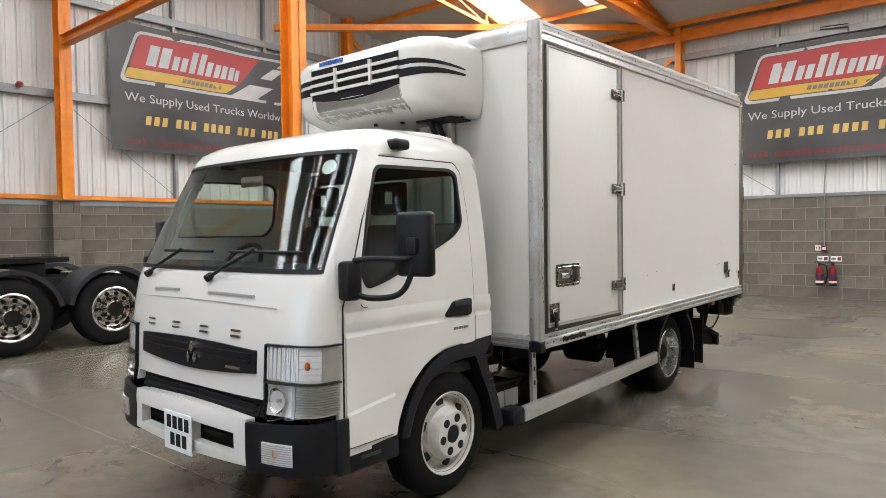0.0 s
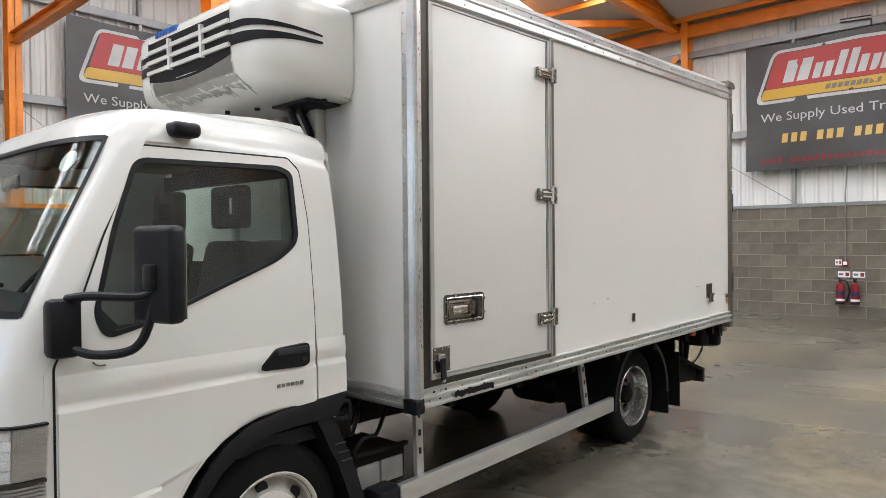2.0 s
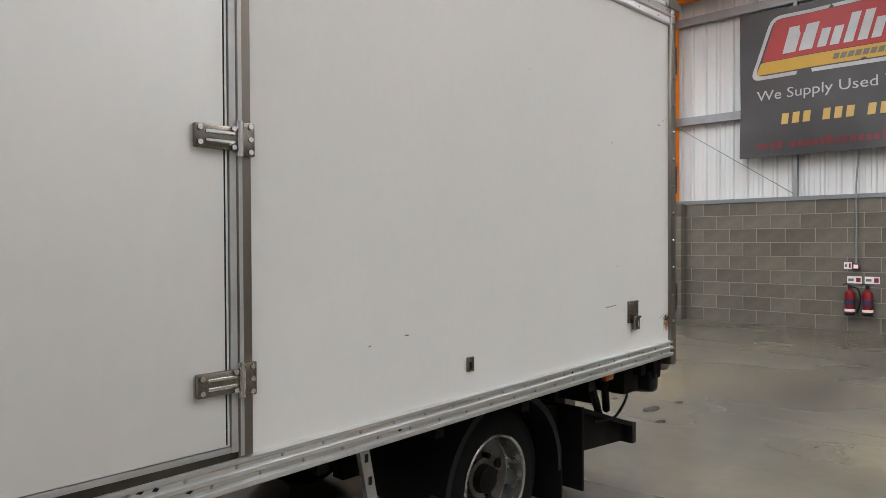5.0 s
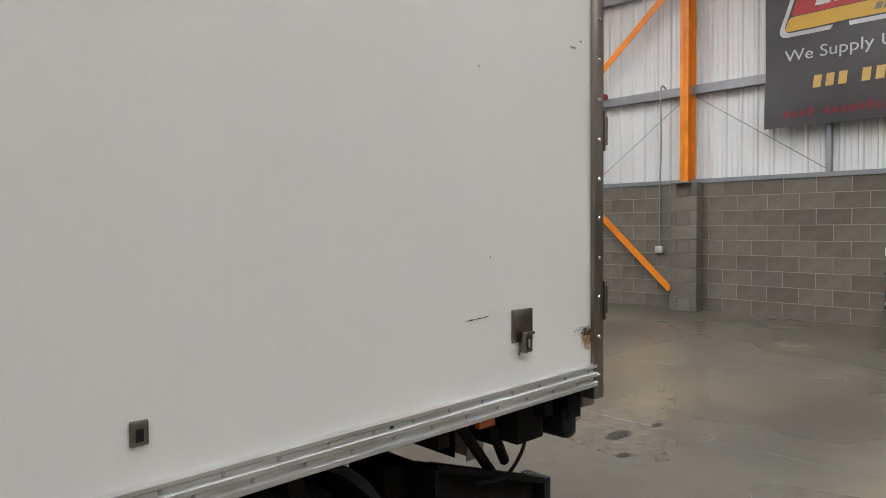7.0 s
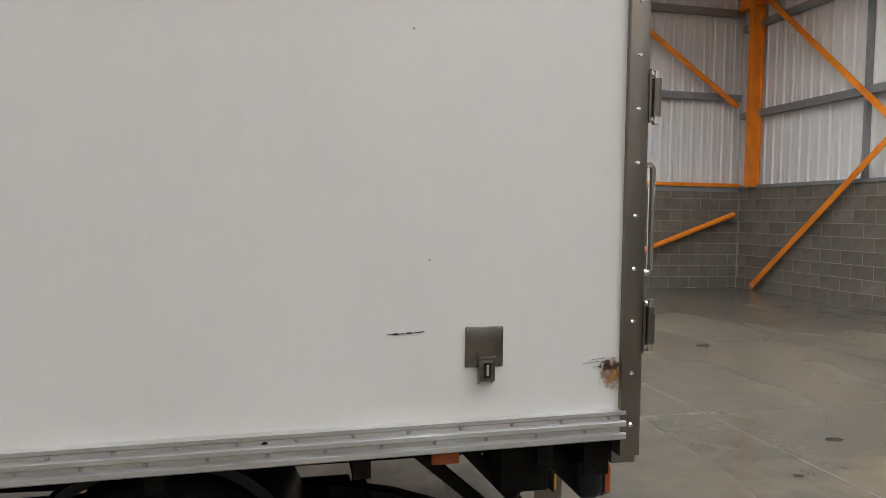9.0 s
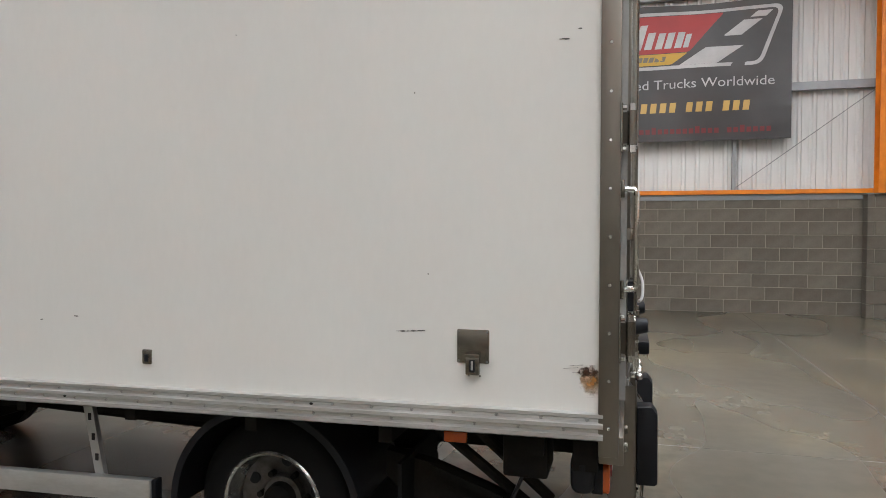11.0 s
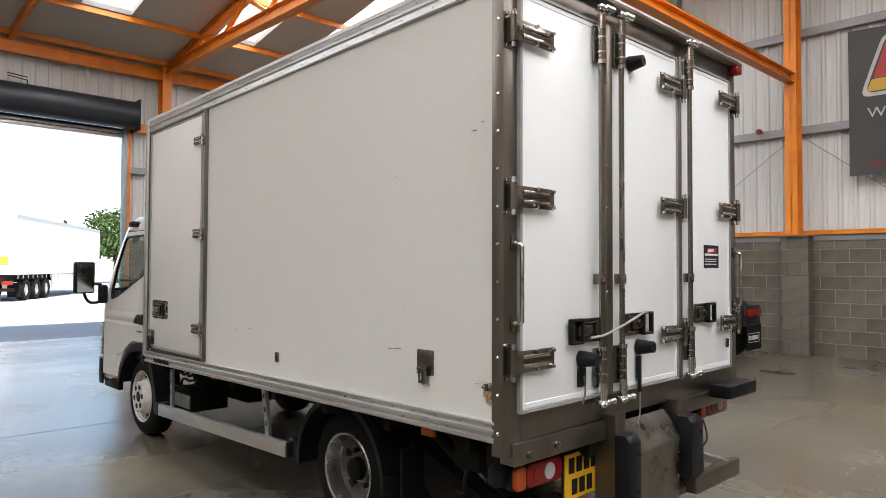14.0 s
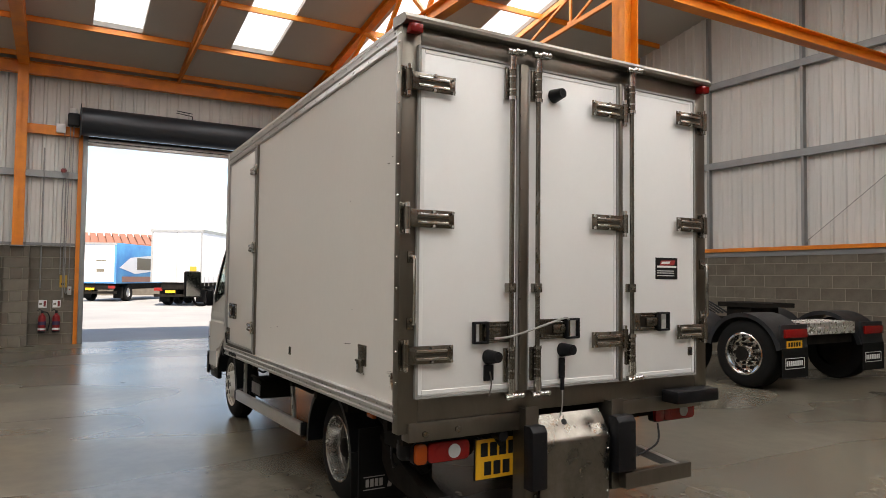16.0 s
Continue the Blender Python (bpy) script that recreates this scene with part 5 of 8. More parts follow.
# shoulders from the roof down to the door tops
for f, sgn in ((-1, -1), (1, 1)):
    col = [r[0 if f < 0 else -1] for r in rows if r[0].co.z >= 1.8599]
    secs = [[v.co.copy() for v in col]]
    for t in (0.25, 0.5, 0.75, 0.93, 1.0):
        s = []
        for v in col:
            z = v.co.z
            _, hw = cab_at(z)
            x = v.co.x + (XREAR - v.co.x) * t
            drop = 0.02 * max(0, (t - 0.75) / 0.25) * max(0.0, (z - 1.86) / 0.12)
            yy = YC + sgn * ((hw if t < 1 else hw - 0.012) - taper(x))
            if z > 2.018:
                yy = YC + sgn * (0.58 + 0.06 * t - taper(x))
                z = (2.04 if t < 0.3 else 2.05 if t < 0.6 else 2.05 if t < 0.8 else 2.045 if t < 0.95 else 2.005) - 0.02 * t
                drop = 0
            s.append(Vector((x, yy, z - drop)))
        secs.append(s)
    grid(bm, secs)
cab.data.materials.clear()
bmesh.ops.recalc_face_normals(bm, faces=bm.faces)
bm.to_mesh(cab.data)
bm.free()
cab.data.materials.append(M_PAINT)
cab.data.shade_smooth()
cab.data.set_sharp_from_angle(angle=radians(40))


def wall_plate(outer, holes, sgn, off, th):
    """A side panel of the cab from an outline in x and z, with openings, bent to the cab's side."""
    bm = B()
    def pt(p, o):
        _, hw = cab_at(p[1])
        return (p[0], YC + sgn * (hw + o - taper(p[0])), p[1])
    layers = []
    for o in (off, off - th):
        es, loops = [], []
        for loop in [outer] + holes:
            vs = [bm.verts.new(pt(p, o)) for p in loop]
            loops.append(vs)
            es += [bm.edges.new((vs[i], vs[(i + 1) % len(vs)])) for i in range(len(vs))]
        bmesh.ops.triangle_fill(bm, use_beauty=True, edges=es)
        layers.append(loops)
    for la, lb in zip(*layers):
        n = len(la)
        for i in range(n):
            bm.faces.new((la[i], la[(i + 1) % n], lb[(i + 1) % n], lb[i]))
    return bm


def densify(pts, d=0.08):
    out = []
    for a, b in zip(pts, pts[1:] + pts[:1]):
        n = max(1, int(math.dist(a, b) / d))
        out += [(a[0] + (b[0] - a[0]) * i / n, a[1] + (b[1] - a[1]) * i / n) for i in range(n)]
    return out


def round_poly(pts, r, seg=5):
    """The outline with each corner rounded."""
    out = []
    n = len(pts)
    for i in range(n):
        p, a, b = Vector(pts[i]), Vector(pts[i - 1]), Vector(pts[(i + 1) % n])
        u, v = (a - p), (b - p)
        k = min(r, u.length * 0.45, v.length * 0.45)
        s, e = p + u.normalized() * k, p + v.normalized() * k
        for j in range(seg + 1):
            t = j / seg
            out.append(tuple((1 - t) ** 2 * s + 2 * t * (1 - t) * p + t * t * e))
    return out


ARC = [(1.81 + 0.47 * math.cos(radians(a)), 0.36 + 0.47 * math.sin(radians(a))) for a in range(0, 181, 10)]   # rear to front
WIN = round_poly([(1.115, 1.27), (1.19, 1.55), (1.285, 1.80), (1.885, 1.815), (1.945, 1.79), (1.945, 1.50), (1.85, 1.43), (1.30, 1.225), (1.15, 1.19)], 0.05)
WIN_FAR = round_poly([(1.115, 1.44), (1.15, 1.60), (1.24, 1.80), (1.80, 1.81), (1.865, 1.78), (1.865, 1.52), (1.80, 1.44)], 0.05)
# side skin with the front edge following the nose, cut for the window and the wheel
SIDE = [(0.965, 0.66), (0.97, 1.10), (1.02, 1.22), (1.05, 1.30), (1.145, 1.50), (1.25, 1.70), (1.335, 1.865), (2.12, 1.865), (2.147, 1.80), (2.155, 1.60), (2.155, 0.90), (2.165, 0.872), (2.165, 0.852), (2.02, 0.842)]
SIDE += [p for p in ARC if p[1] > 0.44 and 1.36 < p[0] < 1.95]
SIDE += [(1.345, 0.43), (0.965, 0.43)]
DOOR = [(1.00, 0.47), (1.00, 1.12), (1.055, 1.24), (1.165, 1.52), (1.265, 1.74), (1.315, 1.842), (1.93, 1.848), (1.98, 1.80), (2.0, 1.60), (2.0, 0.842)]
DARC = [(1.81 + 0.485 * math.cos(radians(a)), 0.36 + 0.485 * math.sin(radians(a))) for a in range(76, 181, 8)]
DOOR += [p for p in DARC if p[1] > 0.47] + [(1.33, 0.47)]
FLARE_OUT = [(1.372, 0.43), (1.385, 0.47), (1.420, 0.57), (1.489, 0.664), (1.575, 0.752), (1.678, 0.806), (1.841, 0.832), (2.034, 0.842), (2.160, 0.854)]
FLARE_IN = [(1.422, 0.43), (1.432, 0.46), (1.478, 0.565), (1.551, 0.651), (1.652, 0.721), (1.770, 0.750), (1.880, 0.757), (2.000, 0.757), (2.100, 0.757)]
FLARE_MID = [((a[0] + b[0]) / 2, (a[1] + b[1]) / 2) for a, b in zip(FLARE_OUT, FLARE_IN)]
TAIL_IN = [(1.990, 0.770), (2.030, 0.700), (2.062, 0.628), (2.109, 0.546), (2.150, 0.440), (2.188, 0.334), (2.200, 0.280)]
for sgn in (-1, 1):
    win = WIN if sgn < 0 else WIN_FAR
    part("side_skin", wall_plate(densify(SIDE), [win], sgn, 0.0, 0.02), M_PAINT, cab, smooth=False)
    door = part("cab_door", wall_plate(densify(round_poly(DOOR, 0.012, 2)), [win], sgn, 0.006, 0.01), M_PAINT, truck, "white cab door, closed", smooth=False)
    def at_side(p, o):
        return (p[0], YC + sgn * (cab_at(p[1])[1] + o - taper(p[0])), p[1])
    rim = densify(round_poly(DOOR, 0.012, 2))
    gap = [(1.515 + (p[0] - 1.515) * 1.012, 1.16 + (p[1] - 1.16) * 1.010) for p in rim]
    bm = B()
    grid(bm, [[at_side(p, o) for p in loop] for loop, o in ((gap, -0.004), (gap, 0.0035), (rim, 0.0035), (rim, -0.004))], close=True)
    part("door_gap", bm, M_PRINT, door, "dark shut line", smooth=False)
    cxw, czw = (1.55, 1.53) if sgn < 0 else (1.50, 1.62)
    sml = [(cxw + (p[0] - cxw) * 0.952, czw + (p[1] - czw) * 0.940) for p in win]
    rows = [[at_side(p, o) for p in loop] for loop, o in ((win, -0.008), (win, 0.0105), (sml, 0.0105), (sml, -0.008))]
    bm = B()
    grid(bm, rows, close=True)
    part("window_seal", bm, M_BLACK, door, "black rubber window seal", smooth=False)
    part("window_glass", wall_plate([(cxw + (p[0] - cxw) * 0.98, czw + (p[1] - czw) * 0.97) for p in win], [], sgn, 0.0, 0.004), M_GLASSD, door, "tinted side window")
    yo = YC + sgn * 0.892
    yh = yo - sgn * taper(1.85)
    hb = part("door_handle", prism(B(), round_poly([(1.735, 1.002), (1.735, 1.025), (1.80, 1.082), (1.955, 1.090), (1.955, 1.005), (1.93, 0.995)], 0.022), "y", yh - 0.017, yh + 0.017), M_BLACK, door, "black recessed door handle")
    part("grip", bx(1.80, 1.945, yh + sgn * 0.017 - 0.006, yh + sgn * 0.017 + 0.006, 1.050, 1.080, bev=0.005), M_DASH, hb)
    part("lock", cyl(B(), (1.925, yh + sgn * 0.012, 1.025), (1.925, yh + sgn * 0.021, 1.025), 0.010, 12), M_DASH, hb)
    bm = B()
    for k in range(6):
        box(bm, 1.80 + k * 0.022, 1.815 + k * 0.022, yh - 0.0015 + sgn * 0.012, yh + 0.0015 + sgn * 0.012, 0.925, 0.939)
    part("badge_bar", bm, M_PGREY, door, smooth=False)
    # pressed waist line: the lower panel stands proud below it
    def side_pt(x, z, o):
        return (x, YC + sgn * (cab_at(z)[1] + o - taper(x)), z)
    def sill_line(x):
        return 0.632 + 0.115 * (x - 0.96)
    for x0, x1 in ((1.004, 1.996), (2.006, 2.16)):
        top = [(x, 0.978) for x in frange(x1, x0, 12)]
        if x0 < 1.5:
            low = [(1.004, sill_line(1.004)), (1.17, sill_line(1.17)), (1.30, sill_line(1.30))] + [p for p in DARC[::-1] if p[1] > 0.70 and p[0] < 1.99] + [(1.996, 0.842)]
        else:
            low = [(2.006, 0.846), (2.16, 0.854)]
        panel = part("lower_panel", wall_plate(densify(low + top, 0.1), [], sgn, 0.0165, 0.012), M_PAINT, door if x0 < 1.5 else cab, smooth=False)
        part("waist_line", grid_mesh([[side_pt(x, z, o) for x in frange(x0, x1, 12)] for z, o in ((1.095, 0.0062), (1.055, 0.0125), (1.035, 0.0140), (1.010, 0.0090), (0.998, 0.0085), (0.985, 0.0155), (0.978, 0.0165))]), M_PAINT, panel)
    part("sill_panel", wall_plate([(1.004, 0.475), (1.335, 0.475), (1.325, sill_line(1.325) - 0.016), (1.004, sill_line(1.004) - 0.016)], [], sgn, 0.021, 0.016), M_PAINT, door, smooth=False)
    part("sill_line", grid_mesh([[side_pt(x, sill_line(x) + dz, o) for x in (1.004, 1.325)] for dz, o in ((0.0, 0.0165), (-0.016, 0.021))]), M_PAINT, door)
    if sgn < 0:
        bm = tube(B(), bend([(1.11, yo + 0.004, 1.125), (1.125, yo + 0.003, 1.112), (1.15, yo + 0.004, 1.110)]), 0.003, 5)
        part("scratch", bm, M_SCUFF, door)
    part("step_panel", bx(0.965, 1.36, min(yo - sgn * 0.012, yo - sgn * 0.06), max(yo - sgn * 0.012, yo - sgn * 0.06), 0.345, 0.455, bev=0.01), M_BLACK, cab)
    sm = part("reflector", bx(1.10, 1.23, yo - sgn * 0.012 - 0.004, yo - sgn * 0.012 + 0.004, 0.395, 0.412, bev=0.003), M_FRAME, cab)
    bm = B()
    grid(bm, [[side_pt(*p, o) for p in loop] for loop, o in ((FLARE_OUT, 0.0), (FLARE_OUT, 0.018), (FLARE_MID, 0.027), (FLARE_IN, 0.022), (FLARE_IN, -0.25), (FLARE_MID, -0.25))])
    part("wheel_arch", bm, M_BLACK, cab, "black plastic wheel arch flare")
    tail_out = [(x + 0.078 - 0.012 * k / 6, z + 0.018) for k, (x, z) in enumerate(TAIL_IN)]
    bm = B()
    grid(bm, [[(x, yo - sgn * d, z) for x, z in loop] for loop, d in ((TAIL_IN, 0.25), (TAIL_IN, 0.030), (TAIL_IN, 0.022), (tail_out, 0.022), (tail_out, 0.25))], close=False)
    part("mud_guard", bm, M_BLACK, cab, "black plastic mud guard behind the wheel")
    if sgn < 0:
        for z in (0.55, 0.59, 0.63):
            part("louvre", bx(2.125 + 0.45 * (0.55 - z), 2.185 + 0.45 * (0.55 - z), yo + 0.016, yo + 0.024, z, z + 0.008, bev=0.002, seg=1), M_DASH, cab)
        part("step_loop", tube(B(), bend([(2.10, yo + 0.07, 0.80), (2.19, yo + 0.06, 0.80), (2.205, yo + 0.06, 0.76), (2.19, yo + 0.06, 0.725), (2.11, yo + 0.07, 0.73)]), 0.010, 8), M_BLACK, cab, "black step loop behind the cab")
part("rear_wall", wall := bx(2.135, 2.15, YC - 0.80, YC + 0.80, 0.72, 1.40), M_PAINT, cab)
bm = B()
box(bm, 2.135, 2.15, YC - 0.74, YC - 0.66, 1.40, 1.90)
box(bm, 2.135, 2.15, YC + 0.66, YC + 0.74, 1.40, 1.90)
for sgn in (-1, 1):
    grid(bm, [[(2.158, YC + sgn * (cab_at(z)[1] - taper(2.155)), z), (2.152, YC + sgn * 0.73, z)] for z in frange(0.90, 1.90, 10)])
box(bm, 2.135, 2.15, YC - 0.66, YC + 0.66, 1.81, 1.93)
part("rear_wall", bm, M_PAINT, cab, smooth=False)
part("rear_glass", bx(2.140, 2.145, YC - 0.66, YC + 0.66, 1.40, 1.81), M_GLASS, cab)
# inside
part("floor_pan", bx(1.0, 2.13, YC - 0.80, YC + 0.80, 0.66, 0.72), M_DASH, cab)
part("rear_lining", bx(2.115, 2.133, YC - 0.79, YC + 0.79, 0.72, 1.40), M_DASH, cab)
bm = B()
box(bm, 2.115, 2.133, YC - 0.73, YC - 0.63, 1.40, 1.88)
box(bm, 2.115, 2.133, YC + 0.63, YC + 0.73, 1.40, 1.88)
box(bm, 2.115, 2.133, YC - 0.63, YC + 0.63, 1.80, 1.90)
part("rear_lining", bm, M_DASH, cab, smooth=False)
part("roof_lining", bx(1.28, 2.12, YC - 0.72, YC + 0.72, 1.90, 1.925), M_DASH, cab)
part("dashboard", prism(B(), [(0.90, 1.27), (1.04, 1.315), (1.18, 1.30), (1.27, 1.20), (1.24, 0.95), (1.02, 0.72), (0.94, 0.72), (0.90, 1.0)], "y", YC - 0.72, YC + 0.72), M_DASH, cab, "dark grey dashboard")
for y in (0.46, 0.86, 1.50):
    s = part("seat", bx(1.45, 1.95, y - 0.19, y + 0.19, 0.90, 1.06, bev=0.04), M_SEAT, cab, "dark brown cloth seat")
    m = Matrix.Translation((1.92, y, 1.02)) @ Matrix.Rotation(radians(12), 4, "Y") @ Matrix.Translation((-1.92, -y, -1.02))
    part("seat_back", box(B(), 1.87, 1.99, y - 0.185, y + 0.185, 1.02, 1.52, bev=0.045, m=m), M_SEAT, s)
    if y != 0.46:
        bm = B()
        for a, b, c, d in ((-0.14, -0.055, 1.57, 1.775), (0.055, 0.14, 1.57, 1.775), (-0.14, 0.14, 1.57, 1.64), (-0.14, 0.14, 1.72, 1.775)):
            box(bm, 1.985, 2.055, y + a, y + b, c, d, bev=0.02)
        part("headrest", bm, M_SEAT, s)
bm = B()
bmesh.ops.create_cone(bm, segments=8, radius1=0.02, radius2=0.02, depth=0.3, matrix=pose(1.22, 1.48, 1.14, 0, -50, 0))
cx = Matrix.Translation((1.32, 1.48, 1.24)) @ Matrix.Rotation(radians(-55), 4, "Y")
tube(bm, [cx @ Vector((0.19 * math.cos(a), 0.19 * math.sin(a), 0)) for a in frange(0, 2 * math.pi, 28)], 0.014, 8)
tube(bm, [cx @ Vector((0, -0.18, 0)), cx @ Vector((0, 0.18, 0))], 0.014, 6)
part("steering_wheel", bm, M_DASH, cab)
part("inner_mirror", bx(1.12, 1.14, 0.93, 1.13, 1.72, 1.78, bev=0.01), M_CHROME, cab)

# windscreen and its black band
WS = [f for f in FS if abs(f) <= 0.957]
part("windscreen", patch(WS, const(1.29), const(1.862), -0.002, 0.005, 8), M_GLASS, cab, "large curved windscreen")
bm = patch(WS, const(1.276), const(1.298), 0.003, 0.004, 1)
part("windscreen_band", bm, M_BLACK, cab)
part("windscreen_band", patch(WS, const(1.853), const(1.872), 0.003, 0.004, 1), M_BLACK, cab)
for s in (-1, 1):
    part("windscreen_band", patch([s * f for f in (0.962, 0.957, 0.950)], const(1.28), const(1.868), 0.003, 0.004, 8), M_BLACK, cab)
part("tax_disc", patch(frange(-0.865, -0.765, 10), lambda f: 1.785 - 0.036 * math.sqrt(max(0.0, 1 - ((f + 0.815) / 0.05) ** 2)), lambda f: 1.786 + 0.036 * math.sqrt(max(0.0, 1 - ((f + 0.815) / 0.05) ** 2)), -0.010, 0.001, 2), M_WHITE, cab, "pale round windscreen sticker")
# wipers
for f0, f1 in ((-0.12, -0.84), (0.64, -0.05)):
    p0 = nose(1.245, f0, 0.02)
    p1 = nose(1.335, (f0 + f1) / 2 + 0.1, 0.03)
    w = part("wiper", tube(B(), [p0, nose(1.30, f0 * 0.78 + f1 * 0.22, 0.035), nose(1.385, (f0 + f1) / 2, 0.026)], 0.009, 6), M_BLACK, cab, "black wiper arm")
    part("blade", tube(B(), [nose(1.375, f0 + (f1 - f0) * t, 0.012) for t in frange(0.15, 1.0, 8)], 0.008, 6), M_BLACK, w)
    part("pivot", cyl(B(), p0 + Vector((0.02, 0, 0.01)), p0 - Vector((0.012, 0, 0.006)), 0.02, 10), M_BLACK, w)

# nose details
part("scuttle_line", patch(frange(-0.74, 0.74, 16), lambda f: 1.128 - 0.02 * f * f, lambda f: 1.132 - 0.02 * f * f, 0.003, 0.002, 1), M_SILICA, cab)
for a, b in ((-0.56, -0.12), (0.20, 0.52)):
    part("vent_slot", patch(frange(a, b, 5), lambda f: 1.165 - 0.015 * f * f, lambda f: 1.179 - 0.015 * f * f, 0.005, 0.004, 1), M_ALUDK, cab, "slim grey vent slot")
for f0 in (0.49, 0.18, -0.13, -0.44):
    for z0 in (0.972, 0.998):
        part("emblem_bar", patch(frange(f0 - 0.043, f0 + 0.043, 4), const(z0), const(z0 + 0.010), 0.008, 0.008, 1), M_CHROME, cab, "chrome emblem bar")
GF = frange(-0.62, 0.60, 18)
g = part("grille", patch(GF, lambda f: 0.785 + 0.032 * abs(f / 0.62) ** 1.5, lambda f: 0.938 - 0.016 * (f / 0.62) ** 2, 0.010, 0.02, 3), M_BLACK, cab, "gloss black grille panel")
for dz in (0.86, 0.895):
    part("grille_slat", patch(frange(-0.58, 0.56, 14), const(dz), const(dz + 0.012), 0.016, 0.006, 1), M_PRINT, g)
bm = B()
for y, z, rot in ((0, 0.030, 0), (-0.030, -0.018, 0), (0.030, -0.018, 0)):
    c = nose(0.86, -0.04, 0.02)
    prism(bm, [(c.y + y, c.z + z - 0.032), (c.y + y + 0.018, c.z + z), (c.y + y, c.z + z + 0.032), (c.y + y - 0.018, c.z + z)], "x", c.x - 0.006, c.x + 0.01)
part("emblem", bm, M_CHROME, g, "chrome emblem of three plain diamonds", smooth=False)
part("badge_bar", patch(frange(-0.50, -0.37, 4), const(0.822), const(0.836), 0.0135, 0.002, 1), M_CHROME, g)
part("gap", patch(frange(-0.66, 0.66, 14), const(0.615), const(0.74), -0.035, 0.01, 2), M_PRINT, cab)
lgr = part("lower_grille", patch(frange(-0.62, 0.62, 14), lambda f: 0.625 - 0.03 * f * f, lambda f: 0.735 - 0.04 * f * f, -0.028, 0.02, 2), M_PRINT, cab, "black open lower grille")
for z in (0.645, 0.672, 0.699):
    part("grille_slat", patch(frange(-0.60, 0.60, 14), lambda f: z - 0.035 * f * f, lambda f: z + 0.009 - 0.035 * f * f, -0.012, 0.014, 1), M_BLACK, lgr)
# bumper
bm = patch(frange(-0.60, 0.60, 14), const(0.535), lambda f: 0.627 - 0.05 * f * f, 0.020, 0.05, 2)
bum = part("bumper", bm, M_PAINT, truck, "white front bumper with black corners")
part("bumper_bar", patch(frange(-0.60, 0.60, 14), lambda f: 0.372 + 0.04 * abs(f), const(0.435), 0.020, 0.05, 2), M_PAINT, bum)
for a, b in ((-0.60, -0.50), (-0.09, 0.22), (0.52, 0.60)):
    part("bumper_bridge", patch(frange(a, b, 4), const(0.43), const(0.54), 0.019, 0.05, 2), M_PAINT, bum)
part("bumper_back", patch(frange(-0.60, 0.60, 14), const(0.42), const(0.55), -0.06, 0.01, 2), M_CHASSIS, bum)
for a, b in ((-0.46, -0.14), (0.26, 0.48)):
    part("tow_bracket", patch(frange(a, b, 4), const(0.475), const(0.50), -0.02, 0.02, 1), M_CHASSIS, bum)
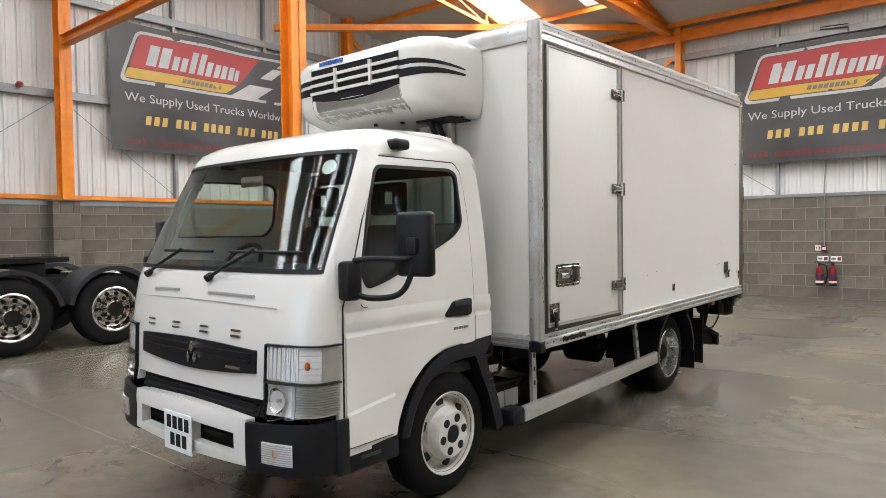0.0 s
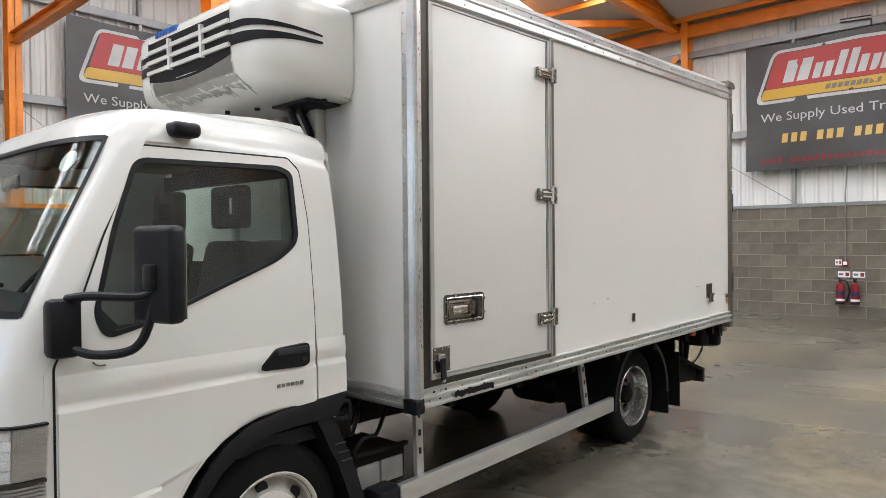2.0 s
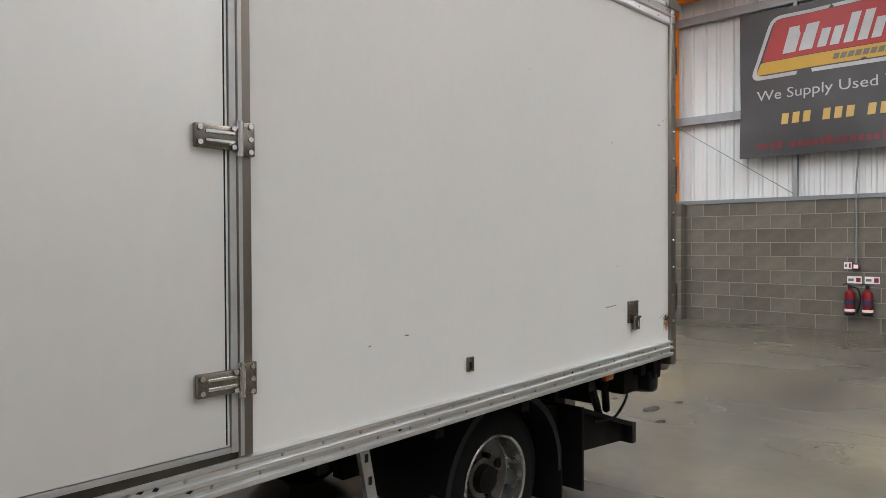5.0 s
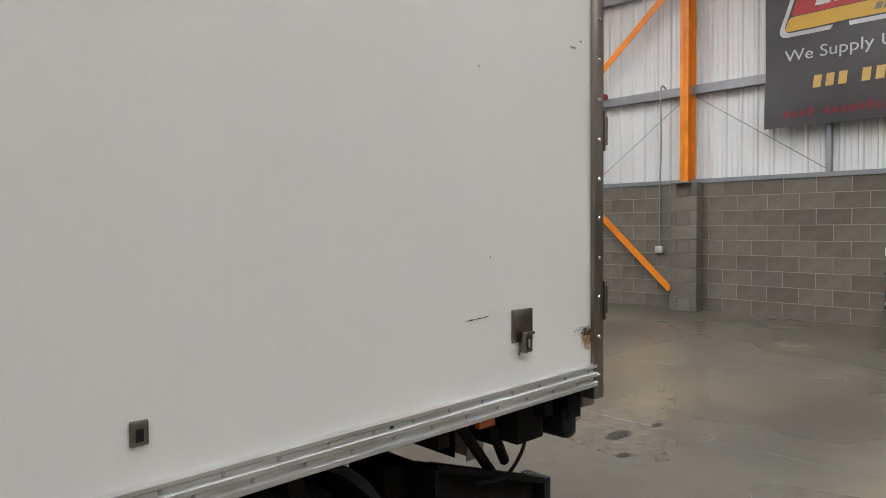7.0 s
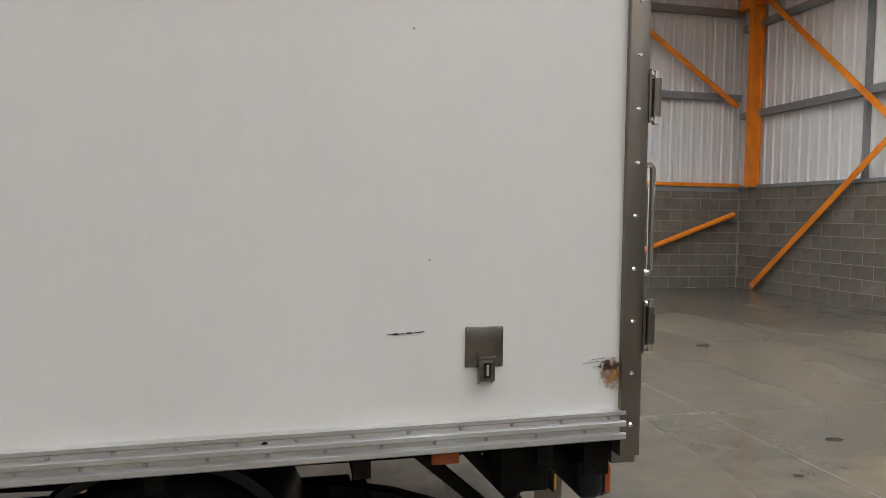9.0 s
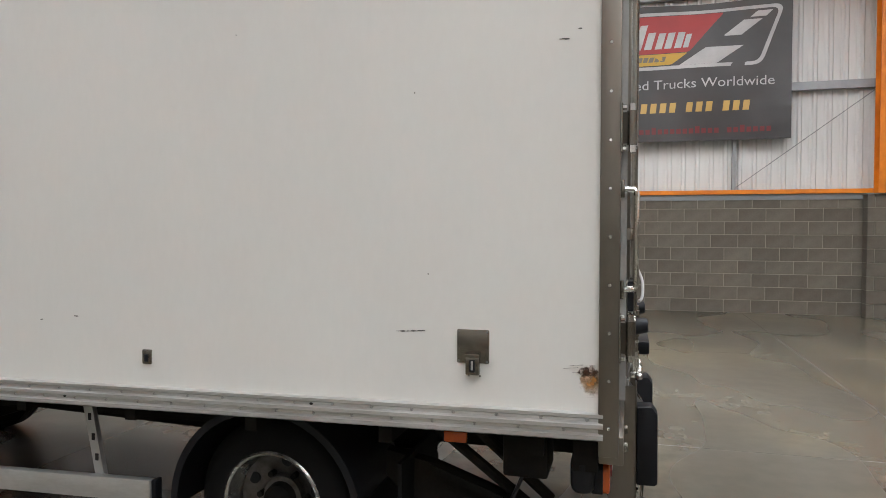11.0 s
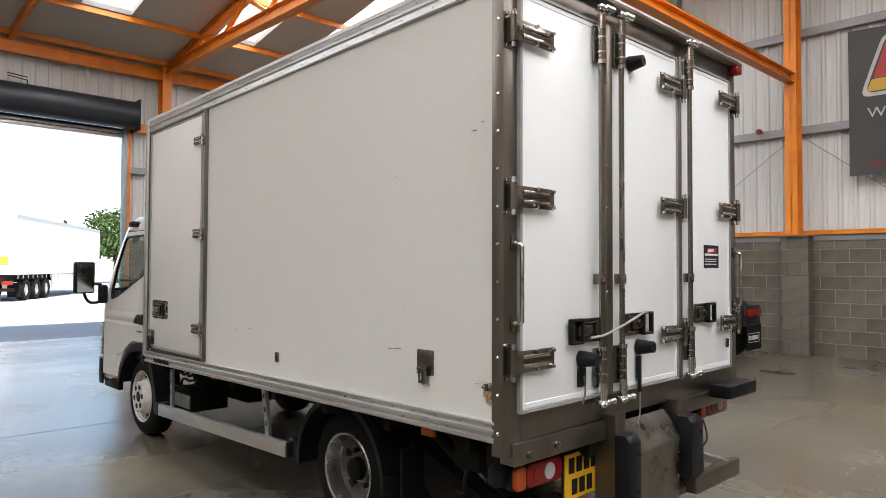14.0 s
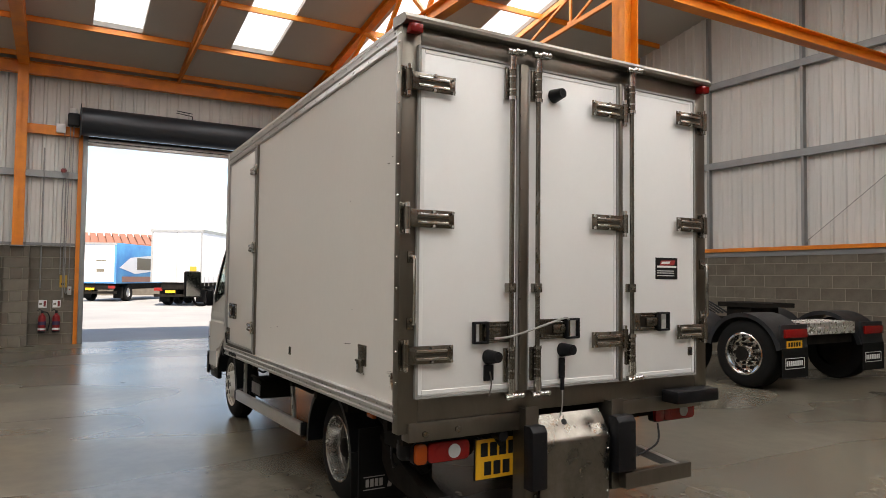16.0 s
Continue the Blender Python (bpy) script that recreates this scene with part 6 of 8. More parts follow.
for s in (-1, 1):
    fs = [s * f for f in (0.60, 0.7, 0.8, 0.87, 0.92, 0.955, 0.975, 0.992, 1.0)]
    bm = patch(fs, lambda f: 0.372 + 0.01 * abs(f), lambda f: 0.598 + 0.05 * max(0, abs(f) - 0.6), 0.022, 0.03, 4)
    c = part("bumper_corner", bm, M_BLACK, bum, "black plastic bumper corner")
    yo = YC + s * 0.905
    part("bumper_side", bx(0.93, 1.005, yo - 0.012, yo + 0.012, 0.37, 0.62, bev=0.008), M_BLACK, c)
    fl = part("fog_lamp", patch([s * f for f in (0.73, 0.79, 0.85, 0.895)], const(0.435), const(0.530), 0.030, 0.012, 3), M_REFL, c, "clear fog lamp")
    for k in range(9):
        part("flute", patch([s * f for f in (0.735, 0.79, 0.85, 0.892)], const(0.440 + 0.010 * k), const(0.4435 + 0.010 * k), 0.0325, 0.004, 1), M_ALUDK, fl)
    c1 = nose(0.485, s * 0.81, 0.031)
    part("bulb", cyl(B(), c1, c1 - Vector((0.004, 0, 0)), 0.018, 14, 0.012), M_BULB, fl)
    part("lens", patch([s * f for f in (0.72, 0.79, 0.85, 0.90)], const(0.430), const(0.536), 0.038, 0.003, 2), M_LENS, fl)
    # headlamps: upper indicator unit and lower main lamp
    HF = [s * f for f in (0.70, 0.78, 0.85, 0.90, 0.94, 0.97, 0.985, 0.995, 1.0)]
    h = part("headlamp", patch(HF, const(0.640), const(0.955), -0.004, 0.04, 6), M_REFL, truck, "clear wraparound headlamp unit")
    part("lens", patch(HF, const(0.795), const(0.958), 0.022, 0.004, 3), M_LENS, h)
    part("lens", patch(HF, const(0.635), const(0.785), 0.022, 0.004, 3), M_LENS, h)
    part("divider", patch(HF, const(0.786), const(0.795), 0.023, 0.02, 1), M_FRAME, h)
    part("lamp_surround", patch(HF, const(0.955), const(0.962), 0.020, 0.02, 1), M_BLACK, h)
    part("lamp_surround", patch([s * 0.700, s * 0.708], const(0.640), const(0.955), 0.021, 0.02, 4), M_BLACK, h)
    # upper unit: upright ridges, then facets round the indicator bulb
    for k in range(13):
        f = 0.712 + k * 0.0135
        part("flute", patch([s * f, s * (f + 0.0045), s * (f + 0.009)], const(0.803), const(0.950), 0.010 if k % 2 else 0.013, 0.010, 1), M_REFL, h)
    for k in range(5):
        part("facet", patch([s * q for q in (0.897, 0.925, 0.95, 0.970, 0.984)], const(0.806 + 0.029 * k), const(0.829 + 0.029 * k), 0.003 + 0.004 * (k % 2), 0.006, 1), M_REFL, h)
    part("bezel", patch([s * q for q in (0.985, 0.992, 1.0)], const(0.80), const(0.952), 0.014, 0.012, 2), M_ALU, h)
    part("bezel", patch([s * q for q in (0.888, 0.895)], const(0.80), const(0.952), 0.014, 0.012, 2), M_REFL, h)
    bm = B()
    bmesh.ops.create_uvsphere(bm, u_segments=14, v_segments=10, radius=0.019, matrix=Matrix.Translation(nose(0.872, s * 0.935, 0.010)) @ Matrix.Diagonal((0.7, 0.6, 1.0, 1)))
    part("indicator_bulb", bm, M_AMBER, h, "amber indicator bulb")
    # lower unit: round bowl, then fine level ribs
    bm = B()
    c0 = nose(0.710, s * 0.785, 0.006)
    lathe(bm, [(0.062, -0.010), (0.058, -0.004), (0.048, 0.004), (0.034, 0.012), (0.020, 0.016), (0.0, 0.018)], (0, 0, 0), "y", 28)
    bmesh.ops.transform(bm, matrix=Matrix.Translation(c0) @ Matrix.Rotation(radians(-90), 4, "Z"), verts=bm.verts)
    part("reflector_bowl", bm, M_CHROME, h, "polished reflector bowl")
    part("bulb_shade", cyl(B(), c0 + Vector((0.012, 0, 0)), c0 + Vector((-0.009, 0, 0)), 0.013, 14, 0.009), M_ALUDK, h)
    part("lamp_frame", patch([s * 0.868, s * 0.884], const(0.640), const(0.783), 0.016, 0.018, 3), M_ALUDK, h)
    for k in range(12):
        z = 0.646 + k * 0.0115
        part("flute", patch([s * q for q in (0.886, 0.92, 0.95, 0.975, 0.99, 1.0)], const(z), const(z + 0.0065), 0.014, 0.012, 1), M_ALU, h)
fp = nose(0.47, 0.02, 0.03)
pl = part("number_plate", bx(fp.x - 0.012, fp.x - 0.004, 0.918, 1.182, 0.362, 0.560, bev=0.002), M_WHITE, bum, "square white front number plate", smooth=False)
bm = B()
for z, n, y in ((0.475, 4, 0.937), (0.388, 3, 0.962)):
    for k in range(n):
        box(bm, fp.x - 0.0135, fp.x - 0.0122, y + k * 0.058, y + k * 0.058 + 0.042, z, z + 0.065)
part("print_bar", bm, M_PRINT, pl, smooth=False)

# roof marker and mirrors
for s in (-1, 1):
    rl = part("roof_lamp", bx(1.415, 1.525, YC + s * 0.79 - 0.045, YC + s * 0.79 + 0.045, 1.885, 1.940, bev=0.02, seg=3), M_BLACK, cab, "black roof marker lamp")
    part("lens", bx(1.40, 1.44, YC + s * 0.79 - 0.038, YC + s * 0.79 + 0.038, 1.892, 1.930, bev=0.012), M_LENS, rl)
    def my(d):
        return YC + s * d
    mr = part("mirror", bx(0.965, 1.06, my(0.885), my(0.96), 1.155, 1.335, bev=0.02), M_BLACK, truck, "black twin-arm door mirror")
    part("arm", tube(B(), bend([(1.02, my(0.94), 1.335), (1.06, my(1.02), 1.345), (1.16, my(1.12), 1.34), (1.19, my(1.16), 1.36)], 5), 0.014, 10), M_BLACK, mr)
    part("arm", tube(B(), bend([(1.02, my(0.93), 1.19), (1.07, my(1.0), 1.165), (1.15, my(1.09), 1.18), (1.18, my(1.14), 1.26), (1.195, my(1.16), 1.40)], 5), 0.014, 10), M_BLACK, mr)
    m = Matrix.Translation((1.21, my(1.150), 1.41)) @ Matrix.Rotation(radians(-12 * s), 4, "Z")
    part("head", box(B(), -0.035, 0.03, -0.092, 0.092, -0.150, 0.145, bev=0.022, seg=3, m=m), M_BLACK, mr, "black mirror housing")
    part("mirror_glass", box(B(), 0.030, 0.034, -0.08, 0.08, -0.138, 0.133, m=m), M_CHROME, mr)
    part("joint", bx(1.16, 1.20, my(1.13), my(1.19), 1.36, 1.44, bev=0.012), M_BLACK, mr)

# gear between cab and box
bm = B()
for k in range(2):
    tube(bm, bend([(2.26 + 0.05 * k, 0.72 - 0.01 * k, 2.20), (2.28 + 0.05 * k, 0.70 - 0.02 * k, 2.12), (2.32 + 0.03 * k, 0.68 - 0.03 * k, 2.02), (2.36, 0.70 - 0.03 * k, 1.90), (2.42, 0.80, 1.84)]), 0.017, 8)
part("hose", bm, M_BLACK, truck, "black fridge hoses running down the bulkhead")
part("hose_cover", bx(2.37, 2.422, 0.63, 0.695, 0.83, 2.178, bev=0.006), M_PANEL, truck, "white cable duct")
for y in (0.70, 0.95, 1.45):
    part("duct", bx(2.39, 2.422, y, y + 0.035, 1.0, 2.17), M_ALUDK, truck)
bm = B()
for k in range(5):
    tube(bm, bend([(2.22, 0.35 + 0.06 * k, 0.72), (2.30, 0.32 + 0.05 * k, 0.60 - 0.02 * k), (2.42, 0.40 + 0.05 * k, 0.66), (2.5, 0.5, 0.70)]), 0.011, 6)
part("hose", bm, M_BLACK, truck)
part("cab_mount", bx(2.12, 2.30, 0.30, 1.75, 0.60, 0.72, bev=0.01), M_CHASSIS, truck)

# ---- fridge unit over the cab ----
FY0, FY1, FRX, FRY = 0.385, 1.695, 0.27, 0.245
fridge = part("fridge_unit", B(), M_PAINT, truck, "white fridge unit with black grille over the cab")
bm = B()
lv = ((2.178, 2.36, 0.07), (2.183, 2.20, 0.05), (2.196, 2.09, 0.03), (2.215, 2.02, 0.018), (2.24, 1.955, 0.008), (2.268, 1.918, 0.002), (2.33, 1.901, 0.0), (2.45, 1.897, 0.0), (2.545, 1.893, 0.0),
      (2.580, 1.899, 0.003), (2.602, 1.915, 0.010), (2.620, 1.945, 0.022), (2.632, 1.99, 0.042), (2.638, 2.06, 0.075))


def fr_x(z):
    for (za, xa, _), (zb, xb, _) in zip(lv, lv[1:]):
        if z <= zb:
            return xa + (xb - xa) * (z - za) / (zb - za)
    return lv[-1][1]


def fr_end(z, t, y_end, s, e=0.0, ins=0.0):
    """A point round a rounded front corner; t from 0 (end panel) to 1 (front)."""
    a = radians(90 * t)
    k = 0.72
    c, q = abs(math.cos(a)) ** k, abs(math.sin(a)) ** k
    return (fr_x(z) + FRX - (FRX + e) * q, y_end + s * (ins + FRY - (FRY + e) * c), z)


rows = []
for z, xf, ins in lv:
    row = [(2.424, FY0 + ins + 0.02, z)]
    row += [fr_end(z, t, FY0, 1, 0, ins) for t in frange(0, 1, 12)]
    row += [(xf, y, z) for y in (0.9, 1.15, 1.3)]
    row += [fr_end(z, t, FY1, -1, 0, ins) for t in frange(1, 0, 12)]
    row.append((2.424, FY1 - ins - 0.02, z))
    rows.append(row)
vs = grid(bm, rows)
bm.faces.new(vs[0])
bm.faces.new(vs[-1][::-1])
bmesh.ops.recalc_face_normals(bm, faces=bm.faces)
bm.to_mesh(fridge.data)
bm.free()
fridge.data.shade_smooth()
fridge.data.set_sharp_from_angle(angle=radians(50))


def fr_patch(y0, y1, zlo, zhi, off, th=0.01, nz=6, ny=10):
    bm = B()
    lay = []
    for o in (off, off - th):
        lay.append(grid(bm, [[(fr_x(zlo(y) + (zhi(y) - zlo(y)) * k / nz) - o, y, zlo(y) + (zhi(y) - zlo(y)) * k / nz) for y in frange(y0, y1, ny)] for k in range(nz + 1)]))
    a, b = lay
    for r0, r1 in ((a[0], b[0]), (a[-1], b[-1]), ([r[0] for r in a], [r[0] for r in b]), ([r[-1] for r in a], [r[-1] for r in b])):
        for i in range(len(r0) - 1):
            bm.faces.new((r0[i], r0[i + 1], r1[i + 1], r1[i]))
    return bm


GY0, GY1, GYM = 0.634, 1.446, 1.04
def g_low(y):
    return 2.315 + 0.035 * ((y - GYM) / 0.406) ** 2


grl = part("grille", fr_patch(GY0, GY1, g_low, const(2.548), 0.002), M_BLACK, fridge, "black condenser grille")
for z in (2.488, 2.437, 2.384):
    part("grille_bar", fr_patch(GY0 - 0.003, GY1 + 0.003, const(z), const(z + 0.018), 0.016, 0.013, 1), M_PAINT, grl, "white grille bar")
for y in (0.860, 1.185):
    part("grille_post", fr_patch(y, y + 0.020, const(2.376), const(2.53), 0.021, 0.018, 3, 1), M_PAINT, grl)
def ragged(y):
    return 2.222 + 0.012 * noise.noise((y * 19, 0.3, 0)) + 0.016 * noise.noise((y * 55, 1.3, 0))


part("bare_patch", fr_patch(GY0 + 0.004, GY1 - 0.03, ragged, lambda y: g_low(y) - 0.002, 0.0022, 0.003, 8, 90), M_BARE, fridge, "bare metal where the paint has peeled")
for k in range(6):
    y = 0.70 + 0.12 * k
    part("paint_flake", fr_patch(y, y + 0.03 + 0.012 * (k % 3), lambda q, y=y: 2.225 + 0.1 * (q - y), lambda q, y=y: 2.232 + 0.55 * (q - y), 0.0035, 0.002, 2, 6), M_PAINT, fridge)
# black slots run round the rounded ends and narrow to a tip
for y_end, s, yg in ((FY0, 1, GY0), (FY1, -1, GY1)):
    for z0, z1, t0, t1 in ((2.455, 2.487, 2.440, 2.450), (2.385, 2.434, 2.408, 2.420)):
        rows = []
        for k in range(5):
            row = []
            for t in frange(-0.18, 1, 14):
                w = min(1.0, (t + 0.18) / 1.0)
                lo, hi = t0 + (z0 - t0) * w, t1 + (z1 - t1) * w
                p = fr_end(lo + (hi - lo) * k / 4, max(t, 0), y_end, s, 0.003)
                row.append((p[0] + (0.30 * -t if t < 0 else 0), p[1], p[2]))
            row.append((fr_x(row[-1][2]) - 0.003, yg, row[-1][2]))
            rows.append(row)
        part("side_slot", grid_mesh(rows), M_BLACK, grl)
    bm = B()
    tube(bm, [(fr_x(z) - 0.001, yg - s * 0.003, z) for z in (2.60, 2.55, 2.45, 2.35, 2.30, 2.265, 2.24)] + [(2.02, yg + s * 0.03, 2.213), (2.10, yg + s * 0.07, 2.196)], 0.0022, 5)
    part("seam", bm, M_SILICA, fridge)
bm = B()
for k in range(7):
    y = 1.365 - k * 0.034
    z = 2.566
    prism(bm, [(y, z), (y - 0.025, z), (y - 0.025, z + 0.026), (y, z + 0.026)], "x", fr_x(z) - 0.006, fr_x(z + 0.026) + 0.01)
part("print_bar", bm, M_BLUE, fridge, smooth=False)
bm = B()
for y, x in ((0.50, 2.28), (0.48, 2.30), (1.1, 2.15), (1.3, 2.2), (0.9, 2.2)):
    cyl(bm, (x, y, 2.172), (x, y, 2.19), 0.014, 10)
part("drain", bm, M_PRINT, fridge)
part("unit_back", bx(2.22, 2.42, 0.50, 0.80, 2.168, 2.184, bev=0.004), M_BLACK, fridge)

# ---- steel frame of the hall ----
def ibeam(bm, p, q, h, w, up=(0, 0, 1), tf=0.014, tw=0.010):
    """A rolled I section from p to q."""
    p, q = Vector(p), Vector(q)
    d = (q - p).normalized()
    u = (Vector(up) - d * Vector(up).dot(d)).normalized()
    s = d.cross(u)
    m = Matrix((s, u, d)).transposed().to_4x4()
    m.translation = p
    L = (q - p).length
    box(bm, -w / 2, w / 2, h / 2 - tf, h / 2, 0, L, m=m)
    box(bm, -w / 2, w / 2, -h / 2, -h / 2 + tf, 0, L, m=m)
    box(bm, -tw / 2, tw / 2, -h / 2, h / 2, 0, L, m=m)
    return bm


def bar(bm, p, q, a, b, up=(0, 0, 1)):
    """A flat or square bar from p to q, a high and b wide."""
    p, q = Vector(p), Vector(q)
    d = (q - p).normalized()
    u = Vector(up)
    if abs(d.dot(u)) > 0.98:
        u = Vector((1, 0, 0))
    u = (u - d * u.dot(d)).normalized()
    m = Matrix((d.cross(u), u, d)).transposed().to_4x4()
    m.translation = p
    return box(bm, -b / 2, b / 2, -a / 2, a / 2, 0, (q - p).length, m=m)


def steel(name, bm, label, category="steelwork", material=None, group=""):
    ob = tagged(link(name, bm, material or M_ORANGE), label, category, group, kind="structure")
    return ob


# gable posts on the north wall, wall columns east and west, the free column in the middle
for x in (3.79, 10.43, -2.6):
    steel("column", ibeam(B(), (x, 10.62, ZB), (x, 10.62, roof_z(x) - 0.1), 0.26, 0.20, up=(0, 1, 0)), "orange painted steel post on a block pier", "column")
for y in (3.81, -2.2, 10.3, -8.35):
    steel("column", ibeam(B(), (XR - 0.12, y, ZB), (XR - 0.12, y, EAVE), 0.26, 0.14, up=(1, 0, 0)), "orange painted steel wall column", "column")
for y in (3.98, -2.15, 10.3, -8.35):
    steel("column", ibeam(B(), (XW + 0.12, y, ZB if y == -2.15 else 0), (XW + 0.12, y, EAVE), 0.26, 0.20, up=(1, 0, 0)), "orange painted steel wall column", "column")
steel("column", ibeam(B(), (3.74, 4.05, 0), (3.74, 4.05, 6.0), 0.21, 0.20, up=(0, 1, 0)), "orange painted free-standing steel column", "column")
steel("tie_beam", ibeam(B(), (3.79, 4.2, 4.86), (3.79, 10.5, 4.86), 0.17, 0.16), "orange painted steel tie beam")

# trusses
for y in (4.05, -2.15, -8.35):
    bm = B()
    ibeam(bm, (XW + 0.1, y, 6.02), (XR - 0.1, y, 6.02), 0.24, 0.20)
    for s in (-1, 1):
        xe = XW + 0.1 if s < 0 else XR - 0.1
        ibeam(bm, (xe, y, roof_z(xe) - 0.06), (XM, y, roof_z(XM) - 0.2), 0.16, 0.14)
        n = 6
        for k in range(1, n + 1):
            x1 = xe + (XM - xe) * k / n
            x0 = xe + (XM - xe) * (k - 0.5) / n
            xp = xe + (XM - xe) * (k - 1) / n
            if k > 1:
                bar(bm, (xp, y, roof_z(xp) - 0.15), (x0, y, 6.1), 0.07, 0.07)
            bar(bm, (x0, y, 6.1), (x1, y, roof_z(x1) - 0.2), 0.07, 0.07)
    steel("truss", bm, "orange painted steel roof truss", "truss")
for y in (0.92, 7.3, -5.2):
    bm = B()
    for s in (-1, 1):
        xe = XW + 0.1 if s < 0 else XR - 0.1
        def zb(x):
            return EAVE - 0.1 + 0.085 * min(x - XW, XR - x)
        bar(bm, (xe, y, roof_z(xe) - 0.08), (XM, y, roof_z(XM) - 0.16), 0.10, 0.06)
        bar(bm, (xe, y, zb(xe)), (XM, y, zb(XM)), 0.08, 0.06)
        for k in range(1, 7):
            xa = xe + (XM - xe) * (k - 0.5) / 6
            for dx in (-0.5, 0.5):
                xb = xe + (XM - xe) * (k + dx) / 6 if k + dx > 0 else xe
                bar(bm, (xa, y, zb(xa)), (xb, y, roof_z(xb) - 0.14), 0.045, 0.045)
            bm2 = box(bm, xa - 0.10, xa + 0.10, y - 0.008, y + 0.008, zb(xa) - 0.03, zb(xa) + 0.10)
    steel("light_truss", bm, "slim rust-orange lattice truss", "truss", M_RUSTRED)
for s in (-1, 1):
    e = XW if s < 0 else XR
    steel("eaves_beam", ibeam(B(), (e - s * 0.12, YS, 5.86), (e - s * 0.12, YF, 5.86), 0.26, 0.16), "orange painted eaves beam", "beam")
    for d in (0.28, 1.80, 3.6, 5.5, 7.4, 9.3, 10.9):
        x = e - s * d
        bm = bx(x - 0.025, x + 0.025, YS, YF, roof_z(x) - 0.11, roof_z(x) - 0.004)
        steel("purlin", bm, "orange painted roof purlin", "purlin")
bm = bar(B(), (8.35, 10.75, 6.12), (14.45, 4.15, 6.12), 0.14, 0.14)
steel("wind_brace", bm, "orange painted diagonal roof brace", "brace")
# bracing on the walls
steel("cross_brace", bar(B(), (XR - 0.10, 4.12, 0.33), (XR - 0.10, 10.2, 5.95), 0.014, 0.11, up=(1, 0, 0)), "orange flat steel cross brace", "brace")
steel("cross_brace", bar(B(), (XR - 0.13, 4.0, 5.38), (XR - 0.13, 10.2, 0.08), 0.014, 0.11, up=(1, 0, 0)), "orange flat steel cross brace", "brace")
steel("tube_brace", cyl(B(), (10.70, 10.72, 0.19), (14.4, 10.72, 1.54), 0.055, 16), "orange round tube brace", "brace")
steel("tube_brace", cyl(B(), (10.4, 10.72, 6.5), (14.4, 10.72, 3.78), 0.055, 16), "orange round tube brace", "brace")

# rails, girts and flashings
steel("base_rail", bx(XW + 0.01, XR - 0.01, YF - 0.05, YF + 0.07, 2.115, 2.19), "orange painted rail on top of the block wall", "rail")
steel("base_rail", bx(XW - 0.02, XW + 0.07, YS, DOOR_Y0 - 0.14, 2.115, 2.17), "grey steel angle on top of the block wall", "rail", M_FLASH)
steel("flashing", bx(XW, XR, YF - 0.012, YF + 0.012, 2.01, 2.112), "grey steel flashing over the blocks", "flashing", M_FLASH)
steel("flashing", bx(XR - 0.012, XR + 0.08, YS, YF, 2.085, 2.15), "dark grey steel flashing over the blocks", "flashing", M_FLASH)
for z in (3.98, 5.72):
    steel("girt", bx(XW + 0.02, XR - 0.02, YF - 0.02, YF + 0.10, z - 0.07, z + 0.07), "grey galvanised wall rail", "rail", M_GALV)
for z in (3.60, 5.40):
    steel("girt", bx(XR - 0.02, XR + 0.10, YS, YF, z - 0.07, z + 0.07), "grey galvanised wall rail", "rail", M_GALV)
steel("girt", bx(XW - 0.10, XW + 0.02, YS, DOOR_Y0 - 0.05, 3.58, 3.72), "grey galvanised wall rail", "rail", M_GALV)
steel("girt", bx(XW - 0.10, XW + 0.02, DOOR_Y1 + 0.05, YF, 3.58, 3.72), "grey galvanised wall rail", "rail", M_GALV)
for x in (-4.7, -0.62, 1.53, 5.99, 8.15, 12.3):
    steel("wall_post", bx(x - 0.03, x + 0.03, YF - 0.005, YF + 0.10, 2.19, roof_z(x) - 0.1), "slim grey steel wall post", "post", M_GALV)
for y in (-4.2, -0.3, 1.76, 5.66, 7.68):
    steel("wall_post", bx(XR - 0.005, XR + 0.10, y - 0.03, y + 0.03, 2.15, EAVE), "slim grey steel wall post", "post", M_GALV)
bm = B()
for x0, x1 in ((3.79, 5.95), (3.79, 1.55), (10.43, 8.16), (10.43, 12.3)):
    cyl(bm, (x0, YF - 0.03, 3.92), (x1, YF - 0.03, 2.22), 0.007, 6)
for y0, y1 in ((3.81, 5.62), (3.81, 1.78)):
    cyl(bm, (XR - 0.03, y0, 3.54), (XR - 0.03, y1, 2.2), 0.007, 6)
steel("sag_rod", bm, "thin steel sag rods across the cladding", "rod", M_GALV)

# ---- roller door ----
rd = thing("roller_door", (XW, 1.1, 0), "raised dark grey roller shutter over the open doorway", "roller door", kind="structure")
bm = B()
cyl(bm, (XW + 0.34, DOOR_Y0 - 0.1, 4.80), (XW + 0.34, DOOR_Y1 + 0.1, 4.80), 0.30, 36)
part("shutter_roll", bm, M_SHUT, rd, "rolled-up dark grey slats")
bm = B()
for k in range(5):
    box(bm, XW + 0.03, XW + 0.06, DOOR_Y0 + 0.03, DOOR_Y1 - 0.03, 4.40 + k * 0.075, 4.468 + k * 0.075, bev=0.006, seg=1)
part("slat", bm, M_SHUT, rd)
part("bottom_rail", bx(XW + 0.02, XW + 0.08, DOOR_Y0 + 0.03, DOOR_Y1 - 0.03, 4.33, 4.41, bev=0.01), M_ALU, rd, "pale aluminium bottom rail")
part("bottom_slat", bx(XW + 0.03, XW + 0.07, DOOR_Y0 + 0.03, DOOR_Y1 - 0.03, 4.425, 4.49, bev=0.008), M_ALU, rd)
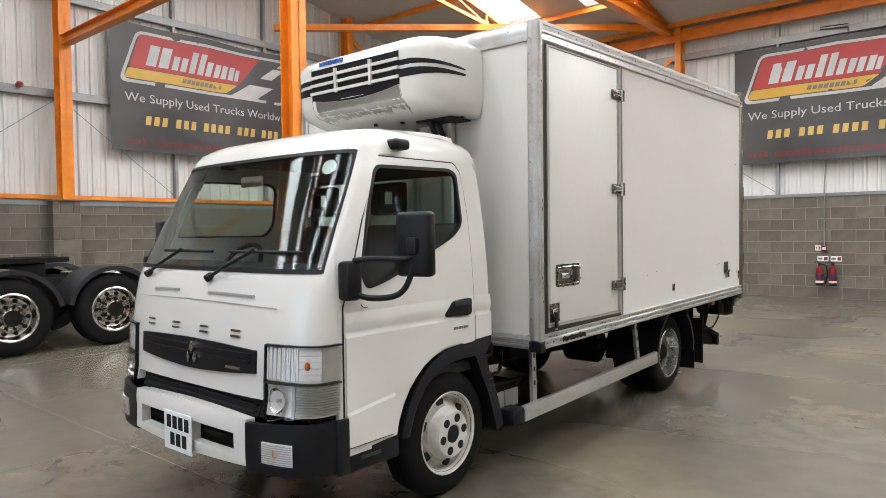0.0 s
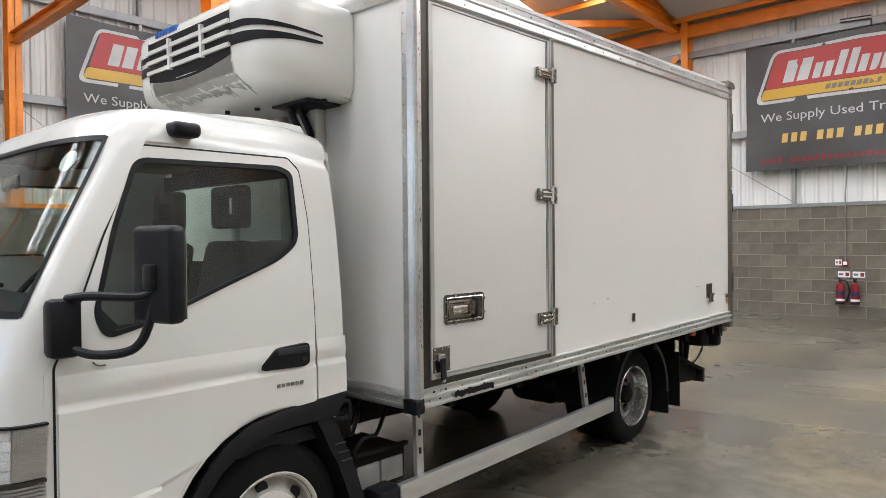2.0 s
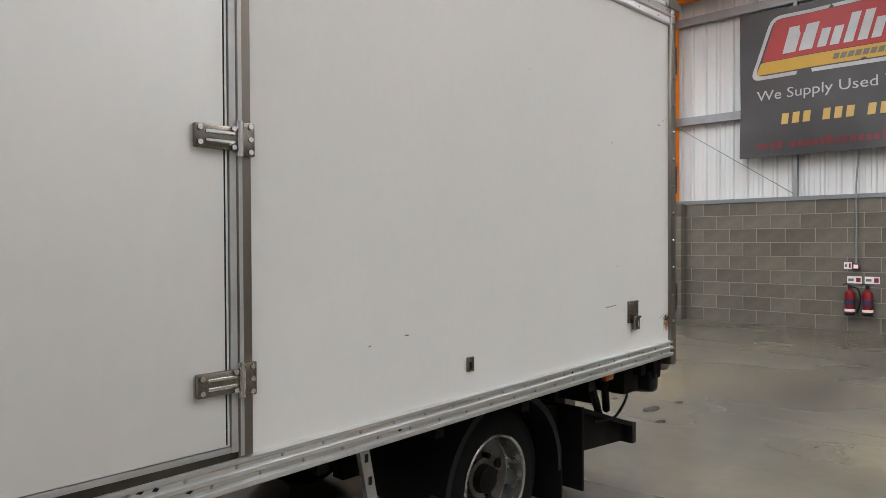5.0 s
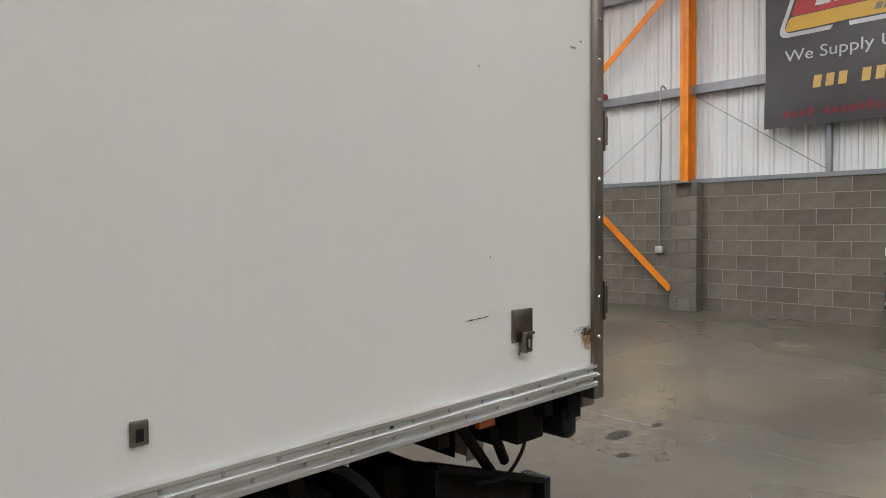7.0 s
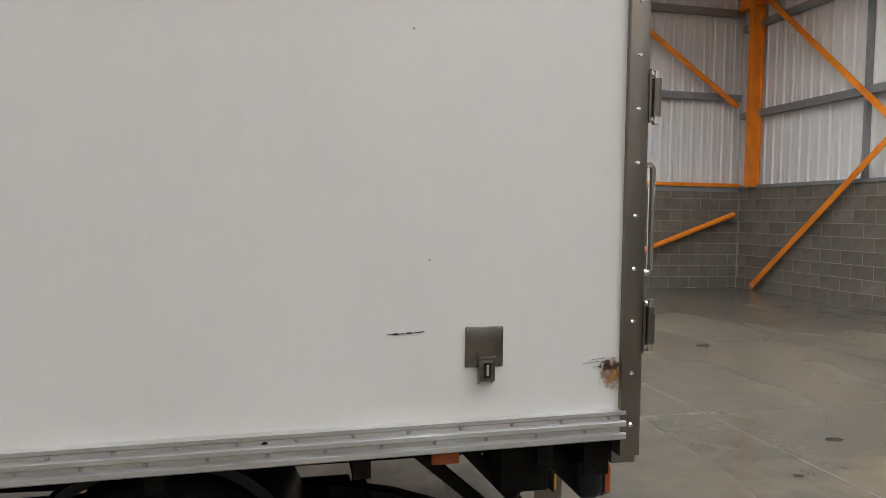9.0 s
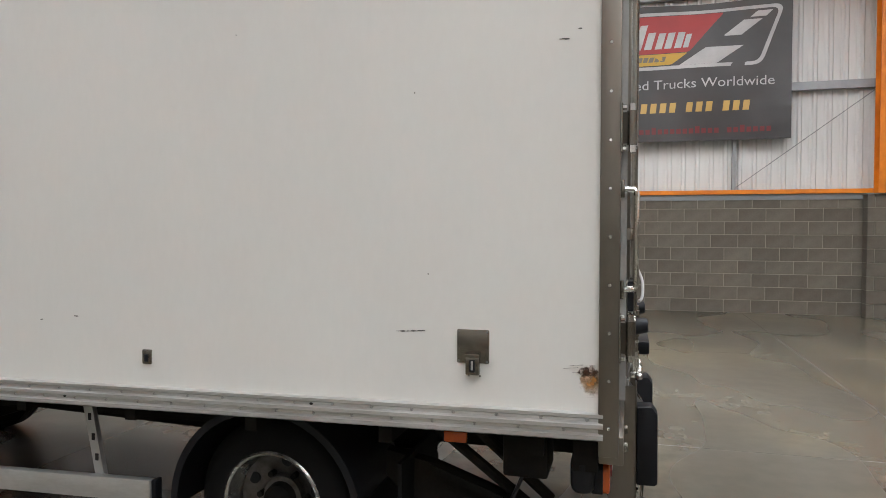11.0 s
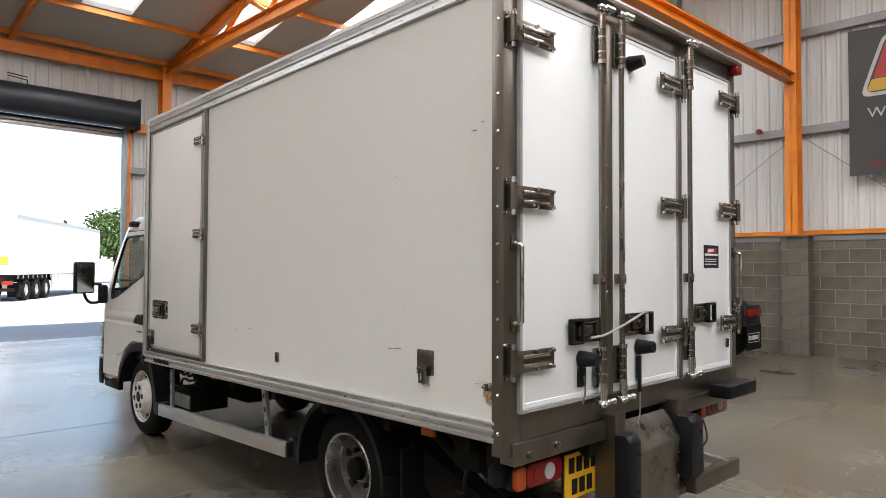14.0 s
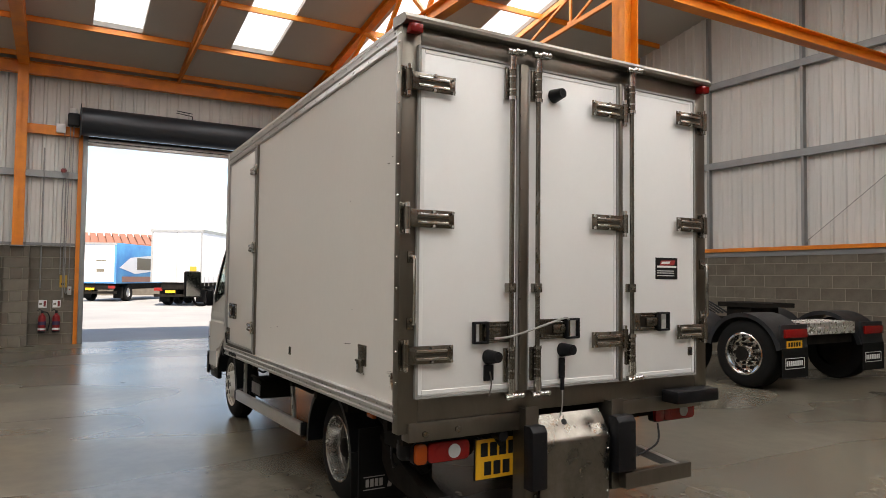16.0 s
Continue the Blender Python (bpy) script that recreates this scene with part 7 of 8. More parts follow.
for y, s in ((DOOR_Y0, -1), (DOOR_Y1, 1)):
    part("guide", bx(XW - 0.02, XW + 0.11, y - 0.05, y + 0.05, 0, 4.75, bev=0.005), M_GALV, rd, "grey steel guide channel")
    part("jamb", bx(XW - 0.22, XW + 0.05, min(y + s * 0.05, y + s * 0.13), max(y + s * 0.05, y + s * 0.13), 0, 4.75), M_ORANGE, rd, "orange steel door jamb")
    part("end_plate", bx(XW + 0.02, XW + 0.64, min(y + s * 0.11, y + s * 0.125), max(y + s * 0.11, y + s * 0.125), 4.45, 5.12), M_SHUT, rd)
part("motor", bx(XW + 0.15, XW + 0.42, DOOR_Y0 - 0.36, DOOR_Y0 - 0.13, 4.68, 4.95, bev=0.04), M_DASH, rd, "dark shutter motor")
part("motor_cap", cyl(B(), (XW + 0.28, DOOR_Y0 - 0.25, 4.95), (XW + 0.28, DOOR_Y0 - 0.25, 5.06), 0.07, 14), M_WHITE, rd)
bm = tube(B(), bend([(XW + 0.3, DOOR_Y0 - 0.30, 4.7), (XW + 0.26, DOOR_Y0 - 0.31, 3.0), (XW + 0.25, DOOR_Y0 - 0.32, 1.3), (XW + 0.25, DOOR_Y0 - 0.26, 1.2), (XW + 0.26, DOOR_Y0 - 0.24, 2.0), (XW + 0.3, DOOR_Y0 - 0.24, 4.7)]), 0.010, 6)
part("chain", bm, M_GALV, rd, "hanging pull chain")
steel("lintel", bx(XW - 0.05, XW + 0.06, -2.05, DOOR_Y0 - 0.13, 4.50, 4.70), "orange steel rail beside the shutter", "rail")
steel("lintel", bx(XW - 0.05, XW + 0.06, DOOR_Y1 + 0.13, 3.9, 4.50, 4.70), "orange steel rail beside the shutter", "rail")
sw = thing("switch_box", (XW + 0.06, -1.45, 4.55), "small pale electrical box on the orange rail", "switch box")
part("case", bx(XW + 0.062, XW + 0.13, -1.52, -1.34, 4.55, 4.74, bev=0.008), M_WHITE, sw)
part("cable", tube(B(), bend([(XW + 0.09, -1.36, 4.55), (XW + 0.09, -1.34, 4.2), (XW + 0.08, -1.36, 3.0), (XW + 0.08, -1.36, 1.5)]), 0.009, 6), M_GALV, sw)
for y, z0, z1 in ((-1.72, 1.2, 4.2), (-1.30, 1.0, 3.7)):
    cd = thing("conduit", (XW + 0.05, y, z0), "thin grey electrical conduit down the wall", "conduit")
    part("pipe", cyl(B(), (XW + 0.045, y, z0), (XW + 0.045, y, z1), 0.014, 8), M_GALV, cd)
ys = thing("warning_sign", (XW + 0.02, -1.30, 1.35), "small yellow warning sign on the block wall", "sign")
part("plate", bx(XW + 0.004, XW + 0.012, -1.36, -1.22, 1.22, 1.48), M_PYEL, ys, smooth=False)
part("print_bar", bx(XW + 0.0122, XW + 0.0135, -1.33, -1.25, 1.27, 1.31), M_PRINT, ys, smooth=False)
cb = thing("control_box", (XW + 0.03, -1.17, 1.15), "small grey shutter control box", "control box")
part("case", bx(XW + 0.004, XW + 0.07, -1.21, -1.13, 1.06, 1.24, bev=0.008), M_ALUDK, cb)
part("button", cyl(B(), (XW + 0.07, -1.17, 1.18), (XW + 0.085, -1.17, 1.18), 0.015, 10), M_EXT, cb)


# ---- fire points ----
def extinguisher(loc, out, hose=True):
    """A red extinguisher hung on a wall; out: the way from the wall."""
    e = thing("fire_extinguisher", loc, "red fire extinguisher hung on the block wall", "extinguisher", "fire extinguishers")
    c = Vector(loc) + Vector(out) * 0.11
    t = Vector(out).cross(Vector((0, 0, 1)))
    bm = B()
    lathe(bm, [(0.0, 0.0), (0.062, 0.0), (0.073, 0.02), (0.073, 0.31), (0.062, 0.355), (0.032, 0.38), (0.027, 0.41), (0.0, 0.41)], (0, 0, 0), "y", 22)
    bmesh.ops.transform(bm, matrix=Matrix.Translation(c) @ Matrix.Rotation(radians(90), 4, "X"), verts=bm.verts)
    part("cylinder", bm, M_EXT, e)
    bm = B()
    lathe(bm, [(0.0745, 0.055), (0.0745, 0.095)], (0, 0, 0), "y", 22)
    bmesh.ops.transform(bm, matrix=Matrix.Translation(c) @ Matrix.Rotation(radians(90), 4, "X"), verts=bm.verts)
    part("label_band", bm, M_WHITE, e, "pale instruction band")
    bm = B()
    lathe(bm, [(0.0742, 0.16), (0.0742, 0.235)], (0, 0, 0), "y", 22)
    bmesh.ops.transform(bm, matrix=Matrix.Translation(c) @ Matrix.Rotation(radians(90), 4, "X"), verts=bm.verts)
    part("label_band", bm, M_LABEL, e, "dark blue label")
    bm = B()
    lathe(bm, [(0.074, 0.0), (0.0755, 0.008), (0.0755, 0.03), (0.073, 0.036)], (0, 0, 0), "y", 22)
    bmesh.ops.transform(bm, matrix=Matrix.Translation(c) @ Matrix.Rotation(radians(90), 4, "X"), verts=bm.verts)
    part("base_ring", bm, M_BLACK, e)
    part("valve", bx(c.x - 0.026, c.x + 0.026, c.y - 0.026, c.y + 0.026, c.z + 0.40, c.z + 0.465, bev=0.01), M_BLACK, e)
    part("handle", tube(B(), [c + Vector((0, 0, 0.455)), c + t * 0.045 + Vector((0, 0, 0.485)), c + t * 0.09 + Vector((0, 0, 0.46))], 0.009, 6), M_BLACK, e)
    part("bracket", bx(*sorted((loc[0], c.x)) if out[0] else (c.x - 0.02, c.x + 0.02), *(sorted((loc[1], c.y)) if out[1] else (c.y - 0.02, c.y + 0.02)), c.z + 0.26, c.z + 0.285), M_GALV, e)
    if hose:
        part("hose", tube(B(), bend([c + Vector((0, 0, 0.43)), c - t * 0.10 + Vector((0, 0, 0.41)), c - t * 0.145 + Vector((0, 0, 0.24)), c - t * 0.10 + Vector((0, 0, 0.03))]), 0.012, 8), M_BLACK, e)
    return e


def wall_sign(loc, out, w, h):
    s = thing("fire_sign", loc, "small red and white fire sign", "sign", "fire signs")
    p = Vector(loc)
    t = Vector(out).cross(Vector((0, 0, 1)))
    def plate(a, b, z0, z1, o0, o1):
        q = [p + t * a + Vector(out) * o0, p + t * b + Vector(out) * o1]
        return bx(min(q[0].x, q[1].x), max(q[0].x, q[1].x), min(q[0].y, q[1].y), max(q[0].y, q[1].y), p.z + z0, p.z + z1)
    part("plate", plate(-w / 2, w / 2, -h / 2, h / 2, 0.001, 0.006), M_WHITE, s, smooth=False)
    part("red_field", plate(-w / 2 + 0.015, -w * 0.12, -h / 2 + 0.02, h / 2 - 0.02, 0.0062, 0.008), M_EXT, s, smooth=False)
    part("print_bar", plate(0.01, w / 2 - 0.015, -0.02, 0.02, 0.0062, 0.008), M_PGREY, s, smooth=False)
    return s


for y, hz in ((0.94, True), (0.70, False)):
    extinguisher((XR, y, 0.27), (-1, 0, 0), hz)
wall_sign((XR - 0.001, 0.90, 0.81), (-1, 0, 0), 0.20, 0.11)
wall_sign((XR - 0.001, 0.66, 0.81), (-1, 0, 0), 0.20, 0.11)
wall_sign((XR - 0.001, 0.99, 1.03), (-1, 0, 0), 0.11, 0.11)
cp = thing("call_point", (XR, 0.87, 1.02), "small red fire call point with grey conduit above", "call point")
part("case", bx(XR - 0.06, XR - 0.002, 0.82, 0.92, 0.97, 1.07, bev=0.008), M_EXT, cp)
part("face", bx(XR - 0.064, XR - 0.06, 0.84, 0.90, 0.99, 1.05), M_WHITE, cp)
part("conduit", tube(B(), bend([(XR - 0.03, 0.87, 1.07), (XR - 0.03, 0.87, 2.0), (XR - 0.04, 0.87, 2.3), (XR - 0.03, 0.84, 2.8)]), 0.013, 8), M_GALV, cp)
for y, hz in ((-1.66, True), (-1.40, False)):
    extinguisher((XW, y, 0.27), (1, 0, 0), hz)
    wall_sign((XW + 0.001, y, 0.87), (1, 0, 0), 0.15, 0.16)
sb = thing("socket_box", (XR, 4.35, 0.96), "grey socket box with conduit on the block wall", "socket box")
part("case", bx(XR - 0.07, XR, 4.28, 4.42, 0.93, 1.05, bev=0.008), M_ALUDK, sb)
part("conduit", tube(B(), bend([(XR - 0.03, 4.35, 1.05), (XR - 0.03, 4.35, 2.0), (XR - 0.05, 4.33, 2.3), (XR - 0.14, 4.27, 2.8), (XR - 0.16, 4.27, 3.55), (XR - 0.12, 4.27, 3.72), (XR - 0.02, 4.25, 3.68)]), 0.014, 8), M_GALV, sb)
for loc, ax in (((XR - 0.07, 5.40, 3.70), "x"), ((3.15, YF - 0.07, 4.04), "y"), ((XW + 0.07, -1.35, 3.74), "x")):
    bl = thing("alarm_bell", loc, "small red round alarm sounder on the wall rail", "alarm", "alarm sounders")
    d = Vector((0.05, 0, 0)) if ax == "x" else Vector((0, 0.05, 0))
    part("base", cyl(B(), Vector(loc) - d, Vector(loc) + d * 0.2, 0.055, 16), M_EXT, bl)
    part("dome", cyl(B(), Vector(loc) - d * 1.6 if loc[0] > 0 else Vector(loc) + d * 1.0, Vector(loc) - d if loc[0] > 0 else Vector(loc) + d * 0.2, 0.035, 14, 0.045), M_EXT, bl)
for p, q in (((XR - 0.06, 0.95, 5.46), (XR - 0.06, 0.45, 5.42)), ((XW + 0.1, 0.9, 5.28), (XW + 0.1, 1.25, 5.24))):
    hk = thing("wall_fixing", p, "thin bent steel fixing on the cladding", "fixing")
    part("rod", tube(B(), [p, q], 0.012, 6), M_SHUT, hk)
    part("rod", tube(B(), [Vector(p) + Vector((0, 0, 0.05)), Vector(q) + Vector((0, 0, 0.06))], 0.012, 6), M_SHUT, hk)
    part("stem", tube(B(), [Vector(q), Vector(q) - Vector((0, 0, 0.14))], 0.014, 6), M_SHUT, hk)


# ---- banners ----
def text_mesh(words, size):
    cu = bpy.data.curves.new("words", "FONT")
    cu.body, cu.size, cu.extrude, cu.resolution_u = words, size, 0.0015, 3
    tmp = bpy.data.objects.new("words", cu)
    scene.collection.objects.link(tmp)
    me = bpy.data.meshes.new_from_object(tmp.evaluated_get(bpy.context.evaluated_depsgraph_get()))
    bpy.data.objects.remove(tmp)
    bpy.data.curves.remove(cu)
    return me


def banner(loc, m, seed, blk):
    """Printed vinyl sheet 4.4 m wide, hung from its top edge. m: from the sheet's right, up and out to the hall."""
    b = thing("banner", loc, "black vinyl banner with red and white emblem on the cladding", "banner", "wall banners")
    W, H = 4.4, 2.45
    def sag(u, v):
        return 0.014 * math.sin(u * 3.1 + seed) * math.sin(v * 2.0 + seed) + 0.03 * noise.noise((u * 0.9, v * 0.9, seed)) + 0.010 * noise.noise((u * 3.5, v * 2.2, seed + 3))
    def put(u, v, o):
        v2 = v - (0.03 * math.sin(math.pi * ((u * 2.2 / W) % 1.0)) if v > -0.4 else 0) * (1 + v / 0.4)
        return m @ Vector((u, v2, sag(u, v) + o))
    bm = B()
    us, vs = frange(0, W, 44), frange(-H, 0, 24)
    a = grid(bm, [[put(u, v, 0) for u in us] for v in vs])
    c = grid(bm, [[put(u, v, -0.004) for u in us] for v in vs])
    part("sheet", bm, M_VINYL, b, "creased black vinyl sheet")
    def shape(name, polys, mt, o, lab=""):
        bm = B()
        for poly in polys:
            n = len(poly)
            f = [bm.verts.new(Vector((p[0], p[1], 0))) for p in poly]
            bm.faces.new(f)
        bmesh.ops.triangulate(bm, faces=bm.faces)
        for _ in range(3):
            es = [e for e in bm.edges if e.calc_length() > 0.35]
            if es:
                bmesh.ops.subdivide_edges(bm, edges=es, cuts=1)
                bmesh.ops.triangulate(bm, faces=[f for f in bm.faces if len(f.verts) > 3])
        for v in bm.verts:
            v.co = put(v.co.x, v.co.y, o)
        part(name, bm, mt, b, lab, smooth=False)
    def rp(pts, r):
        return round_poly(pts, r, 4)
    shape("emblem_border", [rp([(0.16, -1.15), (0.52, -0.12), (4.28, -0.12), (3.92, -1.15)], 0.16)], M_PWHITE, 0.004)
    shape("emblem_ground", [rp([(0.24, -1.09), (0.56, -0.18), (4.20, -0.18), (3.87, -1.09)], 0.13)], M_VINYL, 0.008)
    shape("emblem_red", [rp([(0.36, -0.86), (0.58, -0.19), (3.30, -0.19), (2.72, -0.86)], 0.05)], M_PRED, 0.012, "red field")
    shape("emblem_yellow", [rp([(0.26, -1.07), (0.34, -0.87), (2.70, -0.87), (2.42, -1.07)], 0.05)], M_PYEL, 0.012, "yellow stripe")
    let = []
    for u, w, h in ((0.68, 0.20, 0.41), (0.93, 0.20, 0.41), (1.20, 0.13, 0.28), (1.38, 0.13, 0.28), (1.57, 0.13, 0.44), (1.76, 0.13, 0.44), (1.94, 0.13, 0.30), (2.13, 0.12, 0.28), (2.29, 0.12, 0.28), (2.46, 0.12, 0.28), (2.61, 0.09, 0.24)):
        k = 0.28
        let.append([(u, -0.78), (u + w, -0.78), (u + w + k * h, -0.78 + h), (u + k * h, -0.78 + h)])
    for p in let:
        shape("emblem_bar", [p], M_PWHITE, 0.016, "white slanted block")
    shape("emblem_small_bar", [[(1.42 + 0.1 * k, -1.01), (1.50 + 0.1 * k, -1.01), (1.53 + 0.1 * k, -0.92), (1.45 + 0.1 * k, -0.92)] for k in range(9)], M_PGREY, 0.016)
    shape("emblem_arrow", [[(2.55, -1.09), (3.0, -0.80), (3.62, -0.80), (3.18, -1.09)], [(3.28, -0.62), (3.62, -0.36), (3.92, -0.36), (3.58, -0.62)], [(3.72, -0.32), (3.84, -0.22), (4.08, -0.22), (3.98, -0.32)]], M_PWHITE, 0.012, "white arrow shapes")
    me = text_mesh("We Supply Used Trucks Worldwide", 0.235)
    wmax = max(v.co.x for v in me.vertices)
    for v in me.vertices:
        v.co = put(0.27 + v.co.x * 3.86 / wmax, -1.50 + v.co.y, 0.006 + v.co.z)
    me.materials.append(M_PWHITE)
    ob = tagged(new("slogan", me), kind="stuff")
    ob.parent = b
    ob.matrix_parent_inverse = Matrix.Translation(b.location).inverted()
    gl = []
    u = 0.66
    for n in (3, 3, 4, 3, 3):
        for k in range(n):
            gl.append([(u, -1.93), (u + 0.105, -1.93), (u + 0.125, -1.755), (u + 0.02, -1.755)])
            u += 0.165
        u += 0.12
    shape("print_bar", gl, M_GOLD, 0.005, "gold bars")
    red = []
    for k in range(36):
        u = 0.28 + 0.1065 * k
        if k not in (4, 28):
            red.append([(u, -2.315), (u + 0.074, -2.315), (u + 0.074, -2.225 + (0.035 if k % 7 == 3 else 0.0)), (u, -2.225 + (0.035 if k % 7 == 3 else 0.0))])
    shape("print_bar", red, M_PDULL, 0.005, "dull red bars")
    return b


def axes(o, r, u, n):
    m = Matrix((Vector(r), Vector(u), Vector(n))).transposed().to_4x4()
    m.translation = o
    return m


banner((6.8, YF - 0.1, 3.05), axes((4.64, YF - 0.13, 5.52), (1, 0, 0), (0, 0, 1), (0, -1, 0)), 1.3, 0)
banner((XR - 0.1, 0.4, 2.83), axes((XR - 0.12, 2.60, 5.27), (0, -1, 0), (0, 0, 1), (-1, 0, 0)), 4.1, 1)

# ---- tractor unit by the north wall ----
trac = thing("tractor_unit", (2.4, 8.3, 0), "dark grey twin-axle tractor unit chassis with polished wheels", "tractor unit")
TY0, TY1 = 7.05, 9.55
M_GUARD = mat("dark_grey_guard", (0.018, 0.019, 0.021), 0.42, spec=0.3, var=0.1, scale=6, bump=0.04)
M_TREAD = mat("chequer_aluminium", (0.82, 0.81, 0.78), 0.28, 0.85, var=0.1, scale=14, bump=0.1)
for x in (1.80, 3.02):
    for y, s in ((TY0, 1), (TY1, -1)):
        bm = B()
        prof = [(0.29, 0.02), (0.30, 0.0), (0.36, -0.004), (0.43, 0.004), (0.465, 0.03), (0.48, 0.06), (0.48, 0.27), (0.46, 0.30), (0.29, 0.30)]
        lathe(bm, [(r, s * h) for r, h in prof], (x, y, 0.48), "y", 48)
        w = part("wheel", bm, M_RUBBER, trac)
        part("disc", cyl(B(), (x, y + s * 0.16, 0.48), (x, y + s * 0.20, 0.48), 0.30, 24), M_CHASSIS, w)
        if s > 0:
            bm = B()
            lathe(bm, [(0.295, 0.02), (0.30, 0.0), (0.285, -0.006), (0.27, 0.0), (0.255, 0.05), (0.24, 0.09), (0.21, 0.10), (0.15, 0.095), (0.13, 0.07), (0.12, 0.02), (0.10, -0.02), (0.0, -0.03)], (x, y, 0.48), "y", 40)
            part("rim", bm, M_CHROME, w, "polished aluminium rim")
            bm = B()
            for k in range(10):
                a = radians(36 * k)
                cyl(bm, (x + 0.205 * math.cos(a), y + 0.085, 0.48 + 0.205 * math.sin(a)), (x + 0.205 * math.cos(a), y + 0.094, 0.48 + 0.205 * math.sin(a)), 0.026, 12)
                cyl(bm, (x + 0.145 * math.cos(a), y + 0.05, 0.48 + 0.145 * math.sin(a)), (x + 0.145 * math.cos(a), y + 0.09, 0.48 + 0.145 * math.sin(a)), 0.016, 6)
            cyl(bm, (x, y - 0.03, 0.48), (x, y - 0.045, 0.48), 0.10, 18)
            part("hub", bm, M_CHASSIS, w)
for y0, y1 in ((TY0 - 0.03, TY0 + 0.60), (TY1 - 0.60, TY1 + 0.03)):
    for x, a0, a1 in ((1.80, 12, 168), (3.02, 12, 168)):
        part("mudguard", arch(x, 0.46, 0.60, y0, y1, a0, a1, 0.015, 0.06), M_GUARD, trac, "dark grey plastic mudguard")
    fl = part("mud_flap", bx(3.60, 3.615, y0 + 0.04, y1 - 0.02, 0.20, 0.60), M_RUBBER, trac, "black mud flap with a white-framed print")
    bm = B()
    ya, yb = y0 + 0.10, y1 - 0.10
    for a, b, c, d in ((ya, yb, 0.46, 0.468), (ya, yb, 0.32, 0.328), (ya, ya + 0.008, 0.32, 0.468), (yb - 0.008, yb, 0.32, 0.468)):
        box(bm, 3.6152, 3.617, a, b, c, d)
    for k in range(8):
        box(bm, 3.6152, 3.617, ya + 0.025 + k * 0.047, ya + 0.058 + k * 0.047, 0.36, 0.43)
    part("print_bar", bm, M_WHITE, fl, smooth=False)
    part("lamp_panel", bx(3.56, 3.60, y0 + 0.03, y1 - 0.02, 0.60, 0.92, bev=0.01), M_GUARD, trac)
    part("tail_lamp", bx(3.60, 3.64, y0 + 0.08, y1 - 0.06, 0.74, 0.86, bev=0.01), M_RED, trac, "red tail lamp")
pt = part("number_plate", bx(3.60, 3.608, TY0 + 0.12, TY0 + 0.46, 0.60, 0.70), M_YPLATE, trac, "yellow rear number plate", smooth=False)
bm = B()
for k in range(5):
    box(bm, 3.6082, 3.6095, TY0 + 0.15 + k * 0.057, TY0 + 0.19 + k * 0.057, 0.62, 0.68)
part("print_bar", bm, M_PRINT, pt, smooth=False)
for y in (7.85, 8.62):
    part("chassis_rail", bx(-0.6, 3.45, y, y + 0.09, 0.62, 0.90, bev=0.01), M_CHASSIS, trac)
part("cross_member", bx(3.40, 3.50, 7.7, 8.9, 0.62, 0.86), M_CHASSIS, trac)
cq = part("chequer_plate", bx(3.02, 3.56, 7.72, 8.88, 0.90, 0.93, bev=0.004), M_TREAD, trac, "bright chequered aluminium deck plate")
part("front_lip", bx(3.545, 3.56, 7.72, 8.88, 0.76, 0.90), M_TREAD, cq)
bm = B()
for i in range(20):
    for j in range(9):
        m = pose(3.05 + j * 0.058, 7.75 + i * 0.058, 0.932, 0, 0, 45 if (i + j) % 2 else -45)
        box(bm, -0.018, 0.018, -0.004, 0.004, -0.002, 0.003, m=m)
    for j in range(2):
        m = pose(3.561, 7.75 + i * 0.058, 0.79 + j * 0.06, 45 if (i + j) % 2 else -45, 0, 0)
        box(bm, -0.003, 0.003, -0.016, 0.016, -0.004, 0.004, m=m)
part("tread", bm, M_TREAD, cq)
bm = B()
prism(bm, [(1.85, 8.0), (2.15, 7.88), (2.65, 7.95), (2.85, 8.08), (2.6, 8.2), (2.4, 8.3), (2.6, 8.4), (2.85, 8.52), (2.65, 8.65), (2.15, 8.72), (1.85, 8.6)], "z", 1.10, 1.17)
part("fifth_wheel", bm, M_CHASSIS, trac, "greasy black coupling plate")
part("coupling_stand", bx(2.05, 2.5, 7.95, 8.65, 0.88, 1.10, bev=0.02), M_CHASSIS, trac)
part("tank", bx(0.2, 1.1, 7.15, 7.75, 0.40, 0.90, bev=0.06), M_CHASSIS, trac)
bm = B()
for k in range(4):
    tube(bm, bend([(0.6, 8.0 + 0.1 * k, 1.15), (1.0, 8.0 + 0.1 * k, 1.22 - 0.03 * k), (1.4, 7.95 + 0.1 * k, 1.18), (1.8, 8.0 + 0.1 * k, 0.98)]), 0.016, 6)
part("air_line", bm, M_BLACK, trac)

# ---- yard outside the roller door ----
M_TRAIL = mat("white_trailer_side", (0.80, 0.80, 0.80), 0.4, var=0.03, scale=0.7)
M_LBLUE = mat("blue_truck_paint", (0.10, 0.36, 0.62), 0.4, var=0.1, scale=0.9, tint=(0.06, 0.22, 0.5))
M_TILE = mat("red_brown_roof", (0.32, 0.14, 0.09), 0.8, var=0.1, scale=2)
M_LEAF = mat("leaves", (0.07, 0.13, 0.03), 0.7, var=0.25, scale=1.5, spread=0.2)
M_BARK = mat("bark", (0.09, 0.07, 0.05), 0.9, var=0.2)


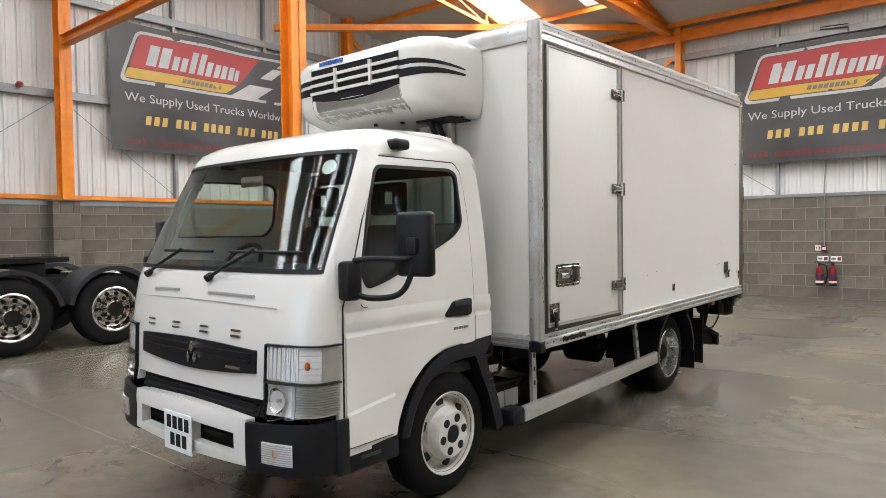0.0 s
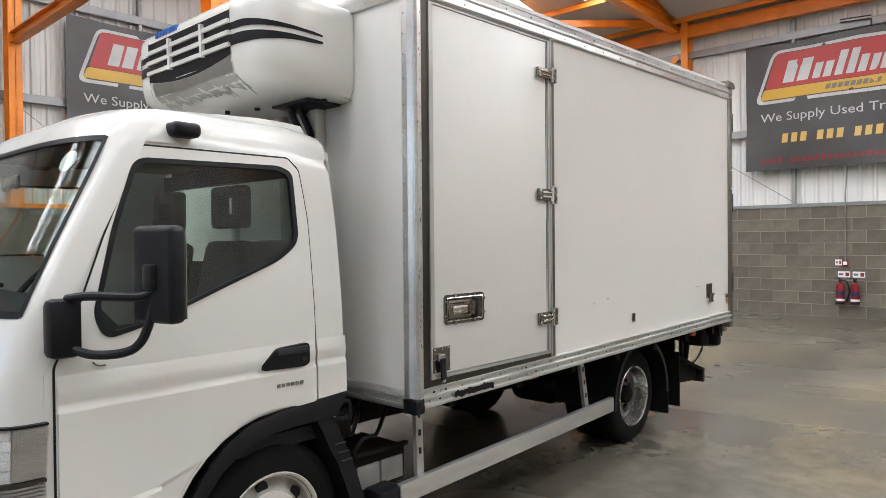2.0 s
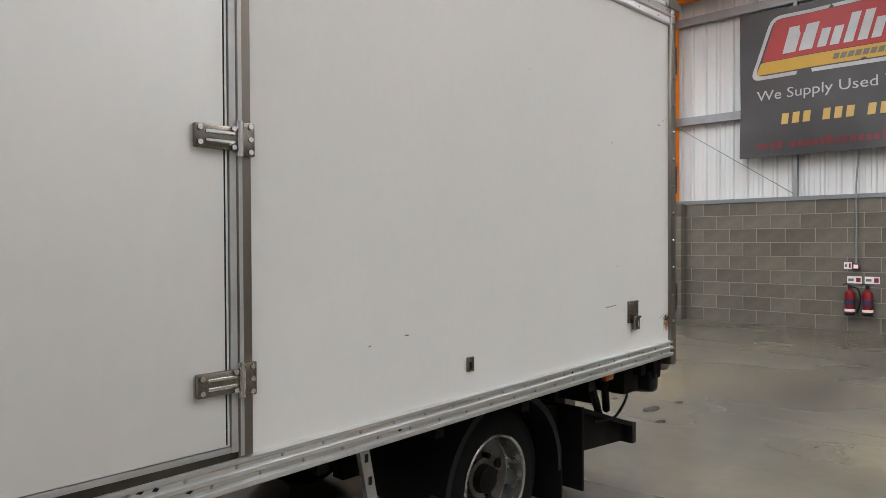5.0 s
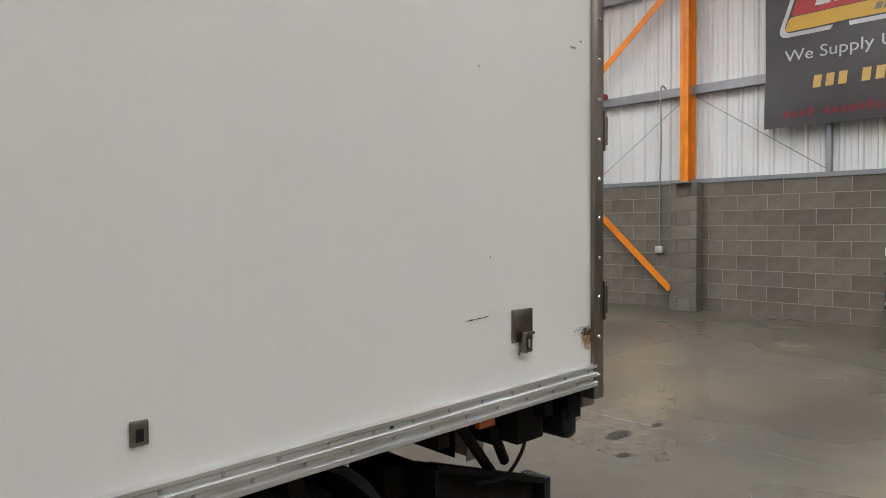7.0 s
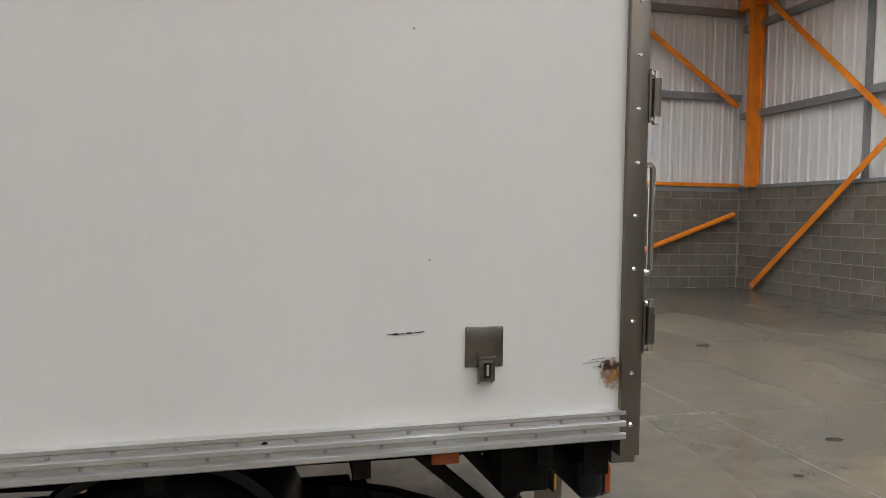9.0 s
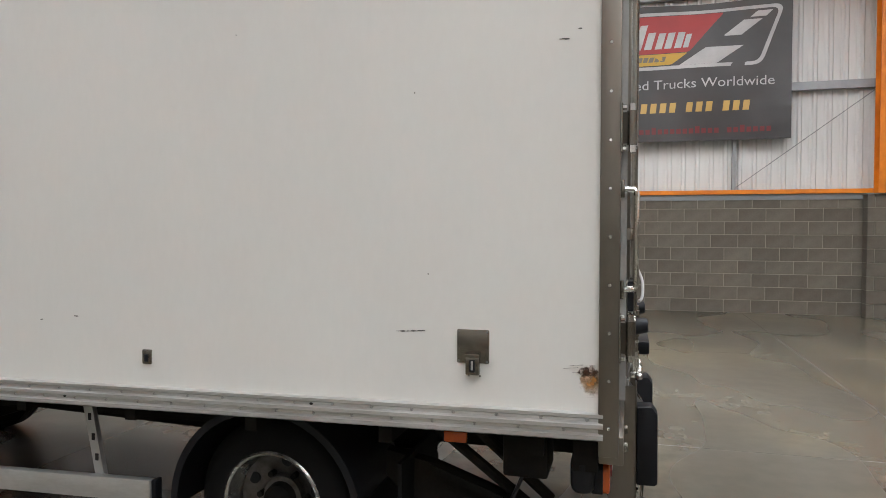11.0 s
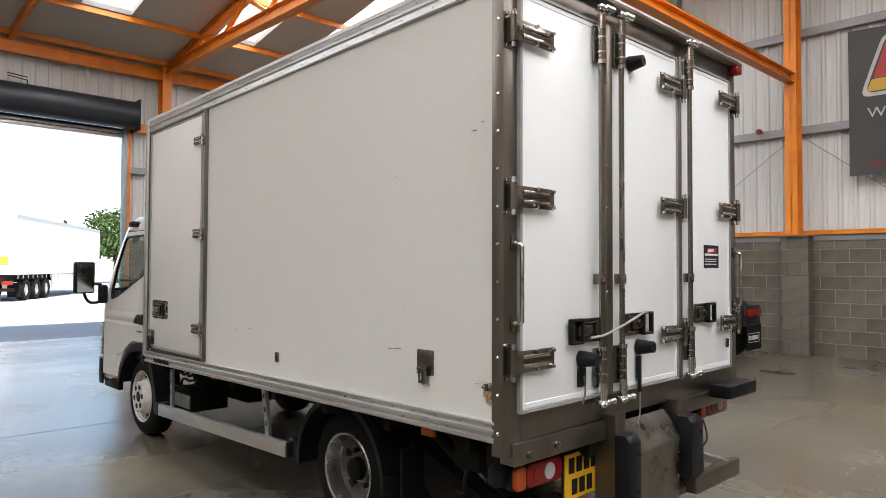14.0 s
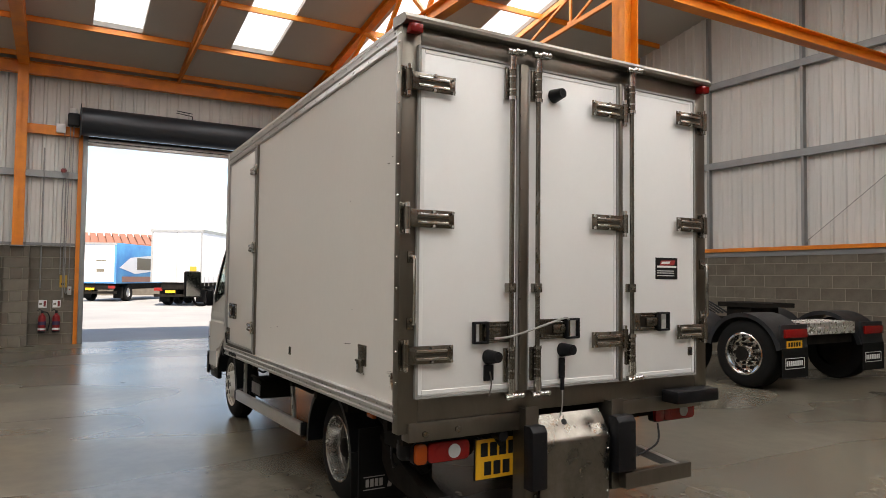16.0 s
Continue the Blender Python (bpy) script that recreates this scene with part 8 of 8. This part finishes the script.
def box_trailer(x0, y0, w, L, h0, h, body, label, cat, tail):
    t = thing("box_trailer" if cat == "trailer" else "box_lorry", (x0 - L / 2, y0 + w / 2, -0.03), label, cat)
    part("body", bx(x0 - L, x0, y0, y0 + w, h0, h, bev=0.03), body, t)
    part("rear_frame", bx(x0, x0 + 0.04, y0, y0 + w, h - 0.12, h), M_ALUDK, t)
    for y in (y0, y0 + w - 0.08):
        part("rear_post", bx(x0, x0 + 0.05, y, y + 0.08, h0, h - 0.12), M_ALUDK if cat == "trailer" else body, t)
    part("door_gap", bx(x0, x0 + 0.012, y0 + w / 2 - 0.02, y0 + w / 2 + 0.02, h0, h - 0.12), M_ALUDK, t)
    part("chassis", bx(x0 - L + 0.3, x0 - 0.1, y0 + 0.5, y0 + w - 0.5, h0 - 0.35, h0), M_CHASSIS, t)
    part("under_bar", bx(x0 - 0.3, x0 - 0.15, y0 + 0.1, y0 + w - 0.1, 0.42, 0.56), M_CHASSIS, t)
    for y in (y0 + 0.12, y0 + w - 0.55):
        part("tail_lamp", bx(x0 - 0.16, x0 - 0.1, y, y + 0.42, 0.72, 0.88), M_RED, t)
        part("mud_flap", bx(x0 - 0.9, x0 - 0.88, y - 0.05, y + 0.5, 0.15, 0.8), M_RUBBER, t)
    part("number_plate", bx(x0 - 0.12, x0 - 0.09, y0 + 0.7, y0 + 1.2, 0.62, 0.75), M_YPLATE, t)
    for k in range(tail):
        for y, s in ((y0 + 0.05, 1), (y0 + w - 0.05, -1)):
            bm = B()
            lathe(bm, [(0.27, 0.05 * s), (0.30, 0.0), (0.45, 0.0), (0.49, 0.06 * s), (0.49, 0.30 * s), (0.3, 0.34 * s)], (x0 - 1.6 - 1.32 * k, y, 0.46), "y", 28)
            wv = part("wheel", bm, M_RUBBER, t)
            bm = B()
            lathe(bm, [(0.28, 0.04 * s), (0.25, 0.10 * s), (0.12, 0.08 * s), (0.0, 0.0)], (x0 - 1.6 - 1.32 * k, y, 0.46), "y", 20)
            part("rim", bm, M_ALU, wv)
    return t


tr1 = box_trailer(-26.0, 2.40, 2.55, 13.6, 1.15, 3.78, M_TRAIL, "white curtain-sided trailer parked in the yard", "trailer", 3)
part("sticker", bx(-25.955, -25.945, 4.35, 4.70, 1.60, 1.95), M_PYEL, tr1)
for y in (2.37, 4.93):
    part("curtain_rail", bx(-39.5, -26.0, y - 0.03, y + 0.05, 3.66, 3.80), M_ALUDK, tr1)
for k in range(22):
    part("curtain_strap", bx(-26.4 - 0.6 * k, -26.36 - 0.6 * k, 4.945, 4.96, 0.98, 1.42), M_ALUDK, tr1)
part("side_skirt", bx(-39.0, -31.5, 4.70, 4.76, 0.45, 1.12), M_TRAIL, tr1)


def turn(ob, x, y, a):
    """Swing a thing on the spot x, y."""
    ob.matrix_basis = Matrix.Translation((x, y, 0)) @ Matrix.Rotation(radians(a), 4, "Z") @ Matrix.Translation((-x, -y, 0)) @ ob.matrix_basis


turn(tr1, -26.0, 4.95, -31)
lr = box_trailer(-33.0, -0.86, 2.5, 8.0, 1.0, 3.30, M_LBLUE, "blue box lorry parked in the yard", "lorry", 1)
part("rear_door_panel", bx(-33.0, -32.98, -0.6, 1.5, 1.1, 3.15), M_TRAIL, lr, "pale rear door")
part("print_bar", bx(-32.978, -32.97, 0.45, 1.05, 2.25, 2.32), M_PGREY, lr)
part("print_bar", bx(-32.978, -32.97, 0.5, 0.95, 1.65, 1.83), M_PGREY, lr)
bm = B()
prism(bm, [(-33.3, 1.9), (-34.6, 2.5), (-38.0, 2.75), (-38.0, 1.75), (-35.2, 1.55)], "y", 1.642, 1.650)
part("side_flash", bm, M_TRAIL, lr, "white painted flash", smooth=False)
part("side_panel", bx(-37.4, -35.4, 1.651, 1.658, 1.8, 2.5), M_PGREY, lr, "dark picture panel")
part("side_panel", bx(-38.5, -33.6, 1.651, 1.656, 1.08, 1.4), mat("brown_print", (0.30, 0.16, 0.12), 0.5), lr, "brown printed band")
turn(lr, -33.0, 1.64, -31)
shed = thing("far_shed", (-48, -4, 0), "low far building with a red-brown ribbed roof", "building")
part("wall", bx(-54, -46.5, -22, 9, -0.03, 3.75), M_BLOCK, shed)
bm = B()
for k in range(62):
    y = -22.5 + 0.52 * k
    prism(bm, [(-46.0, 3.80), (-49.5, 4.72), (-49.5, 4.55), (-46.0, 3.68)], "y", y, y + 0.40)
prism(bm, [(-46.1, 3.72), (-49.5, 4.5), (-49.5, 4.4), (-46.1, 3.6)], "y", -22.6, 9.6)
part("roof", bm, M_TILE, shed, smooth=False)


def tree(x, y, h, seed):
    rnd = random.Random(seed)
    t = thing("tree", (x, y, -0.03), "leafy green tree beyond the yard", "tree", "far trees")
    bm = B()
    cyl(bm, (x, y, -0.03), (x, y, h * 0.55), 0.28, 10, 0.14)
    for k in range(6):
        a = k * 1.05 + rnd.random()
        cyl(bm, (x, y, h * (0.35 + 0.04 * k)), (x + 1.6 * math.cos(a), y + 1.6 * math.sin(a), h * (0.6 + 0.05 * k)), 0.09, 6, 0.04)
    part("trunk", bm, M_BARK, t)
    vs, fs = [], []
    lobes = [(rnd.gauss(0, 1.5), rnd.gauss(0, 1.7), h * (0.42 + 0.46 * rnd.random()), 0.9 + 0.8 * rnd.random()) for _ in range(11)]
    for _ in range(2600):
        lx, ly, lz, lr_ = rnd.choice(lobes)
        d = Vector((rnd.gauss(0, 1), rnd.gauss(0, 1), rnd.gauss(0, 0.8))).normalized() * lr_ * (0.6 + 0.5 * rnd.random())
        p = Vector((x + lx, y + ly, lz)) + d
        u = Vector((rnd.gauss(0, 1), rnd.gauss(0, 1), rnd.gauss(0, 1))).normalized()
        v = u.orthogonal().normalized()
        s = 0.13 + 0.12 * rnd.random()
        i = len(vs)
        vs += [p - u * s, p + v * s * 0.6, p + u * s, p - v * s * 0.6]
        fs.append((i, i + 1, i + 2, i + 3))
    me = bpy.data.meshes.new("crown")
    me.from_pydata(vs, [], fs)
    me.materials.append(M_LEAF)
    c = new("crown", me)
    c.parent = t
    c.matrix_parent_inverse = Matrix.Translation(t.location).inverted()


for i, (x, y, h) in enumerate(((-60, 17.8, 5.6), (-61, 20.6, 6.3), (-59, 23.6, 6.0), (-62, 27.0, 6.6), (-60, 31.0, 6.2))):
    tree(x, y, h, 10 + i)
bo = thing("bollard", (XW + 0.4, 3.3, 0), "black and orange striped steel bollard beside the doorway", "bollard")
for k in range(6):
    part("band", cyl(B(), (XW - 0.6, 3.42, 0.0 + 0.16 * k - 0.03), (XW - 0.6, 3.42, 0.16 * (k + 1) - 0.03), 0.085, 18), M_AMBER if k % 2 else M_BLACK, bo)

# joints, stains and drips on the floor
bm = B()
for x in (-3.4, 1.1, 8.3, 11.6):
    box(bm, x - 0.004, x + 0.004, YS, YF, 0.0003, 0.0012)
for y in (-4.6, 2.6, 6.5):
    box(bm, XW, XR, y - 0.004, y + 0.004, 0.0003, 0.0012)
tagged(link("floor_joint", bm, M_SCUFF), "saw-cut joints in the concrete floor", "floor joint", kind="structure")
M_OIL = stain("oil_stain", (0.03, 0.027, 0.022), 14, 0.44, 0.12, 0.35)
rs = random.Random(5)
for x, y, r in ((7.95, 0.96, 0.07), (7.62, 0.72, 0.035), (8.35, 0.9, 0.03), (8.1, 1.4, 0.02), (8.8, 1.9, 0.04), (9.9, 5.0, 0.06), (4.30, 8.33, 0.15), (4.90, 9.65, 0.06), (8.6, 8.2, 0.05), (-1.2, -0.6, 0.03)):
    pts = [(x + r * (1 + 0.35 * rs.random()) * 1.5 * math.cos(a), y + r * (0.8 + 0.35 * rs.random()) * math.sin(a)) for a in frange(0, 2 * math.pi, 15)[:-1]]
    tagged(link("oil_stain", prism(B(), pts, "z", 0.0004, 0.0016), M_OIL), "small dark oil stain on the concrete", "stain", "oil stains", "structure")


# ---- block walls: pieces ----
BL, BH = 0.456, 0.2325


def block_mesh(w):
    bm = B()
    box(bm, -w / 2, w / 2, -0.05, 0.0, -BH / 2 + 0.005, BH / 2 - 0.005, bev=0.004, seg=1)
    me = bpy.data.meshes.new("block")
    bmesh.ops.recalc_face_normals(bm, faces=bm.faces)
    bm.to_mesh(me)
    bm.free()
    me.materials.append(M_BLOCK)
    return me


FULL, HALF = block_mesh(BL - 0.010), block_mesh(BL / 2 - 0.010)


def lay(wall, axis, at, sgn, a, b, near, holes=(), rows=9):
    """Half-bond courses on a wall face; those inside `near` are pieces, the rest one mesh."""
    rest_v, rest_f = [], []
    for r in range(rows):
        z = BH * (r + 0.5)
        s = a + (BL / 2 if r % 2 else BL)/1 - BL
        while s < b:
            c0, c1 = max(s, a), min(s + BL, b)
            s += BL
            if c1 - c0 < 0.06 or z + BH / 2 > ZB + 0.05:
                continue
            c = (c0 + c1) / 2
            me, w = (FULL, BL - 0.01) if c1 - c0 > BL * 0.8 else (HALF, BL / 2 - 0.01)
            sx = (c1 - c0 - 0.01) / w
            m = Matrix.Translation((at, c, z) if axis == "x" else (c, at, z)) @ Matrix.Rotation(radians({("y", -1): 0, ("y", 1): 180, ("x", -1): -90, ("x", 1): 90}[(axis, sgn)]), 4, "Z") @ Matrix.Diagonal((sx, 1, 1, 1))
            m = m @ Matrix.Translation((0, -0.0, 0)) @ Matrix.Translation((0, 0.0465, 0))
            if near[0] <= c <= near[1]:
                ob = new("block", me)
                ob.parent = wall
                ob.matrix_basis = m
            else:
                i = len(rest_v)
                rest_v += [m @ v.co for v in me.vertices]
                rest_f += [[i + k for k in p.vertices] for p in me.polygons]
    if rest_v:
        me = bpy.data.meshes.new("far_blocks")
        me.from_pydata(rest_v, [], rest_f)
        me.materials.append(M_BLOCK)
        ob = new("far_blocks", me)
        ob.parent = wall
        tagged(ob, kind="stuff")


lay(wall_north, "y", YF + 0.008, -1, XW, XR, (1.0, 13.0))
lay(wall_east, "x", XR + 0.008, -1, YS, YF, (-2.6, 10.8))
lay(wall_west, "x", XW - 0.008, 1, YS, DOOR_Y0 - 0.13, (-5.0, 0.0))
lay(wall_west2, "x", XW - 0.008, 1, DOOR_Y1 + 0.13, YF, (3.0, 4.5))


def pier(x, y, axis, sgn):
    p = struct("pier", bx(x - 0.215, x + 0.215, y - 0.105, y + 0.105, 0, ZB - 0.06) if axis == "y" else bx(x - 0.105, x + 0.105, y - 0.215, y + 0.215, 0, ZB - 0.06), M_MORTAR, "grey concrete block pier under a steel column", "pier")

    for r in range(9):
        z = BH * (r + 0.5)
        m = Matrix.Translation((x, y, z)) @ Matrix.Rotation(radians({("y", -1): 0, ("x", -1): -90, ("x", 1): 90}[(axis, sgn)]), 4, "Z")
        for k in (1,) if r % 2 else (0, 2, 3):
            ob = new("block", pier_me[k])
            ob.parent = p
            ob.matrix_basis = m
    steel("pier_plate", bx(x - 0.25, x + 0.25, y - 0.14, y + 0.14, ZB - 0.02, ZB), "grey steel plate on the pier", "plate", M_FLASH)


pier_me = []
for a, b in ((-0.225, -0.115), (-0.225, 0.225), (-0.105, 0.105), (0.115, 0.225)):
    bm = box(B(), a, b, -0.115, 0.115, -BH / 2 + 0.005, BH / 2 - 0.005, bev=0.004, seg=1)
    me = bpy.data.meshes.new("block")
    bmesh.ops.recalc_face_normals(bm, faces=bm.faces)
    bm.to_mesh(me)
    bm.free()
    me.materials.append(M_BLOCK)
    pier_me.append(me)
for x in (3.79, 10.43, -2.6):
    pier(x, YF - 0.13, "y", -1)
for y in (3.82, -2.2):
    pier(XR - 0.12, y, "x", -1)
pier(XW + 0.12, -2.15, "x", 1)
